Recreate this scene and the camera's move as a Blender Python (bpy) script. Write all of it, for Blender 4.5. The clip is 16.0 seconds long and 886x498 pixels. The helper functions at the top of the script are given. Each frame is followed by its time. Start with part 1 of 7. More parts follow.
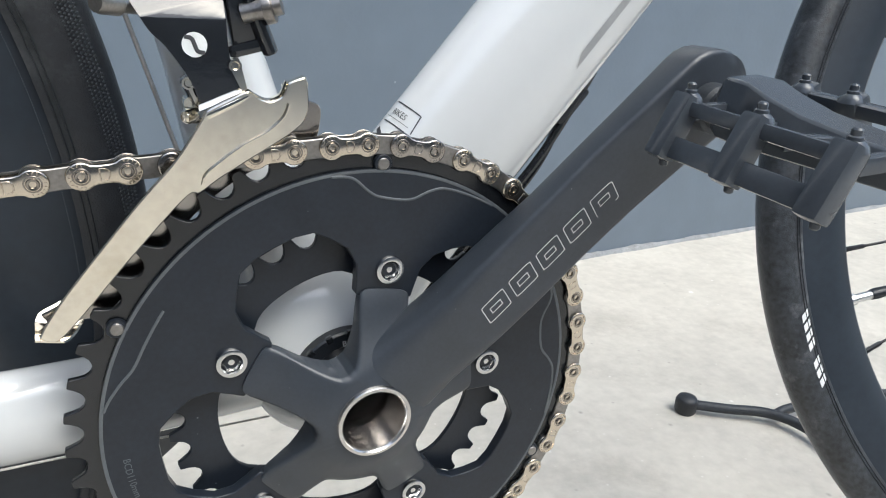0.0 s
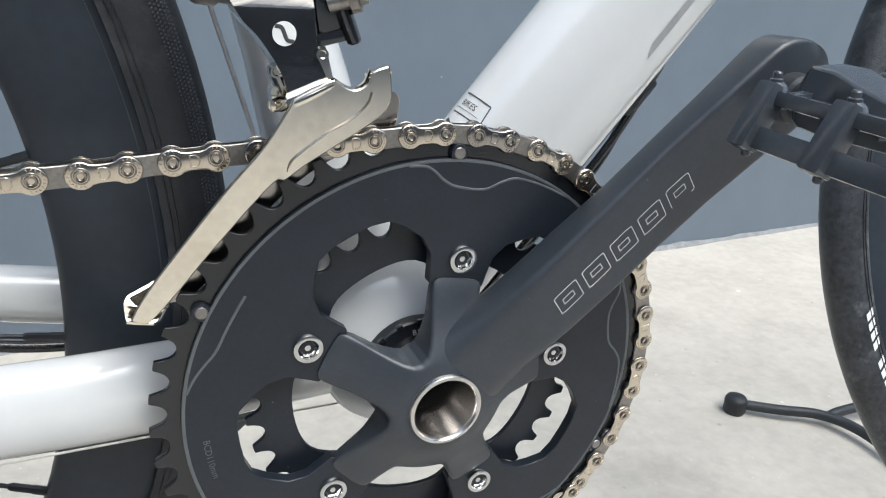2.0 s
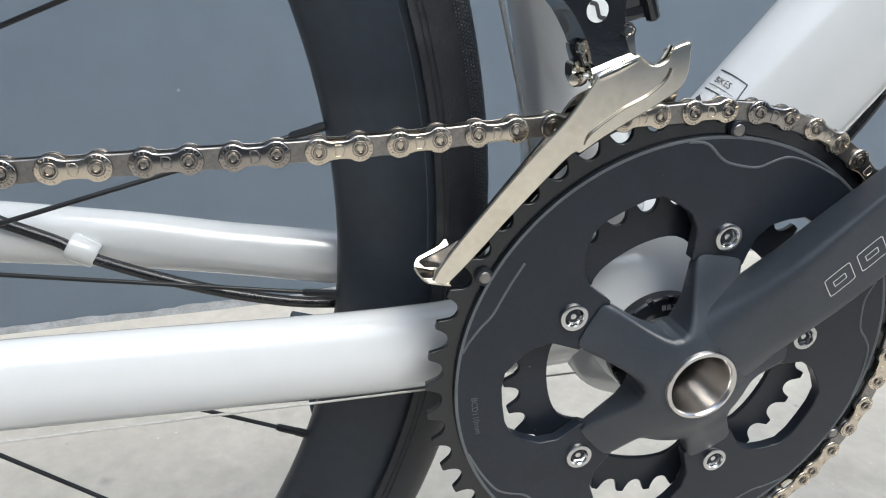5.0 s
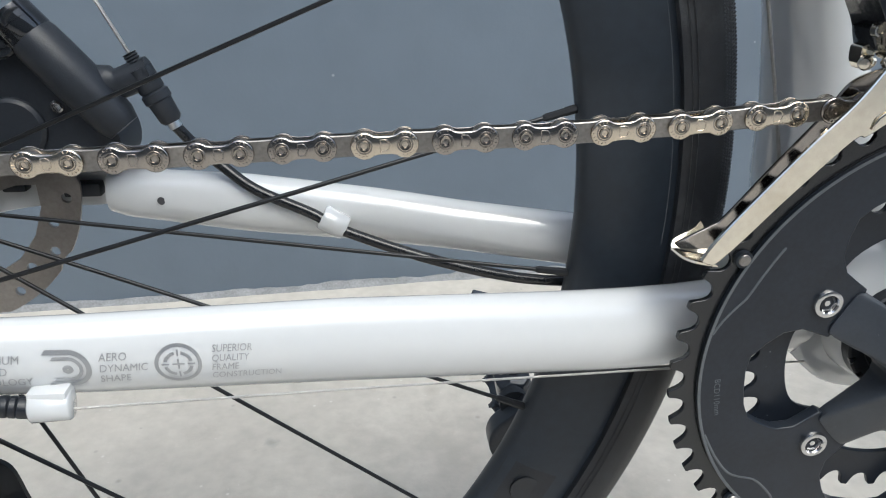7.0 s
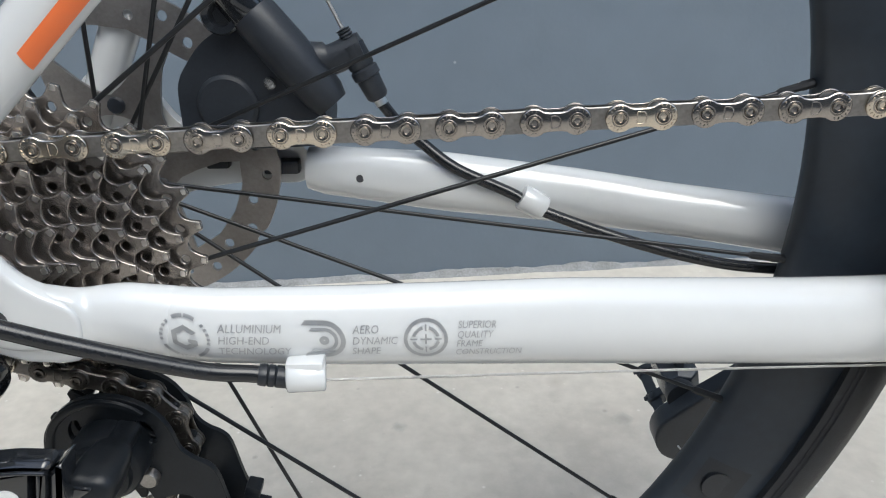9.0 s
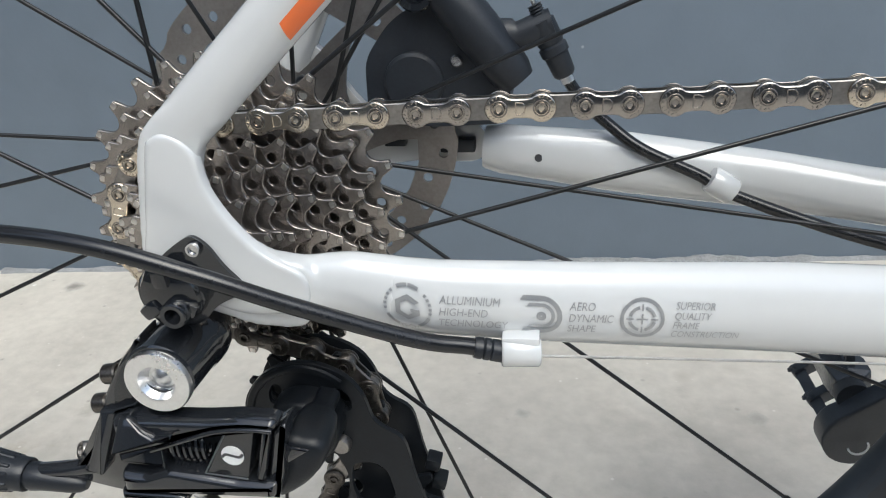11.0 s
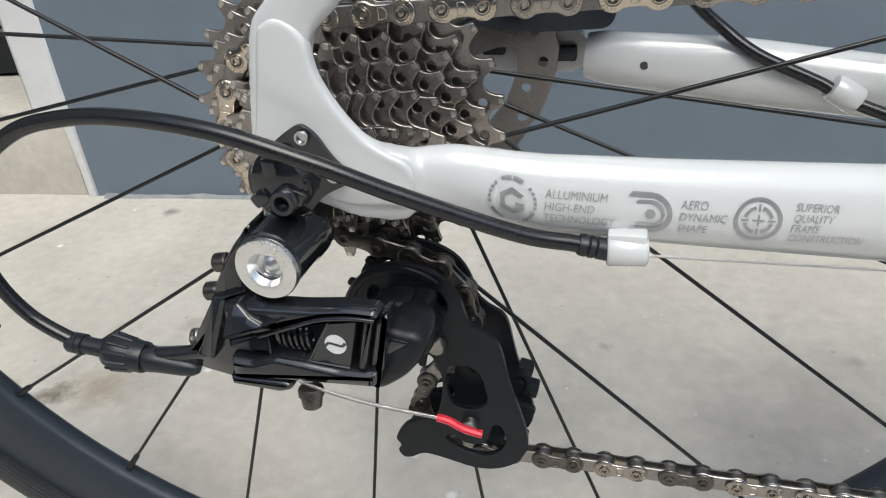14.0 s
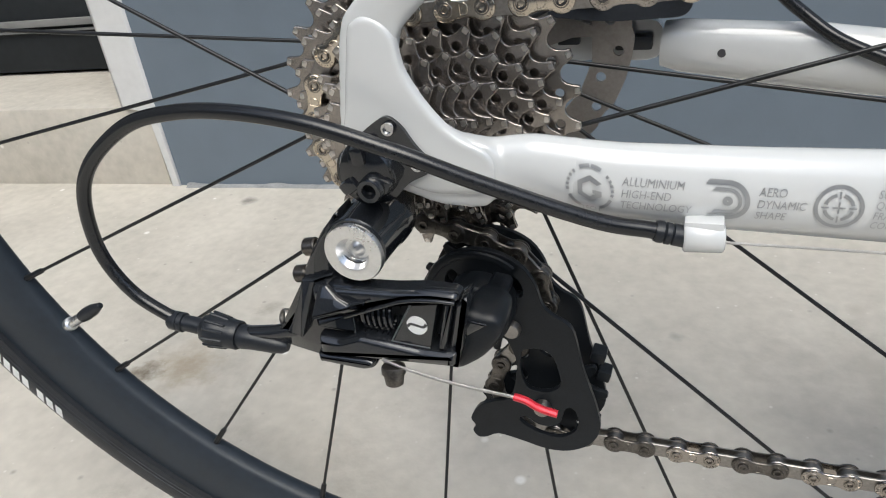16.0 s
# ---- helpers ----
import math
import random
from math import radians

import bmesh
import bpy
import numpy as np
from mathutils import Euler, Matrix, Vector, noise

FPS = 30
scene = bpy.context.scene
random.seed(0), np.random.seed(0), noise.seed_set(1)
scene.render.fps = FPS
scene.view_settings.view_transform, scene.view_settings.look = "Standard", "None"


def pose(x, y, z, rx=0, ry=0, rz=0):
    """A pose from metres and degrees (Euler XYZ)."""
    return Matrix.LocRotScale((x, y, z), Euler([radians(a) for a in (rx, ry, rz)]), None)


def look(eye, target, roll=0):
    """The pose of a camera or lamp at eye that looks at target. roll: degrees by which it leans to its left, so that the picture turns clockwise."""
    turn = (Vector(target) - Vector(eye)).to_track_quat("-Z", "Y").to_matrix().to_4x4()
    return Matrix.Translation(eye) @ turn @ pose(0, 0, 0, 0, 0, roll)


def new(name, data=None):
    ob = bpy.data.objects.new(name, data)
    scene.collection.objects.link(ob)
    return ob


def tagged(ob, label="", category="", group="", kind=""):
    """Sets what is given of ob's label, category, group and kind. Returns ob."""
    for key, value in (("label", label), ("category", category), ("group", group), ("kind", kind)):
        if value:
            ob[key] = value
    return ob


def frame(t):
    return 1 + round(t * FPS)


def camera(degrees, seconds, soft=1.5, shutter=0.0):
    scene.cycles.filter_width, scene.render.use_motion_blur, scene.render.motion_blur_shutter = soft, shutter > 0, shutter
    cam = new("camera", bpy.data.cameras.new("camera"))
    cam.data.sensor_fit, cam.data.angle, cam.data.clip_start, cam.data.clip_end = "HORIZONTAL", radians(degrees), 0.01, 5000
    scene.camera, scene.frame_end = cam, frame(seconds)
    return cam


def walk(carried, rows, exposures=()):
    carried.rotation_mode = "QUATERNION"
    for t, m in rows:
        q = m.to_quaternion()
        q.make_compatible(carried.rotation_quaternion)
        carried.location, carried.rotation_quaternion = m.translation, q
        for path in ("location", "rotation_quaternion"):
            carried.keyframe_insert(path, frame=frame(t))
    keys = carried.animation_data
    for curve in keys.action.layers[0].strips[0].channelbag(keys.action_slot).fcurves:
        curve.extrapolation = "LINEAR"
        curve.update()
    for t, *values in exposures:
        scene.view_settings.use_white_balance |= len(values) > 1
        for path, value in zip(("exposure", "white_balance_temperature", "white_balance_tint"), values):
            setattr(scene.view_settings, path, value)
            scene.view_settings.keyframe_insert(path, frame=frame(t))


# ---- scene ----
cam = camera(63.52, 16.0, soft=1.1)
PATH = [
    (0, (-0.08088, -0.23104, 0.43440), (0.08466, 0.10546, 0.29524), 3.21),
    (0.5, (-0.08353, -0.22907, 0.43377), (0.07825, 0.10865, 0.29316), 3.18),
    (1, (-0.08651, -0.22802, 0.43269), (0.07144, 0.11144, 0.29192), 3.03),
    (1.5, (-0.09072, -0.22740, 0.43218), (0.06222, 0.11410, 0.29083), 2.91),
    (2, (-0.09458, -0.22701, 0.43162), (0.05317, 0.11657, 0.28977), 2.81),
    (2.5, (-0.10010, -0.22637, 0.43050), (0.04142, 0.11949, 0.28786), 2.65),
    (3, (-0.10681, -0.22568, 0.42921), (0.02672, 0.12299, 0.28569), 2.51),
    (3.5, (-0.11773, -0.22217, 0.42772), (0.00581, 0.12915, 0.28173), 2.27),
    (4, (-0.12890, -0.21938, 0.42803), (-0.01665, 0.13500, 0.28034), 2.03),
    (4.2, (-0.13222, -0.21868, 0.42834), (-0.02496, 0.13672, 0.27938), 1.96),
    (6.3, (-0.19163, -0.21972, 0.43012), (-0.13890, 0.14409, 0.27246), 0.71),
    (6.5, (-0.19761, -0.21928, 0.42938), (-0.15014, 0.14500, 0.27112), 0.64),
    (7, (-0.21113, -0.21983, 0.42904), (-0.17546, 0.14478, 0.26844), 0.28),
    (7.5, (-0.22580, -0.21887, 0.42559), (-0.20093, 0.14595, 0.26345), -0.08),
    (8, (-0.24012, -0.21543, 0.42146), (-0.22578, 0.14942, 0.25812), -0.50),
    (8.5, (-0.25369, -0.21260, 0.42124), (-0.24958, 0.15233, 0.25750), -0.87),
    (9, (-0.26439, -0.21210, 0.42160), (-0.27058, 0.15272, 0.25768), -1.22),
    (9.5, (-0.27732, -0.21075, 0.42093), (-0.29503, 0.15374, 0.25711), -1.60),
    (10, (-0.28663, -0.21117, 0.41923), (-0.31671, 0.15213, 0.25458), -2.04),
    (10.2, (-0.29053, -0.21187, 0.41912), (-0.32615, 0.15080, 0.25419), -2.22),
    (12.3, (-0.30785, -0.21655, 0.41347), (-0.38708, 0.13350, 0.23688), -3.58),
    (12.5, (-0.30795, -0.21690, 0.41264), (-0.38941, 0.13178, 0.23435), -3.69),
    (13, (-0.30890, -0.21733, 0.40969), (-0.39507, 0.12782, 0.22681), -3.87),
    (13.5, (-0.30890, -0.21871, 0.40654), (-0.40012, 0.12205, 0.21796), -4.19),
    (14, (-0.30969, -0.22015, 0.40453), (-0.40648, 0.11655, 0.21150), -4.55),
    (14.5, (-0.31014, -0.22300, 0.40487), (-0.41409, 0.10983, 0.20885), -5.10),
    (15, (-0.31057, -0.22663, 0.40627), (-0.42357, 0.10284, 0.20958), -5.76),
    (15.5, (-0.31102, -0.22834, 0.40745), (-0.43377, 0.09786, 0.21115), -6.53),
    (16, (-0.31094, -0.22963, 0.40840), (-0.44244, 0.09398, 0.21351), -7.13),
]
# the camera's own white balance drifts from cool to neutral
EXPOSURES = [(0, 1.0, 6060, 3), (4, 0.9, 6040, 3), (7, 0.8, 6010, 3), (10, 0.72, 6040, 3), (12.5, 0.66, 6150, 3), (16, 0.63, 6260, 4)]
walk(cam, [(t, look(eye, target, roll)) for t, eye, target, roll in PATH], EXPOSURES)

# ---- world and light ----
SKY = 0.145
world = bpy.data.worlds.new("sky")
scene.world = world
world.use_nodes = True
wn = world.node_tree.nodes
sky = wn.new("ShaderNodeTexSky")
sky.sky_type = "NISHITA"
sky.sun_disc = False
sky.sun_elevation = radians(61)
sky.sun_rotation = radians(159)
sky.air_density, sky.dust_density, sky.ozone_density = 1.0, 4.0, 1.0
wn["Background"].inputs["Strength"].default_value = SKY
world.node_tree.links.new(sky.outputs[0], wn["Background"].inputs["Color"])
sun_data = bpy.data.lights.new("sun", "SUN")
sun_data.energy, sun_data.angle, sun_data.color = 1.0, radians(45), (1.0, 0.965, 0.915)
sun = new("sun", sun_data)
sun.matrix_world = look((0.8, -2.1, 4.0), (0, 0, 0))


# ---- materials ----
def material(name, color, rough=0.5, metal=0.0, coat=0.0, var=0.08, scale=60.0, bump=0.0, bump_scale=400.0, tint=None, spec=0.5, coat_rough=0.08, aniso=0.0, grime=None, grime_amount=0.5):
    """Principled surface with two scales of variation in colour and roughness, and fine relief."""
    m = bpy.data.materials.new(name)
    m.use_nodes = True
    nt = m.node_tree
    N, L = nt.nodes, nt.links
    b = N["Principled BSDF"]
    b.inputs["Metallic"].default_value = metal
    b.inputs["Specular IOR Level"].default_value = spec
    b.inputs["Coat Weight"].default_value = coat
    b.inputs["Coat Roughness"].default_value = coat_rough
    b.inputs["Anisotropic"].default_value = aniso
    co = N.new("ShaderNodeTexCoord")
    fine, wide = N.new("ShaderNodeTexNoise"), N.new("ShaderNodeTexNoise")
    fine.inputs["Scale"].default_value, fine.inputs["Detail"].default_value = scale * 8, 5
    wide.inputs["Scale"].default_value, wide.inputs["Detail"].default_value = scale, 4
    for n in (fine, wide):
        L.new(co.outputs["Object"], n.inputs["Vector"])
    add = N.new("ShaderNodeMath")
    add.operation = "MULTIPLY_ADD"
    L.new(fine.outputs["Fac"], add.inputs[0])
    add.inputs[1].default_value = 0.45
    half = N.new("ShaderNodeMath")
    half.operation = "MULTIPLY"
    L.new(wide.outputs["Fac"], half.inputs[0])
    half.inputs[1].default_value = 0.55
    L.new(half.outputs[0], add.inputs[2])
    ramp = N.new("ShaderNodeValToRGB")
    c2 = tint or tuple(min(1.0, c * (1 + var)) for c in color)
    c1 = tuple(c * (1 - var) for c in color)
    ramp.color_ramp.elements[0].color, ramp.color_ramp.elements[1].color = (*c1, 1), (*c2, 1)
    ramp.color_ramp.elements[0].position, ramp.color_ramp.elements[1].position = 0.32, 0.68
    L.new(add.outputs[0], ramp.inputs[0])
    out = ramp.outputs[0]
    if grime:
        spots = N.new("ShaderNodeTexNoise")
        spots.inputs["Scale"].default_value, spots.inputs["Detail"].default_value, spots.inputs["Roughness"].default_value = scale * 0.7, 8, 0.7
        L.new(co.outputs["Object"], spots.inputs["Vector"])
        cut = N.new("ShaderNodeMapRange")
        cut.inputs["From Min"].default_value, cut.inputs["From Max"].default_value = 0.56, 0.72
        cut.inputs["To Max"].default_value = grime_amount
        L.new(spots.outputs["Fac"], cut.inputs["Value"])
        mix = N.new("ShaderNodeMix")
        mix.data_type = "RGBA"
        mix.inputs["B"].default_value = (*grime, 1)
        L.new(cut.outputs[0], mix.inputs["Factor"])
        L.new(out, mix.inputs["A"])
        out = mix.outputs["Result"]
    L.new(out, b.inputs["Base Color"])
    rr = N.new("ShaderNodeMapRange")
    rr.inputs["To Min"].default_value, rr.inputs["To Max"].default_value = max(0.02, rough * 0.75), min(1.0, rough * 1.3)
    L.new(add.outputs[0], rr.inputs["Value"])
    L.new(rr.outputs[0], b.inputs["Roughness"])
    if bump:
        bn, bt = N.new("ShaderNodeBump"), N.new("ShaderNodeTexNoise")
        bt.inputs["Scale"].default_value, bt.inputs["Detail"].default_value = bump_scale, 4
        L.new(co.outputs["Object"], bt.inputs["Vector"])
        bn.inputs["Strength"].default_value, bn.inputs["Distance"].default_value = bump, 0.001
        L.new(bt.outputs["Fac"], bn.inputs["Height"])
        L.new(bn.outputs[0], b.inputs["Normal"])
    return m


WHITE = material("gloss_white_paint", (0.595, 0.608, 0.612), 0.14, coat=1.0, var=0.015, scale=20, coat_rough=0.035)
CRANK = material("black_anodised_satin", (0.031, 0.037, 0.047), 0.36, var=0.15, scale=90, bump=0.06, bump_scale=2600, spec=0.55, grime=(0.07, 0.075, 0.08), grime_amount=0.12)
RING = material("black_ring_satin", (0.0130, 0.0168, 0.0240), 0.33, spec=0.40, var=0.25, scale=70, bump=0.05, bump_scale=2000)
GLOSS = material("gloss_black_alloy", (0.0140, 0.0158, 0.0190), 0.07, coat=0.5, var=0.3, scale=60, coat_rough=0.02, bump=0.05, bump_scale=350, spec=0.5)
SATIN = material("satin_black_plastic", (0.015, 0.0175, 0.022), 0.34, spec=0.4, var=0.2, scale=120, bump=0.08, bump_scale=1800)
PEDALB = material("black_painted_alloy", (0.052, 0.060, 0.072), 0.17, var=0.08, scale=90, bump=0.03, bump_scale=1500)
CHROME = material("polished_steel", (0.80, 0.745, 0.64), 0.10, metal=1.0, var=0.10, scale=50, grime=(0.60, 0.52, 0.40), grime_amount=0.4)
NICKEL = material("nickel_chain_plate", (0.62, 0.55, 0.455), 0.17, metal=1.0, var=0.12, scale=110, grime=(0.42, 0.35, 0.25), grime_amount=0.5)
PINHEAD = material("dull_pin_steel", (0.32, 0.295, 0.265), 0.24, metal=1.0, var=0.2, scale=140, grime=(0.12, 0.10, 0.09), grime_amount=0.5)
# dirt and dark reflections are both put into this duller grey
NICKELG = material("dim_mirror_dirty_steel", (0.37, 0.34, 0.31), 0.18, metal=1.0, var=0.16, scale=110, grime=(0.22, 0.19, 0.16), grime_amount=0.5)
STEEL = material("grey_steel_plate", (0.30, 0.285, 0.27), 0.36, metal=1.0, var=0.2, scale=130, grime=(0.12, 0.10, 0.09), grime_amount=0.5)
OILED = material("oiled_dark_steel", (0.13, 0.12, 0.11), 0.3, metal=0.9, var=0.35, scale=160, grime=(0.04, 0.035, 0.03), grime_amount=0.6)
CASSETTE = material("brown_grey_cassette_steel", (0.33, 0.30, 0.275), 0.23, metal=0.85, var=0.2, scale=90, grime=(0.2, 0.165, 0.13), grime_amount=0.45)
TOOTH = material("pale_tooth_steel", (0.72, 0.68, 0.64), 0.3, metal=1.0, var=0.12, scale=90)
SILVER = material("turned_aluminium", (0.80, 0.80, 0.80), 0.28, metal=1.0, var=0.06, scale=120)
BORE = material("machined_axle_bore", (0.60, 0.58, 0.56), 0.2, metal=1.0, var=0.1, scale=160)
BOLT = material("bright_bolt_steel", (0.56, 0.56, 0.56), 0.2, metal=1.0, var=0.08, scale=200)
RIM = material("black_rim_matt", (0.018, 0.0245, 0.034), 0.42, spec=0.42, var=0.2, scale=25, bump=0.04, bump_scale=1400)
TYRE = material("black_tyre_rubber", (0.020, 0.022, 0.026), 0.44, var=0.3, scale=30, bump=0.25, bump_scale=1600, grime=(0.13, 0.135, 0.14), grime_amount=0.35, spec=0.45)
TREAD = material("worn_tread_rubber", (0.034, 0.038, 0.044), 0.45, spec=0.35, var=0.3, scale=22, bump=0.2, bump_scale=900, grime=(0.10, 0.105, 0.11), grime_amount=0.2)
SPOKE = material("black_spoke_steel", (0.020, 0.021, 0.023), 0.3, metal=0.4, var=0.2, scale=90)
HOUSING = material("black_cable_housing", (0.012, 0.013, 0.015), 0.2, var=0.2, scale=80)
WIRE = material("stranded_cable_steel", (0.46, 0.45, 0.43), 0.3, metal=1.0, var=0.15, scale=500, bump=0.4, bump_scale=2500)
RED = material("red_cable_cap", (0.62, 0.03, 0.05), 0.28, metal=0.4, var=0.15, scale=90)
ORANGE = material("orange_decal", (0.82, 0.16, 0.025), 0.3, coat=0.5, var=0.03, scale=30)
DECAL = material("silver_grey_print", (0.36, 0.37, 0.38), 0.32, metal=0.5, var=0.06, scale=60)
DARKPRINT = material("dark_print", (0.05, 0.05, 0.055), 0.35, var=0.05, scale=60)
WHITEPRINT = material("white_print", (0.72, 0.73, 0.73), 0.5, var=0.06, scale=90)
GREYLINE = material("grey_glint_and_print", (0.11, 0.12, 0.13), 0.36, var=0.12, scale=90, metal=0.3)
ROTOR = material("rotor_steel", (0.36, 0.34, 0.325), 0.42, metal=1.0, var=0.14, scale=90, grime=(0.2, 0.18, 0.15), grime_amount=0.4)
WALL = material("blue_grey_wall_paint", (0.137, 0.169, 0.209), 0.42, var=0.07, scale=2.2, bump=0.22, bump_scale=130, spec=0.4, grime=(0.24, 0.26, 0.28), grime_amount=0.10)
TRIMW = material("white_wall_paint", (0.60, 0.605, 0.61), 0.6, var=0.05, scale=12, bump=0.2, bump_scale=140, grime=(0.45, 0.44, 0.41), grime_amount=0.4)
PLASTER = material("grey_plaster", (0.20, 0.20, 0.20), 0.85, var=0.12, scale=3, bump=0.3, bump_scale=90)
DARKDOOR = material("dark_door_paint", (0.020, 0.023, 0.026), 0.6, var=0.2, scale=8, spec=0.2)
CONCRETE = material("worn_concrete", (0.500, 0.473, 0.422), 0.85, var=0.13, scale=9, bump=0.35, bump_scale=160, grime=(0.345, 0.318, 0.275), grime_amount=0.55, spec=0.25)
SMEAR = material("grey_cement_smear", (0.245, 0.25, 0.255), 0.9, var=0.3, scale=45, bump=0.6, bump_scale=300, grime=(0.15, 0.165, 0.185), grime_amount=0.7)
DUSTY = material("scuffed_dusty_tyre_rubber", (0.036, 0.040, 0.046), 0.32, var=0.7, scale=34, bump=0.3, bump_scale=1200, grime=(0.20, 0.21, 0.22), grime_amount=0.85, spec=0.5)
CAGEB = material("deep_black_cage", (0.0105, 0.0125, 0.0155), 0.32, spec=0.22, var=0.2, scale=120, bump=0.08, bump_scale=1800)
CALIPER = material("matt_black_caliper", (0.022, 0.026, 0.033), 0.42, spec=0.45, var=0.2, scale=90, bump=0.08, bump_scale=1500)
TEETH = material("oiled_black_teeth", (0.010, 0.011, 0.013), 0.16, var=0.3, scale=120, bump=0.1, bump_scale=1500, spec=0.6)


def spotted(mat, spots, specks=None):
    """Adds stains or painted shade at fixed places (x, y, z, radius, colour, strength) with ragged rims, and fine pale
    specks.
    """
    nt = mat.node_tree
    N, L = nt.nodes, nt.links
    b = N["Principled BSDF"]
    src = b.inputs["Base Color"].links[0].from_socket
    geo = N.new("ShaderNodeNewGeometry")
    ragged = N.new("ShaderNodeTexNoise")
    ragged.inputs["Scale"].default_value, ragged.inputs["Detail"].default_value, ragged.inputs["Roughness"].default_value = 22, 6, 0.65
    L.new(geo.outputs["Position"], ragged.inputs["Vector"])
    for x, y, z, r, col, amount in spots:
        d = N.new("ShaderNodeVectorMath")
        d.operation = "DISTANCE"
        d.inputs[1].default_value = (x, y, z)
        L.new(geo.outputs["Position"], d.inputs[0])
        m = N.new("ShaderNodeMath")
        m.operation = "MULTIPLY_ADD"
        L.new(ragged.outputs["Fac"], m.inputs[0])
        m.inputs[1].default_value = r * 3.2
        L.new(d.outputs["Value"], m.inputs[2])
        rng = N.new("ShaderNodeMapRange")
        rng.inputs["From Min"].default_value, rng.inputs["From Max"].default_value = r * 2.5, r * 1.5
        rng.inputs["To Max"].default_value = amount
        L.new(m.outputs[0], rng.inputs["Value"])
        mix = N.new("ShaderNodeMix")
        mix.data_type = "RGBA"
        mix.inputs["B"].default_value = (*col, 1)
        L.new(rng.outputs[0], mix.inputs["Factor"])
        L.new(src, mix.inputs["A"])
        src = mix.outputs["Result"]
    for scale, size, col, amount in specks or ():
        cells = N.new("ShaderNodeTexVoronoi")
        cells.inputs["Scale"].default_value = scale
        L.new(geo.outputs["Position"], cells.inputs["Vector"])
        sep = N.new("ShaderNodeSeparateColor")
        L.new(cells.outputs["Color"], sep.inputs[0])
        lim = N.new("ShaderNodeMapRange")
        lim.inputs["From Min"].default_value, lim.inputs["From Max"].default_value = 0.82, 1.0
        lim.inputs["To Max"].default_value = size
        L.new(sep.outputs[0], lim.inputs["Value"])
        cmp = N.new("ShaderNodeMath")
        cmp.operation = "SUBTRACT"
        L.new(lim.outputs[0], cmp.inputs[0])
        L.new(cells.outputs["Distance"], cmp.inputs[1])
        gain = N.new("ShaderNodeMath")
        gain.operation, gain.use_clamp = "MULTIPLY", True
        L.new(cmp.outputs[0], gain.inputs[0])
        gain.inputs[1].default_value = amount / size * 3
        mix = N.new("ShaderNodeMix")
        mix.data_type = "RGBA"
        mix.inputs["B"].default_value = (*col, 1)
        L.new(gain.outputs[0], mix.inputs["Factor"])
        L.new(src, mix.inputs["A"])
        src = mix.outputs["Result"]
    L.new(src, b.inputs["Base Color"])


# three wide dim patches near the bicycle paint its shade on the ground
spotted(CONCRETE, [(-0.79, 0.214, -0.02, 0.052, (0.30, 0.24, 0.16), 0.7), (-0.820, 0.197, -0.02, 0.024, (0.10, 0.078, 0.05), 0.9), (-0.753, 0.327, -0.02, 0.022, (0.20, 0.17, 0.13), 0.6), (-0.90, 0.20, -0.02, 0.03, (0.26, 0.20, 0.13), 0.6), (-0.943, 0.582, -0.02, 0.014, (0.12, 0.11, 0.10), 0.7), (-0.32, 0.35, -0.02, 0.012, (0.26, 0.25, 0.23), 0.8),
                   (-0.10, 0.36, -0.02, 0.010, (0.28, 0.27, 0.25), 0.7), (-0.16, 0.30, -0.02, 0.11, (0.37, 0.345, 0.305), 0.65), (-0.38, 0.22, -0.02, 0.08, (0.38, 0.355, 0.315), 0.55), (0.02, 0.22, -0.02, 0.07, (0.37, 0.345, 0.305), 0.55), (0.36, 0.52, -0.02, 0.014, (0.30, 0.28, 0.25), 0.6), (-0.58, 0.44, -0.02, 0.02, (0.33, 0.31, 0.28), 0.6), (0.12, 0.42, -0.02, 0.03, (0.40, 0.385, 0.35), 0.6)],
        [(26, 0.16, (0.72, 0.71, 0.68), 0.8), (19, 0.3, (0.44, 0.41, 0.36), 0.45), (60, 0.22, (0.33, 0.31, 0.28), 0.4), (120, 0.25, (0.64, 0.62, 0.58), 0.4)])
spotted(CRANK, [], [(240, 0.10, (0.22, 0.23, 0.24), 0.5)])
spotted(RING, [], [(200, 0.10, (0.20, 0.21, 0.22), 0.5)])
spotted(SATIN, [], [(260, 0.09, (0.16, 0.165, 0.17), 0.5)])
spotted(WHITE, [], [(75, 0.035, (0.34, 0.33, 0.31), 0.5)])
spotted(WALL, [(-0.26, 0.684, 0.27, 0.0022, (0.45, 0.47, 0.48), 0.8), (0.30, 0.726, 0.30, 0.002, (0.40, 0.42, 0.44), 0.8)],
        [(14, 0.05, (0.34, 0.36, 0.38), 0.8)])


# ---- mesh helpers ----
GZ = -0.0195  # ground level; the bottom bracket stands 0.30 m above it


def bike_parent():
    e = new("bicycle")
    e.location = (-0.05, 0.05, GZ)
    return e


def link(name, mesh, mat, parent=None, label=""):
    if mat and not mesh.materials:
        mesh.materials.append(mat)
    ob = new(name, mesh)
    if parent is not None:
        ob.parent = parent
        if parent.type == "EMPTY":
            ob.matrix_parent_inverse = Matrix.Translation(-parent.location)
    if label:
        ob["label"] = label
    return ob


def to_mesh(name, bm, angle=35):
    bmesh.ops.recalc_face_normals(bm, faces=bm.faces)
    me = bpy.data.meshes.new(name)
    bm.to_mesh(me)
    bm.free()
    for p in me.polygons:
        p.use_smooth = True
    me.set_sharp_from_angle(angle=radians(angle))
    return me


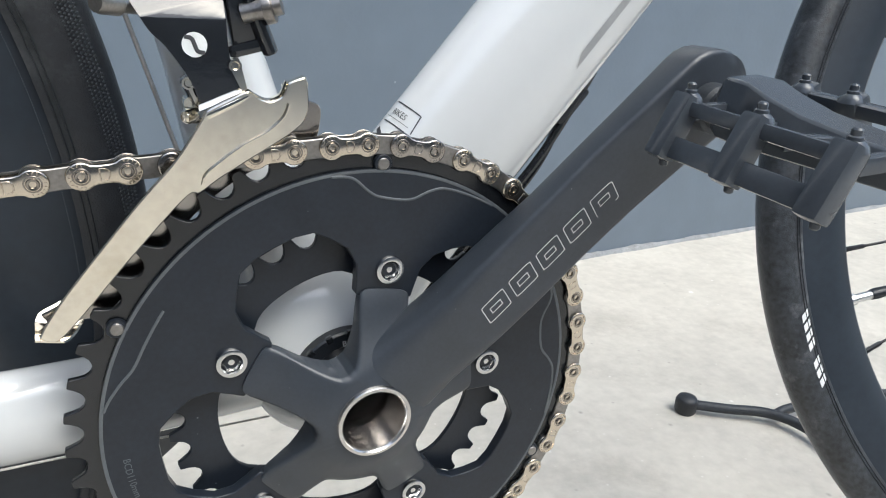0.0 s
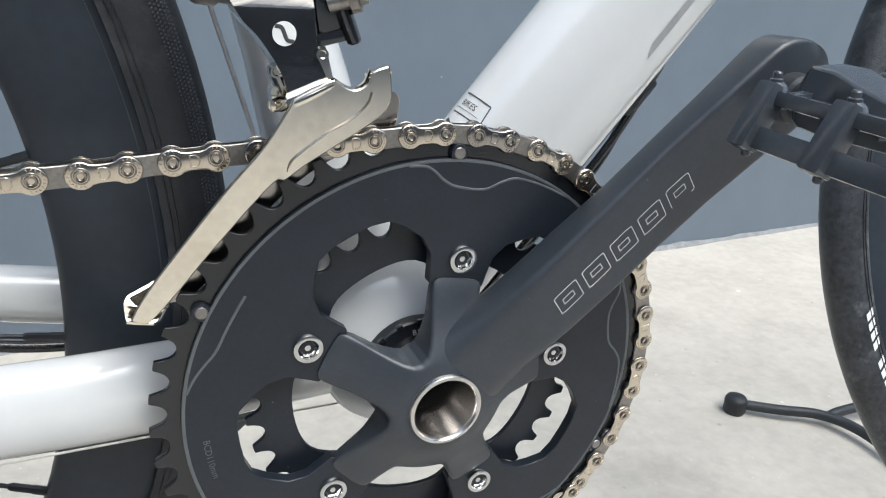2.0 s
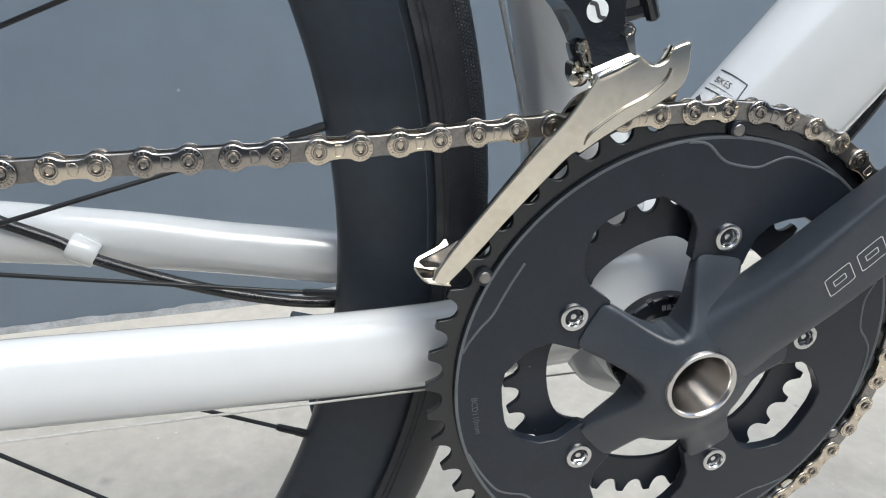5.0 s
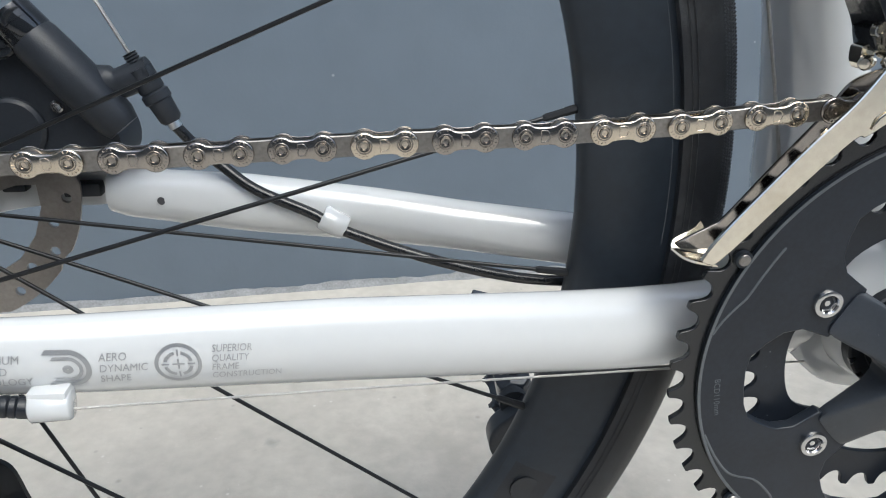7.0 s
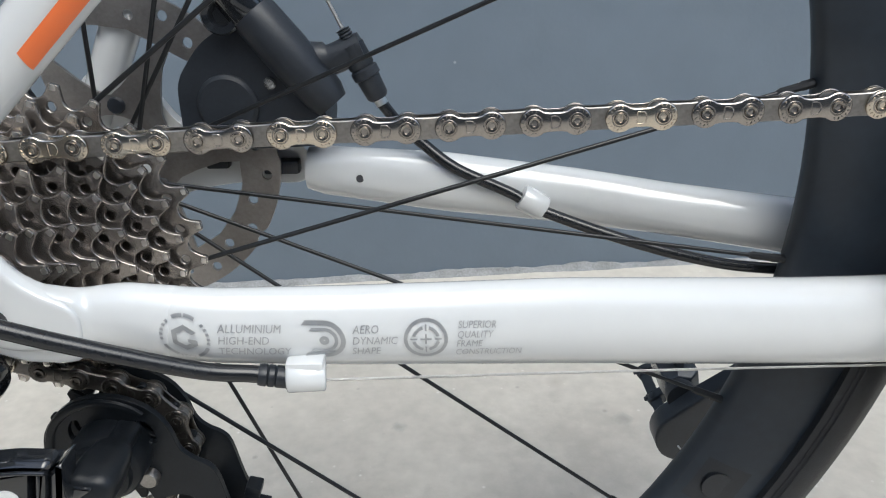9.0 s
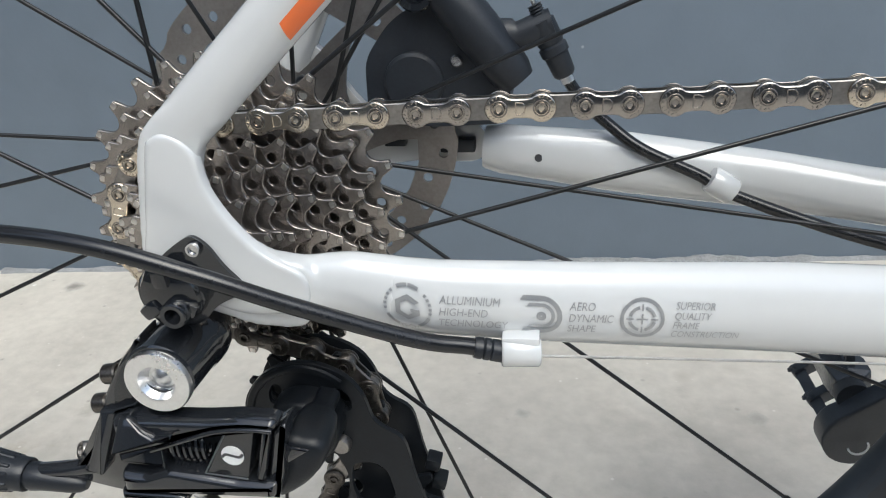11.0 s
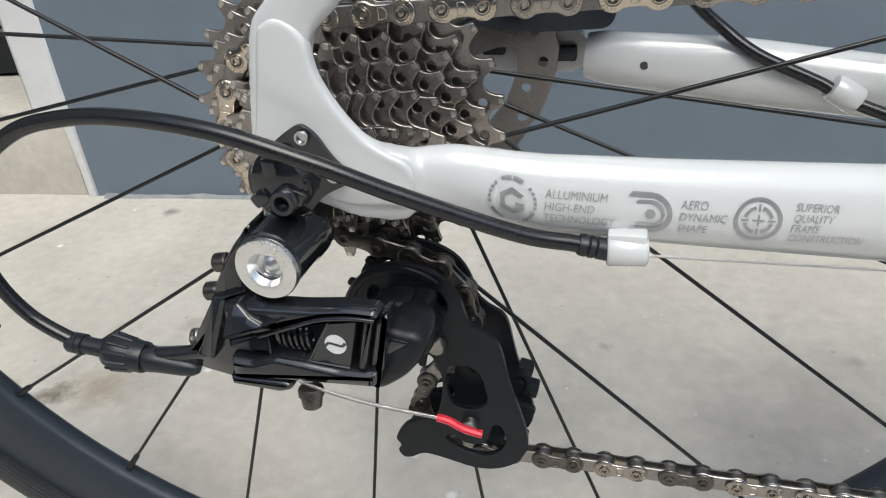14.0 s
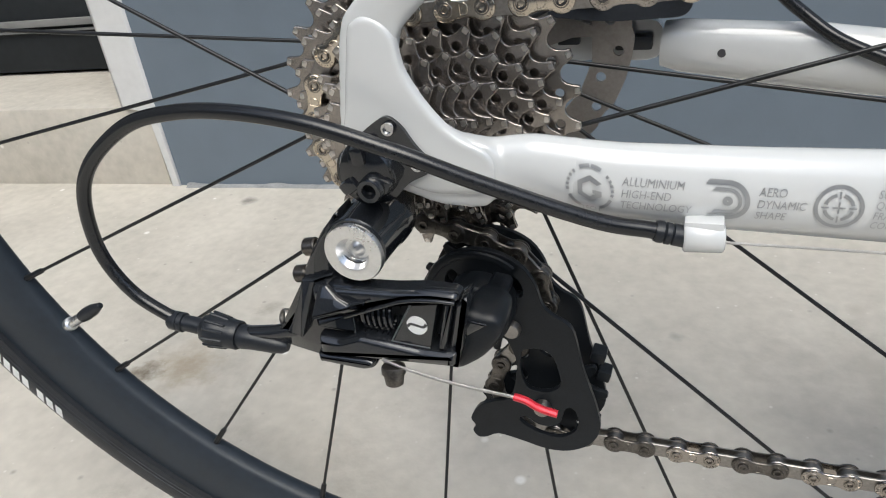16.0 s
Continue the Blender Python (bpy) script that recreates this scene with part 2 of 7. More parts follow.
def part(name, bm, mat, parent=None, label="", angle=35, bevel=0.0):
    ob = link(name, to_mesh(name, bm, angle), mat, parent, label)
    if bevel:
        mod = ob.modifiers.new("edge", "BEVEL")
        mod.width, mod.segments, mod.limit_method, mod.angle_limit = bevel, 2, "ANGLE", radians(38)
        mod.harden_normals = False
    return ob


def thing(name, label, category, group="", kind="", at=(0, 0, 0)):
    e = new(name)
    e.location = at
    return tagged(e, label, category, group, kind)


def ring_verts(bm, center, u, v, ru, rv, seg, phase=0.0):
    return [bm.verts.new(center + u * (ru * math.cos(phase + 2 * math.pi * i / seg)) + v * (rv * math.sin(phase + 2 * math.pi * i / seg))) for i in range(seg)]


def bridge(bm, a, b):
    n = len(a)
    for i in range(n):
        bm.faces.new((a[i], a[(i + 1) % n], b[(i + 1) % n], b[i]))


def sweep(bm, pts, radii, seg=12, up=(0, 0, 1), caps=True):
    """A tube along pts; radii: one number, or per point a number or a pair (sideways, along up)."""
    pts = [Vector(p) for p in pts]
    up = Vector(up)
    rings = []
    for i, p in enumerate(pts):
        d = (pts[min(i + 1, len(pts) - 1)] - pts[max(i - 1, 0)]).normalized()
        side = d.cross(up)
        if side.length < 1e-4:
            side = d.cross(Vector((1, 0, 0)))
        side.normalize()
        top = side.cross(d)
        r = radii if not isinstance(radii, (list, tuple)) else radii[i]
        ru, rv = r if isinstance(r, (list, tuple)) else (r, r)
        rings.append(ring_verts(bm, p, side, top, ru, rv, seg))
    for a, b in zip(rings, rings[1:]):
        bridge(bm, a, b)
    if caps:
        bm.faces.new(rings[0])
        bm.faces.new(rings[-1][::-1])
    return rings


def wire(bm, pts, radius, seg=8):
    """A tube with frames carried along, for loops that turn any way."""
    pts = [Vector(p) for p in pts]
    d0 = (pts[1] - pts[0]).normalized()
    side = d0.orthogonal().normalized()
    rings = []
    for i, p in enumerate(pts):
        d = (pts[min(i + 1, len(pts) - 1)] - pts[max(i - 1, 0)]).normalized()
        side = (side - d * side.dot(d)).normalized()
        r = radius[i] if isinstance(radius, (list, tuple)) else radius
        rings.append(ring_verts(bm, p, side, d.cross(side), r, r, seg))
    for a, b in zip(rings, rings[1:]):
        bridge(bm, a, b)
    bm.faces.new(rings[0])
    bm.faces.new(rings[-1][::-1])


def lathe(bm, profile, m, seg=32, closed=False, phase=0.0):
    """Turns profile, pairs (radius, height), about the local z of m."""
    rings = []
    for r, h in profile:
        if r < 1e-6:
            rings.append([bm.verts.new(m @ Vector((0, 0, h)))])
        else:
            rings.append([bm.verts.new(m @ Vector((r * math.cos(phase + 2 * math.pi * i / seg), r * math.sin(phase + 2 * math.pi * i / seg), h))) for i in range(seg)])
    pairs = list(zip(rings, rings[1:])) + ([(rings[-1], rings[0])] if closed else [])
    for a, b in pairs:
        for i in range(seg):
            j = (i + 1) % seg
            q = [a[i % len(a)], a[j % len(a)], b[j % len(b)], b[i % len(b)]]
            q = [v for k, v in enumerate(q) if v not in q[:k]]
            if len(q) > 2:
                bm.faces.new(q)


def axis(x, y, z, d=(0, -1, 0)):
    """A pose whose local z points along d."""
    return Matrix.Translation((x, y, z)) @ Vector(d).to_track_quat("Z", "Y").to_matrix().to_4x4()


def plate(bm, loops, y0, y1, m=None):
    """A flat plate in the plane x, z between the depths y0 (near) and y1; the first loop is the outline, the others are holes."""
    flat = bmesh.new()
    edges = []
    for lp in loops:
        vs = [flat.verts.new((x, 0, z)) for x, z in lp]
        edges += [flat.edges.new((vs[i], vs[(i + 1) % len(vs)])) for i in range(len(vs))]
    bmesh.ops.triangle_fill(flat, use_beauty=True, use_dissolve=False, edges=edges)
    flat.verts.index_update()
    put = (lambda v: m @ v) if m else (lambda v: v)
    near = [bm.verts.new(put(Vector((v.co.x, y0, v.co.z)))) for v in flat.verts]
    far = [bm.verts.new(put(Vector((v.co.x, y1, v.co.z)))) for v in flat.verts]
    for f in flat.faces:
        ids = [v.index for v in f.verts]
        bm.faces.new([near[i] for i in ids])
        bm.faces.new([far[i] for i in reversed(ids)])
    start = 0
    for lp in loops:
        k = len(lp)
        for i in range(k):
            a, b = start + i, start + (i + 1) % k
            bm.faces.new((near[a], near[b], far[b], far[a]))
        start += k
    flat.free()


def dome(bm, loop, levels):
    """A solid with rounded rims on the outline loop (x, z): levels are (inset, depth y) from back to front."""
    n = len(loop)
    P = [Vector(p) for p in loop]
    area = sum(P[i].x * P[(i + 1) % n].y - P[(i + 1) % n].x * P[i].y for i in range(n))
    norm = []
    for i in range(n):
        d = (P[(i + 1) % n] - P[i - 1]).normalized()
        norm.append(Vector((-d.y, d.x)) * (1 if area > 0 else -1))
    rows = [[bm.verts.new((P[i].x + norm[i].x * ins, y, P[i].y + norm[i].y * ins)) for i in range(n)] for ins, y in levels]
    for a, b in zip(rows, rows[1:]):
        bridge(bm, a, b)
    bm.faces.new(rows[0])
    bm.faces.new(rows[-1][::-1])


def box(bm, center, size, rot=(0, 0, 0), bevel=0.0):
    m = Matrix.Translation(center) @ Euler([radians(a) for a in rot]).to_matrix().to_4x4() @ Matrix.Diagonal((*size, 1))
    g = bmesh.ops.create_cube(bm, size=1.0, matrix=m)
    if bevel:
        es = list({e for v in g["verts"] for e in v.link_edges})
        bmesh.ops.bevel(bm, geom=es, offset=bevel, segments=2, affect="EDGES", profile=0.6)


def curve(pts, n=8, closed=False):
    """A smooth line through pts (Catmull-Rom), of tuples of any length."""
    P = [np.array(p, float) for p in pts]
    k, out = len(P), []
    for i in range(k if closed else k - 1):
        a, b, c, d = (P[(i - 1) % k], P[i], P[(i + 1) % k], P[(i + 2) % k]) if closed else (P[max(i - 1, 0)], P[i], P[i + 1], P[min(i + 2, k - 1)])
        for s in range(n):
            t = s / n
            out.append(tuple(0.5 * (2 * b + (c - a) * t + (2 * a - 5 * b + 4 * c - d) * t * t + (3 * b - a - 3 * c + d) * t ** 3)))
    if not closed:
        out.append(tuple(P[-1]))
    return out


def circle(cx, cz, r, n=24, a0=0.0, a1=360.0):
    full = abs(a1 - a0) >= 359.9
    return [(cx + r * math.cos(radians(a0 + (a1 - a0) * i / (n if full else n - 1))), cz + r * math.sin(radians(a0 + (a1 - a0) * i / (n if full else n - 1)))) for i in range(n)]


def rounded(poly, r, n=5):
    """A polygon with its corners rounded by the radius r."""
    out, k = [], len(poly)
    for i in range(k):
        a, b, c = Vector(poly[i - 1]), Vector(poly[i]), Vector(poly[(i + 1) % k])
        u, v = a - b, c - b
        d = min(r, 0.45 * u.length, 0.45 * v.length)
        p, q = b + u.normalized() * d, b + v.normalized() * d
        for s in range(n + 1):
            t = s / n
            w = p * (1 - t) ** 2 + b * 2 * t * (1 - t) + q * t * t
            out.append((w.x, w.y))
    return out


def lettering(name, body, size, place, mat, parent, label="", shear=0.0, width=1.0, tracking=1.0):
    """Raised print: place(u, v, h) gives the point of the surface for the letter's plane."""
    cu = bpy.data.curves.new(name, "FONT")
    cu.body, cu.size, cu.shear, cu.space_character = body, size, shear, tracking
    cu.resolution_u = 3
    tmp = new(name, cu)
    me = bpy.data.meshes.new_from_object(tmp.evaluated_get(bpy.context.evaluated_depsgraph_get()))
    bpy.data.objects.remove(tmp)
    bpy.data.curves.remove(cu)
    bm = bmesh.new()
    bm.from_mesh(me)
    bpy.data.meshes.remove(me)
    if not bm.faces:
        bm.free()
        return None
    bmesh.ops.remove_doubles(bm, verts=bm.verts, dist=1e-7)
    bmesh.ops.triangulate(bm, faces=bm.faces)
    base = [(v.co.x * width, v.co.y) for v in bm.verts]
    bm.verts.index_update()
    for v, (u, w) in zip(bm.verts, base):
        v.co = Vector(place(u, w, 0.00012))
    me = bpy.data.meshes.new(name)
    bm.to_mesh(me)
    bm.free()
    return link(name, me, mat, parent, label)


# ---- setting: wall, step and ground ----
WALL_A, WALL_B = 0.0745, 0.7035  # foot of the wall: y = A x + B
WALL_TURN = math.degrees(math.atan(WALL_A))


def wall_pose(x, z=0.0):
    return pose(x, WALL_A * x + WALL_B, z, 0, 0, WALL_TURN)


def ground():
    bm = bmesh.new()
    xs = [-600, -40, -8, -3] + [-2 + 0.05 * i for i in range(81)] + [3, 8, 40, 600]
    ys = [-600, -40, -8, -3, -1] + [-0.5 + 0.05 * i for i in range(29)] + [1.2, 3, 8, 40, 600]
    grid = [[bm.verts.new((x, y, GZ + (0.0022 * (noise.noise(Vector((x * 2.1, y * 2.1, 0))) + 0.4 * noise.noise(Vector((x * 9, y * 9, 3)))) if abs(x) < 2.1 and -0.6 < y < 1 else 0.0))) for x in xs] for y in ys]
    for a, b in zip(grid, grid[1:]):
        for i in range(len(xs) - 1):
            bm.faces.new((a[i], a[i + 1], b[i + 1], b[i]))
    return tagged(part("ground", bm, CONCRETE, angle=60), "pale worn concrete ground with small stains and painted shade", "ground", kind="structure")


def walls():
    bm = bmesh.new()
    m = wall_pose(-1.10)
    # painted wall, its face towards the bicycle, with a slightly uneven foot
    n, top = 120, 3.2
    front = [bm.verts.new(m @ Vector((4.2 * i / n, 0.004 * noise.noise(Vector((i * 0.7, 0, 0))), GZ - 0.01))) for i in range(n + 1)]
    upper = [bm.verts.new(m @ Vector((4.2 * i / n, 0, top))) for i in range(n + 1)]
    backl = [bm.verts.new(m @ Vector((4.2 * i / n, 0.18, GZ - 0.01))) for i in range(n + 1)]
    backu = [bm.verts.new(m @ Vector((4.2 * i / n, 0.18, top))) for i in range(n + 1)]
    for i in range(n):
        bm.faces.new((front[i], front[i + 1], upper[i + 1], upper[i]))
        bm.faces.new((backl[i + 1], backl[i], backu[i], backu[i + 1]))
        bm.faces.new((upper[i], upper[i + 1], backu[i + 1], backu[i]))
        bm.faces.new((front[i + 1], front[i], backl[i], backl[i + 1]))
    bm.faces.new((front[0], upper[0], backu[0], backl[0]))
    bm.faces.new((front[-1], backl[-1], backu[-1], upper[-1]))
    tagged(part("wall_north", bm, WALL), "smooth blue-grey painted outside wall", "wall", kind="structure")

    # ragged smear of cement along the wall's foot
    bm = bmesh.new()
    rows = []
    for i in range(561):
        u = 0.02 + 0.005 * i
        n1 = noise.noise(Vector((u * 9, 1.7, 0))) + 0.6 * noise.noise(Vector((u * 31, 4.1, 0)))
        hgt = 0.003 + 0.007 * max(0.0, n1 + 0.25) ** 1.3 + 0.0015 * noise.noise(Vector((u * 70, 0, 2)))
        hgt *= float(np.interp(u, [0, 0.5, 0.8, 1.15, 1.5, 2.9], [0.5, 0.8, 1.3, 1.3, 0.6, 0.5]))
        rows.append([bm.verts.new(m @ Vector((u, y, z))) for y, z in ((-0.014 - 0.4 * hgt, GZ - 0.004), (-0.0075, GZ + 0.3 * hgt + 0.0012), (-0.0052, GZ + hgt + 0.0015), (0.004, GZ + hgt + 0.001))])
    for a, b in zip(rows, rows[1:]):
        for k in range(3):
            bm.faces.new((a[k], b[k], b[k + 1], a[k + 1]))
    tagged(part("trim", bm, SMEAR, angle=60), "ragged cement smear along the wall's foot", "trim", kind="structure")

    bm = bmesh.new()
    w = wall_pose(-1.10)
    plate(bm, [[(-0.058, 0.112), (-0.061, 3.2), (0, 3.2), (0.002, 0.12), (0.005, GZ - 0.005), (-0.011, GZ - 0.005), (-0.011, 0.03), (-0.014, 0.09), (-0.022, 0.106)]], -0.004, 0.18, w)
    tagged(part("trim", bm, TRIMW, bevel=0.004), "white painted wall corner beside the doorway", "trim", kind="structure")

    bm = bmesh.new()
    box(bm, (0, 0, 0), (2.6, 0.62, 0.135), bevel=0.006)
    bm.transform(wall_pose(-1.115) @ pose(-1.3, 0.31 + 0.002, GZ + 0.0645))
    tagged(part("step", bm, CONCRETE), "low pale concrete doorstep", "step", kind="structure")

    bm = bmesh.new()
    for k in range(16):
        box(bm, (-1.36, 0.225, 0.215 + 0.2 * k), (2.6, 0.03, 0.194), bevel=0.004)
    box(bm, (-1.36, 0.262, 1.6), (2.6, 0.03, 3.3))
    bm.transform(wall_pose(-1.115))
    door = tagged(part("door_1", bm, DARKDOOR), "dark shuttered doorway behind the step", "door", kind="structure")
    bm = bmesh.new()
    box(bm, (-1.36, 0.203, 0.2085), (2.6, 0.012, 0.012), bevel=0.002)
    box(bm, (-1.36, 0.205, 0.194), (2.6, 0.006, 0.004))
    bm.transform(wall_pose(-1.115))
    part("rail", bm, PLASTER, door, "dull grey metal rail")

    # unseen wall, added to block western sky light and dim the left end
    bm = bmesh.new()
    box(bm, (1.2, -0.75, 1.7), (0.2, 3.0, 3.5))
    bm.transform(wall_pose(-3.6))
    tagged(part("unseen_wall_west", bm, PLASTER), "plain grey wall added out of view to block light", "wall", kind="structure")


def reflection_wall():
    """Unseen wall, added to darken what the glossy parts mirror."""
    bm = bmesh.new()
    box(bm, (0.0, -3.6, 1.25), (14.0, 0.3, 2.6))
    tagged(part("unseen_wall_south", bm, PLASTER), "plain grey wall added out of view for darker reflections", "wall", kind="structure")


ground()
walls()
reflection_wall()


# ---- bicycle: frame ----
bike = tagged(bike_parent(), "white road bicycle with black drivetrain parked beside a grey wall", "bicycle")


def near_stay(x):
    """Centre (y, z) and half sizes (depth, height) of the drive side chainstay."""
    xs = [-0.385, -0.36, -0.298, -0.229, -0.15, -0.09, -0.03]
    ry = float(np.interp(x, xs, [0.0055, 0.0068, 0.0085, 0.0095, 0.011, 0.012, 0.013]))
    dent = min(1.0, max(0.0, (x + 0.125) / 0.045))
    return (max(-0.033 + 0.231 * (x + 0.339), -0.0397 + ry) + 0.002 * dent * dent * (3 - 2 * dent), float(np.interp(x, xs, [0.3225, 0.321, 0.312, 0.3033, 0.2917, 0.2835, 0.280])),
            ry, float(np.interp(x, xs, [0.0105, 0.011, 0.013, 0.0152, 0.0165, 0.018, 0.02])))


def far_stay(x):
    xs = [-0.329, -0.323, -0.27, -0.21, -0.173, -0.12, -0.03]
    return (float(np.interp(x, xs, [0.0965, 0.0955, 0.090, 0.086, 0.083, 0.078, 0.070])), float(np.interp(x, xs, [0.3240, 0.3235, 0.3190, 0.3125, 0.3075, 0.3005, 0.285])),
            float(np.interp(x, xs, [0.006, 0.008, 0.009, 0.0095, 0.010, 0.010, 0.012])), float(np.interp(x, xs, [0.0098, 0.0112, 0.0135, 0.0125, 0.0117, 0.0125, 0.016])))


def stay(fn, x0, x1, name, label):
    bm = bmesh.new()
    xs = [x0 + (x1 - x0) * i / 40 for i in range(41)]
    sweep(bm, [(x, fn(x)[0], fn(x)[1]) for x in xs], [fn(x)[2:] for x in xs], seg=28)
    return part(name, bm, WHITE, bike, label, angle=60)


chainstay = stay(near_stay, -0.3495, -0.02, "chainstay", "glossy white flattened chainstay with grey print")
chainstay_far = stay(far_stay, -0.329, -0.02, "chainstay", "glossy white chainstay on the brake side")


def frame_tubes():
    c = Vector((0, 0.058, 0.28))
    bm = bmesh.new()
    lathe(bm, [(0.0, -0.036), (0.0215, -0.036), (0.0215, -0.031), (0.034, -0.029), (0.036, -0.026), (0.036, 0.026), (0.034, 0.029), (0.0215, 0.031), (0.0, 0.031)], axis(*c, (0, 1, 0)), 48)
    shell = part("bottom_bracket_shell", bm, WHITE, bike, angle=50)
    # seat tube
    s = Vector((-0.292, 0, 0.956))
    bm = bmesh.new()
    sweep(bm, [(-0.012 - 0.2456 * (z - 0.29), 0.058, z) for z in (0.270, 0.29, 0.339, 0.372, 0.404, 0.45, 0.58, 0.76)], [(0.028, 0.034), (0.0285, 0.034), (0.0250, 0.030), (0.0208, 0.021), (0.0185, 0.0165), (0.0178, 0.0165), (0.0172, 0.0165), (0.017, 0.0165)], seg=36, up=(0, 1, 0))
    seat = part("seat_tube", bm, WHITE, bike, angle=60)
    bm = bmesh.new()
    wire(bm, [(-0.0480, 0.044, 0.341), (-0.0576, 0.043, 0.3752), (-0.0689, 0.043, 0.4152), (-0.0802, 0.043, 0.4552)], 0.0008)
    part("gear_cable", bm, WIRE, seat, "bare steel shift cable")
    # down tube, tall and flattened
    d = Vector((0.64, 0, 0.768))
    bm = bmesh.new()
    o = c + Vector((-0.768, 0, 0.64)) * 0.0055
    sweep(bm, [o + d * k for k in (0.0, 0.03, 0.08, 0.16, 0.3, 0.55)], [(0.0345, 0.021), (0.0345, 0.021), (0.0345, 0.021), (0.0343, 0.021), (0.034, 0.021), (0.033, 0.021)], seg=40, up=(0, 1, 0))
    down = part("down_tube", bm, WHITE, bike, angle=60)
    # top tube, out of sight above
    bm = bmesh.new()
    sweep(bm, [c + s * 0.46, c + Vector((0.40, 0, 0.50))], 0.016, seg=24)
    part("top_tube", bm, WHITE, bike, angle=60)
    bm = bmesh.new()
    a = c + d * 0.55
    sweep(bm, [a + Vector((0.03, 0, -0.05)), c + Vector((0.385, 0, 0.53))], 0.020, seg=24, up=(0, 1, 0))
    part("head_tube", bm, WHITE, bike, angle=60)
    return shell, down, d, o


def junction():
    """White web that fills the corner between the shell, the seat tube and the chainstay."""
    bm = bmesh.new()
    n = 64
    rows = []
    for f in (0.0, 0.35, 0.6, 0.8, 0.93, 1.0, 1.0):
        back = len(rows) == 6
        row = []
        for i in range(n):
            th = 360.0 * i / n
            reach = float(np.interp(th, [0, 25, 55, 150, 172, 185, 360], [0.026, 0.034, 0.060, 0.060, 0.036, 0.026, 0.026]))
            r = 0.018 + (reach - 0.018) * f
            y = 0.058 if back else 0.0120 + 0.020 * (r / 0.05) ** 2 + 0.012 * max(0.0, f - 0.7) ** 2 / 0.09
            row.append(bm.verts.new((r * math.cos(radians(th)), y, 0.28 + r * math.sin(radians(th)))))
        rows.append(row)
    for p, q in zip(rows, rows[1:]):
        bridge(bm, p, q)
    bm.faces.new(rows[0])
    bm.faces.new(rows[-1][::-1])
    part("frame_junction", bm, WHITE, bike, angle=50)


junction()
SHELL, DOWN, DDIR, DORG = frame_tubes()


def bb_cup():
    bm = bmesh.new()
    y0 = 0.0115
    prof = [(0.0125, y0 + 0.006), (0.0135, y0 + 0.002), (0.0165, y0 + 0.0015), (0.0175, y0), (0.0228, y0), (0.0236, y0 + 0.0008), (0.0236, y0 + 0.014), (0.0125, y0 + 0.014)]
    lathe(bm, prof, axis(0, 0, 0.28, (0, 1, 0)), 48, closed=True)
    cup = part("bearing_cup", bm, SATIN, SHELL, "black threaded bearing cup")
    bm = bmesh.new()
    for k in range(16):
        a = 2 * math.pi * k / 16
        box(bm, (0.0224 * math.cos(a), y0 + 0.001, 0.28 + 0.0224 * math.sin(a)), (0.0026, 0.0022, 0.0028), rot=(0, -math.degrees(a), 0), bevel=0.0004)
    part("notch", bm, GLOSS, cup)

    def around(u, v, h):
        a = radians(101) - u / 0.0192
        r = 0.0176 + v
        return (r * math.cos(a), y0 - h, 0.28 + r * math.sin(a))
    lettering("print", "BB244", 0.0034, around, WHITEPRINT, cup, "small white print", tracking=1.2)


bb_cup()


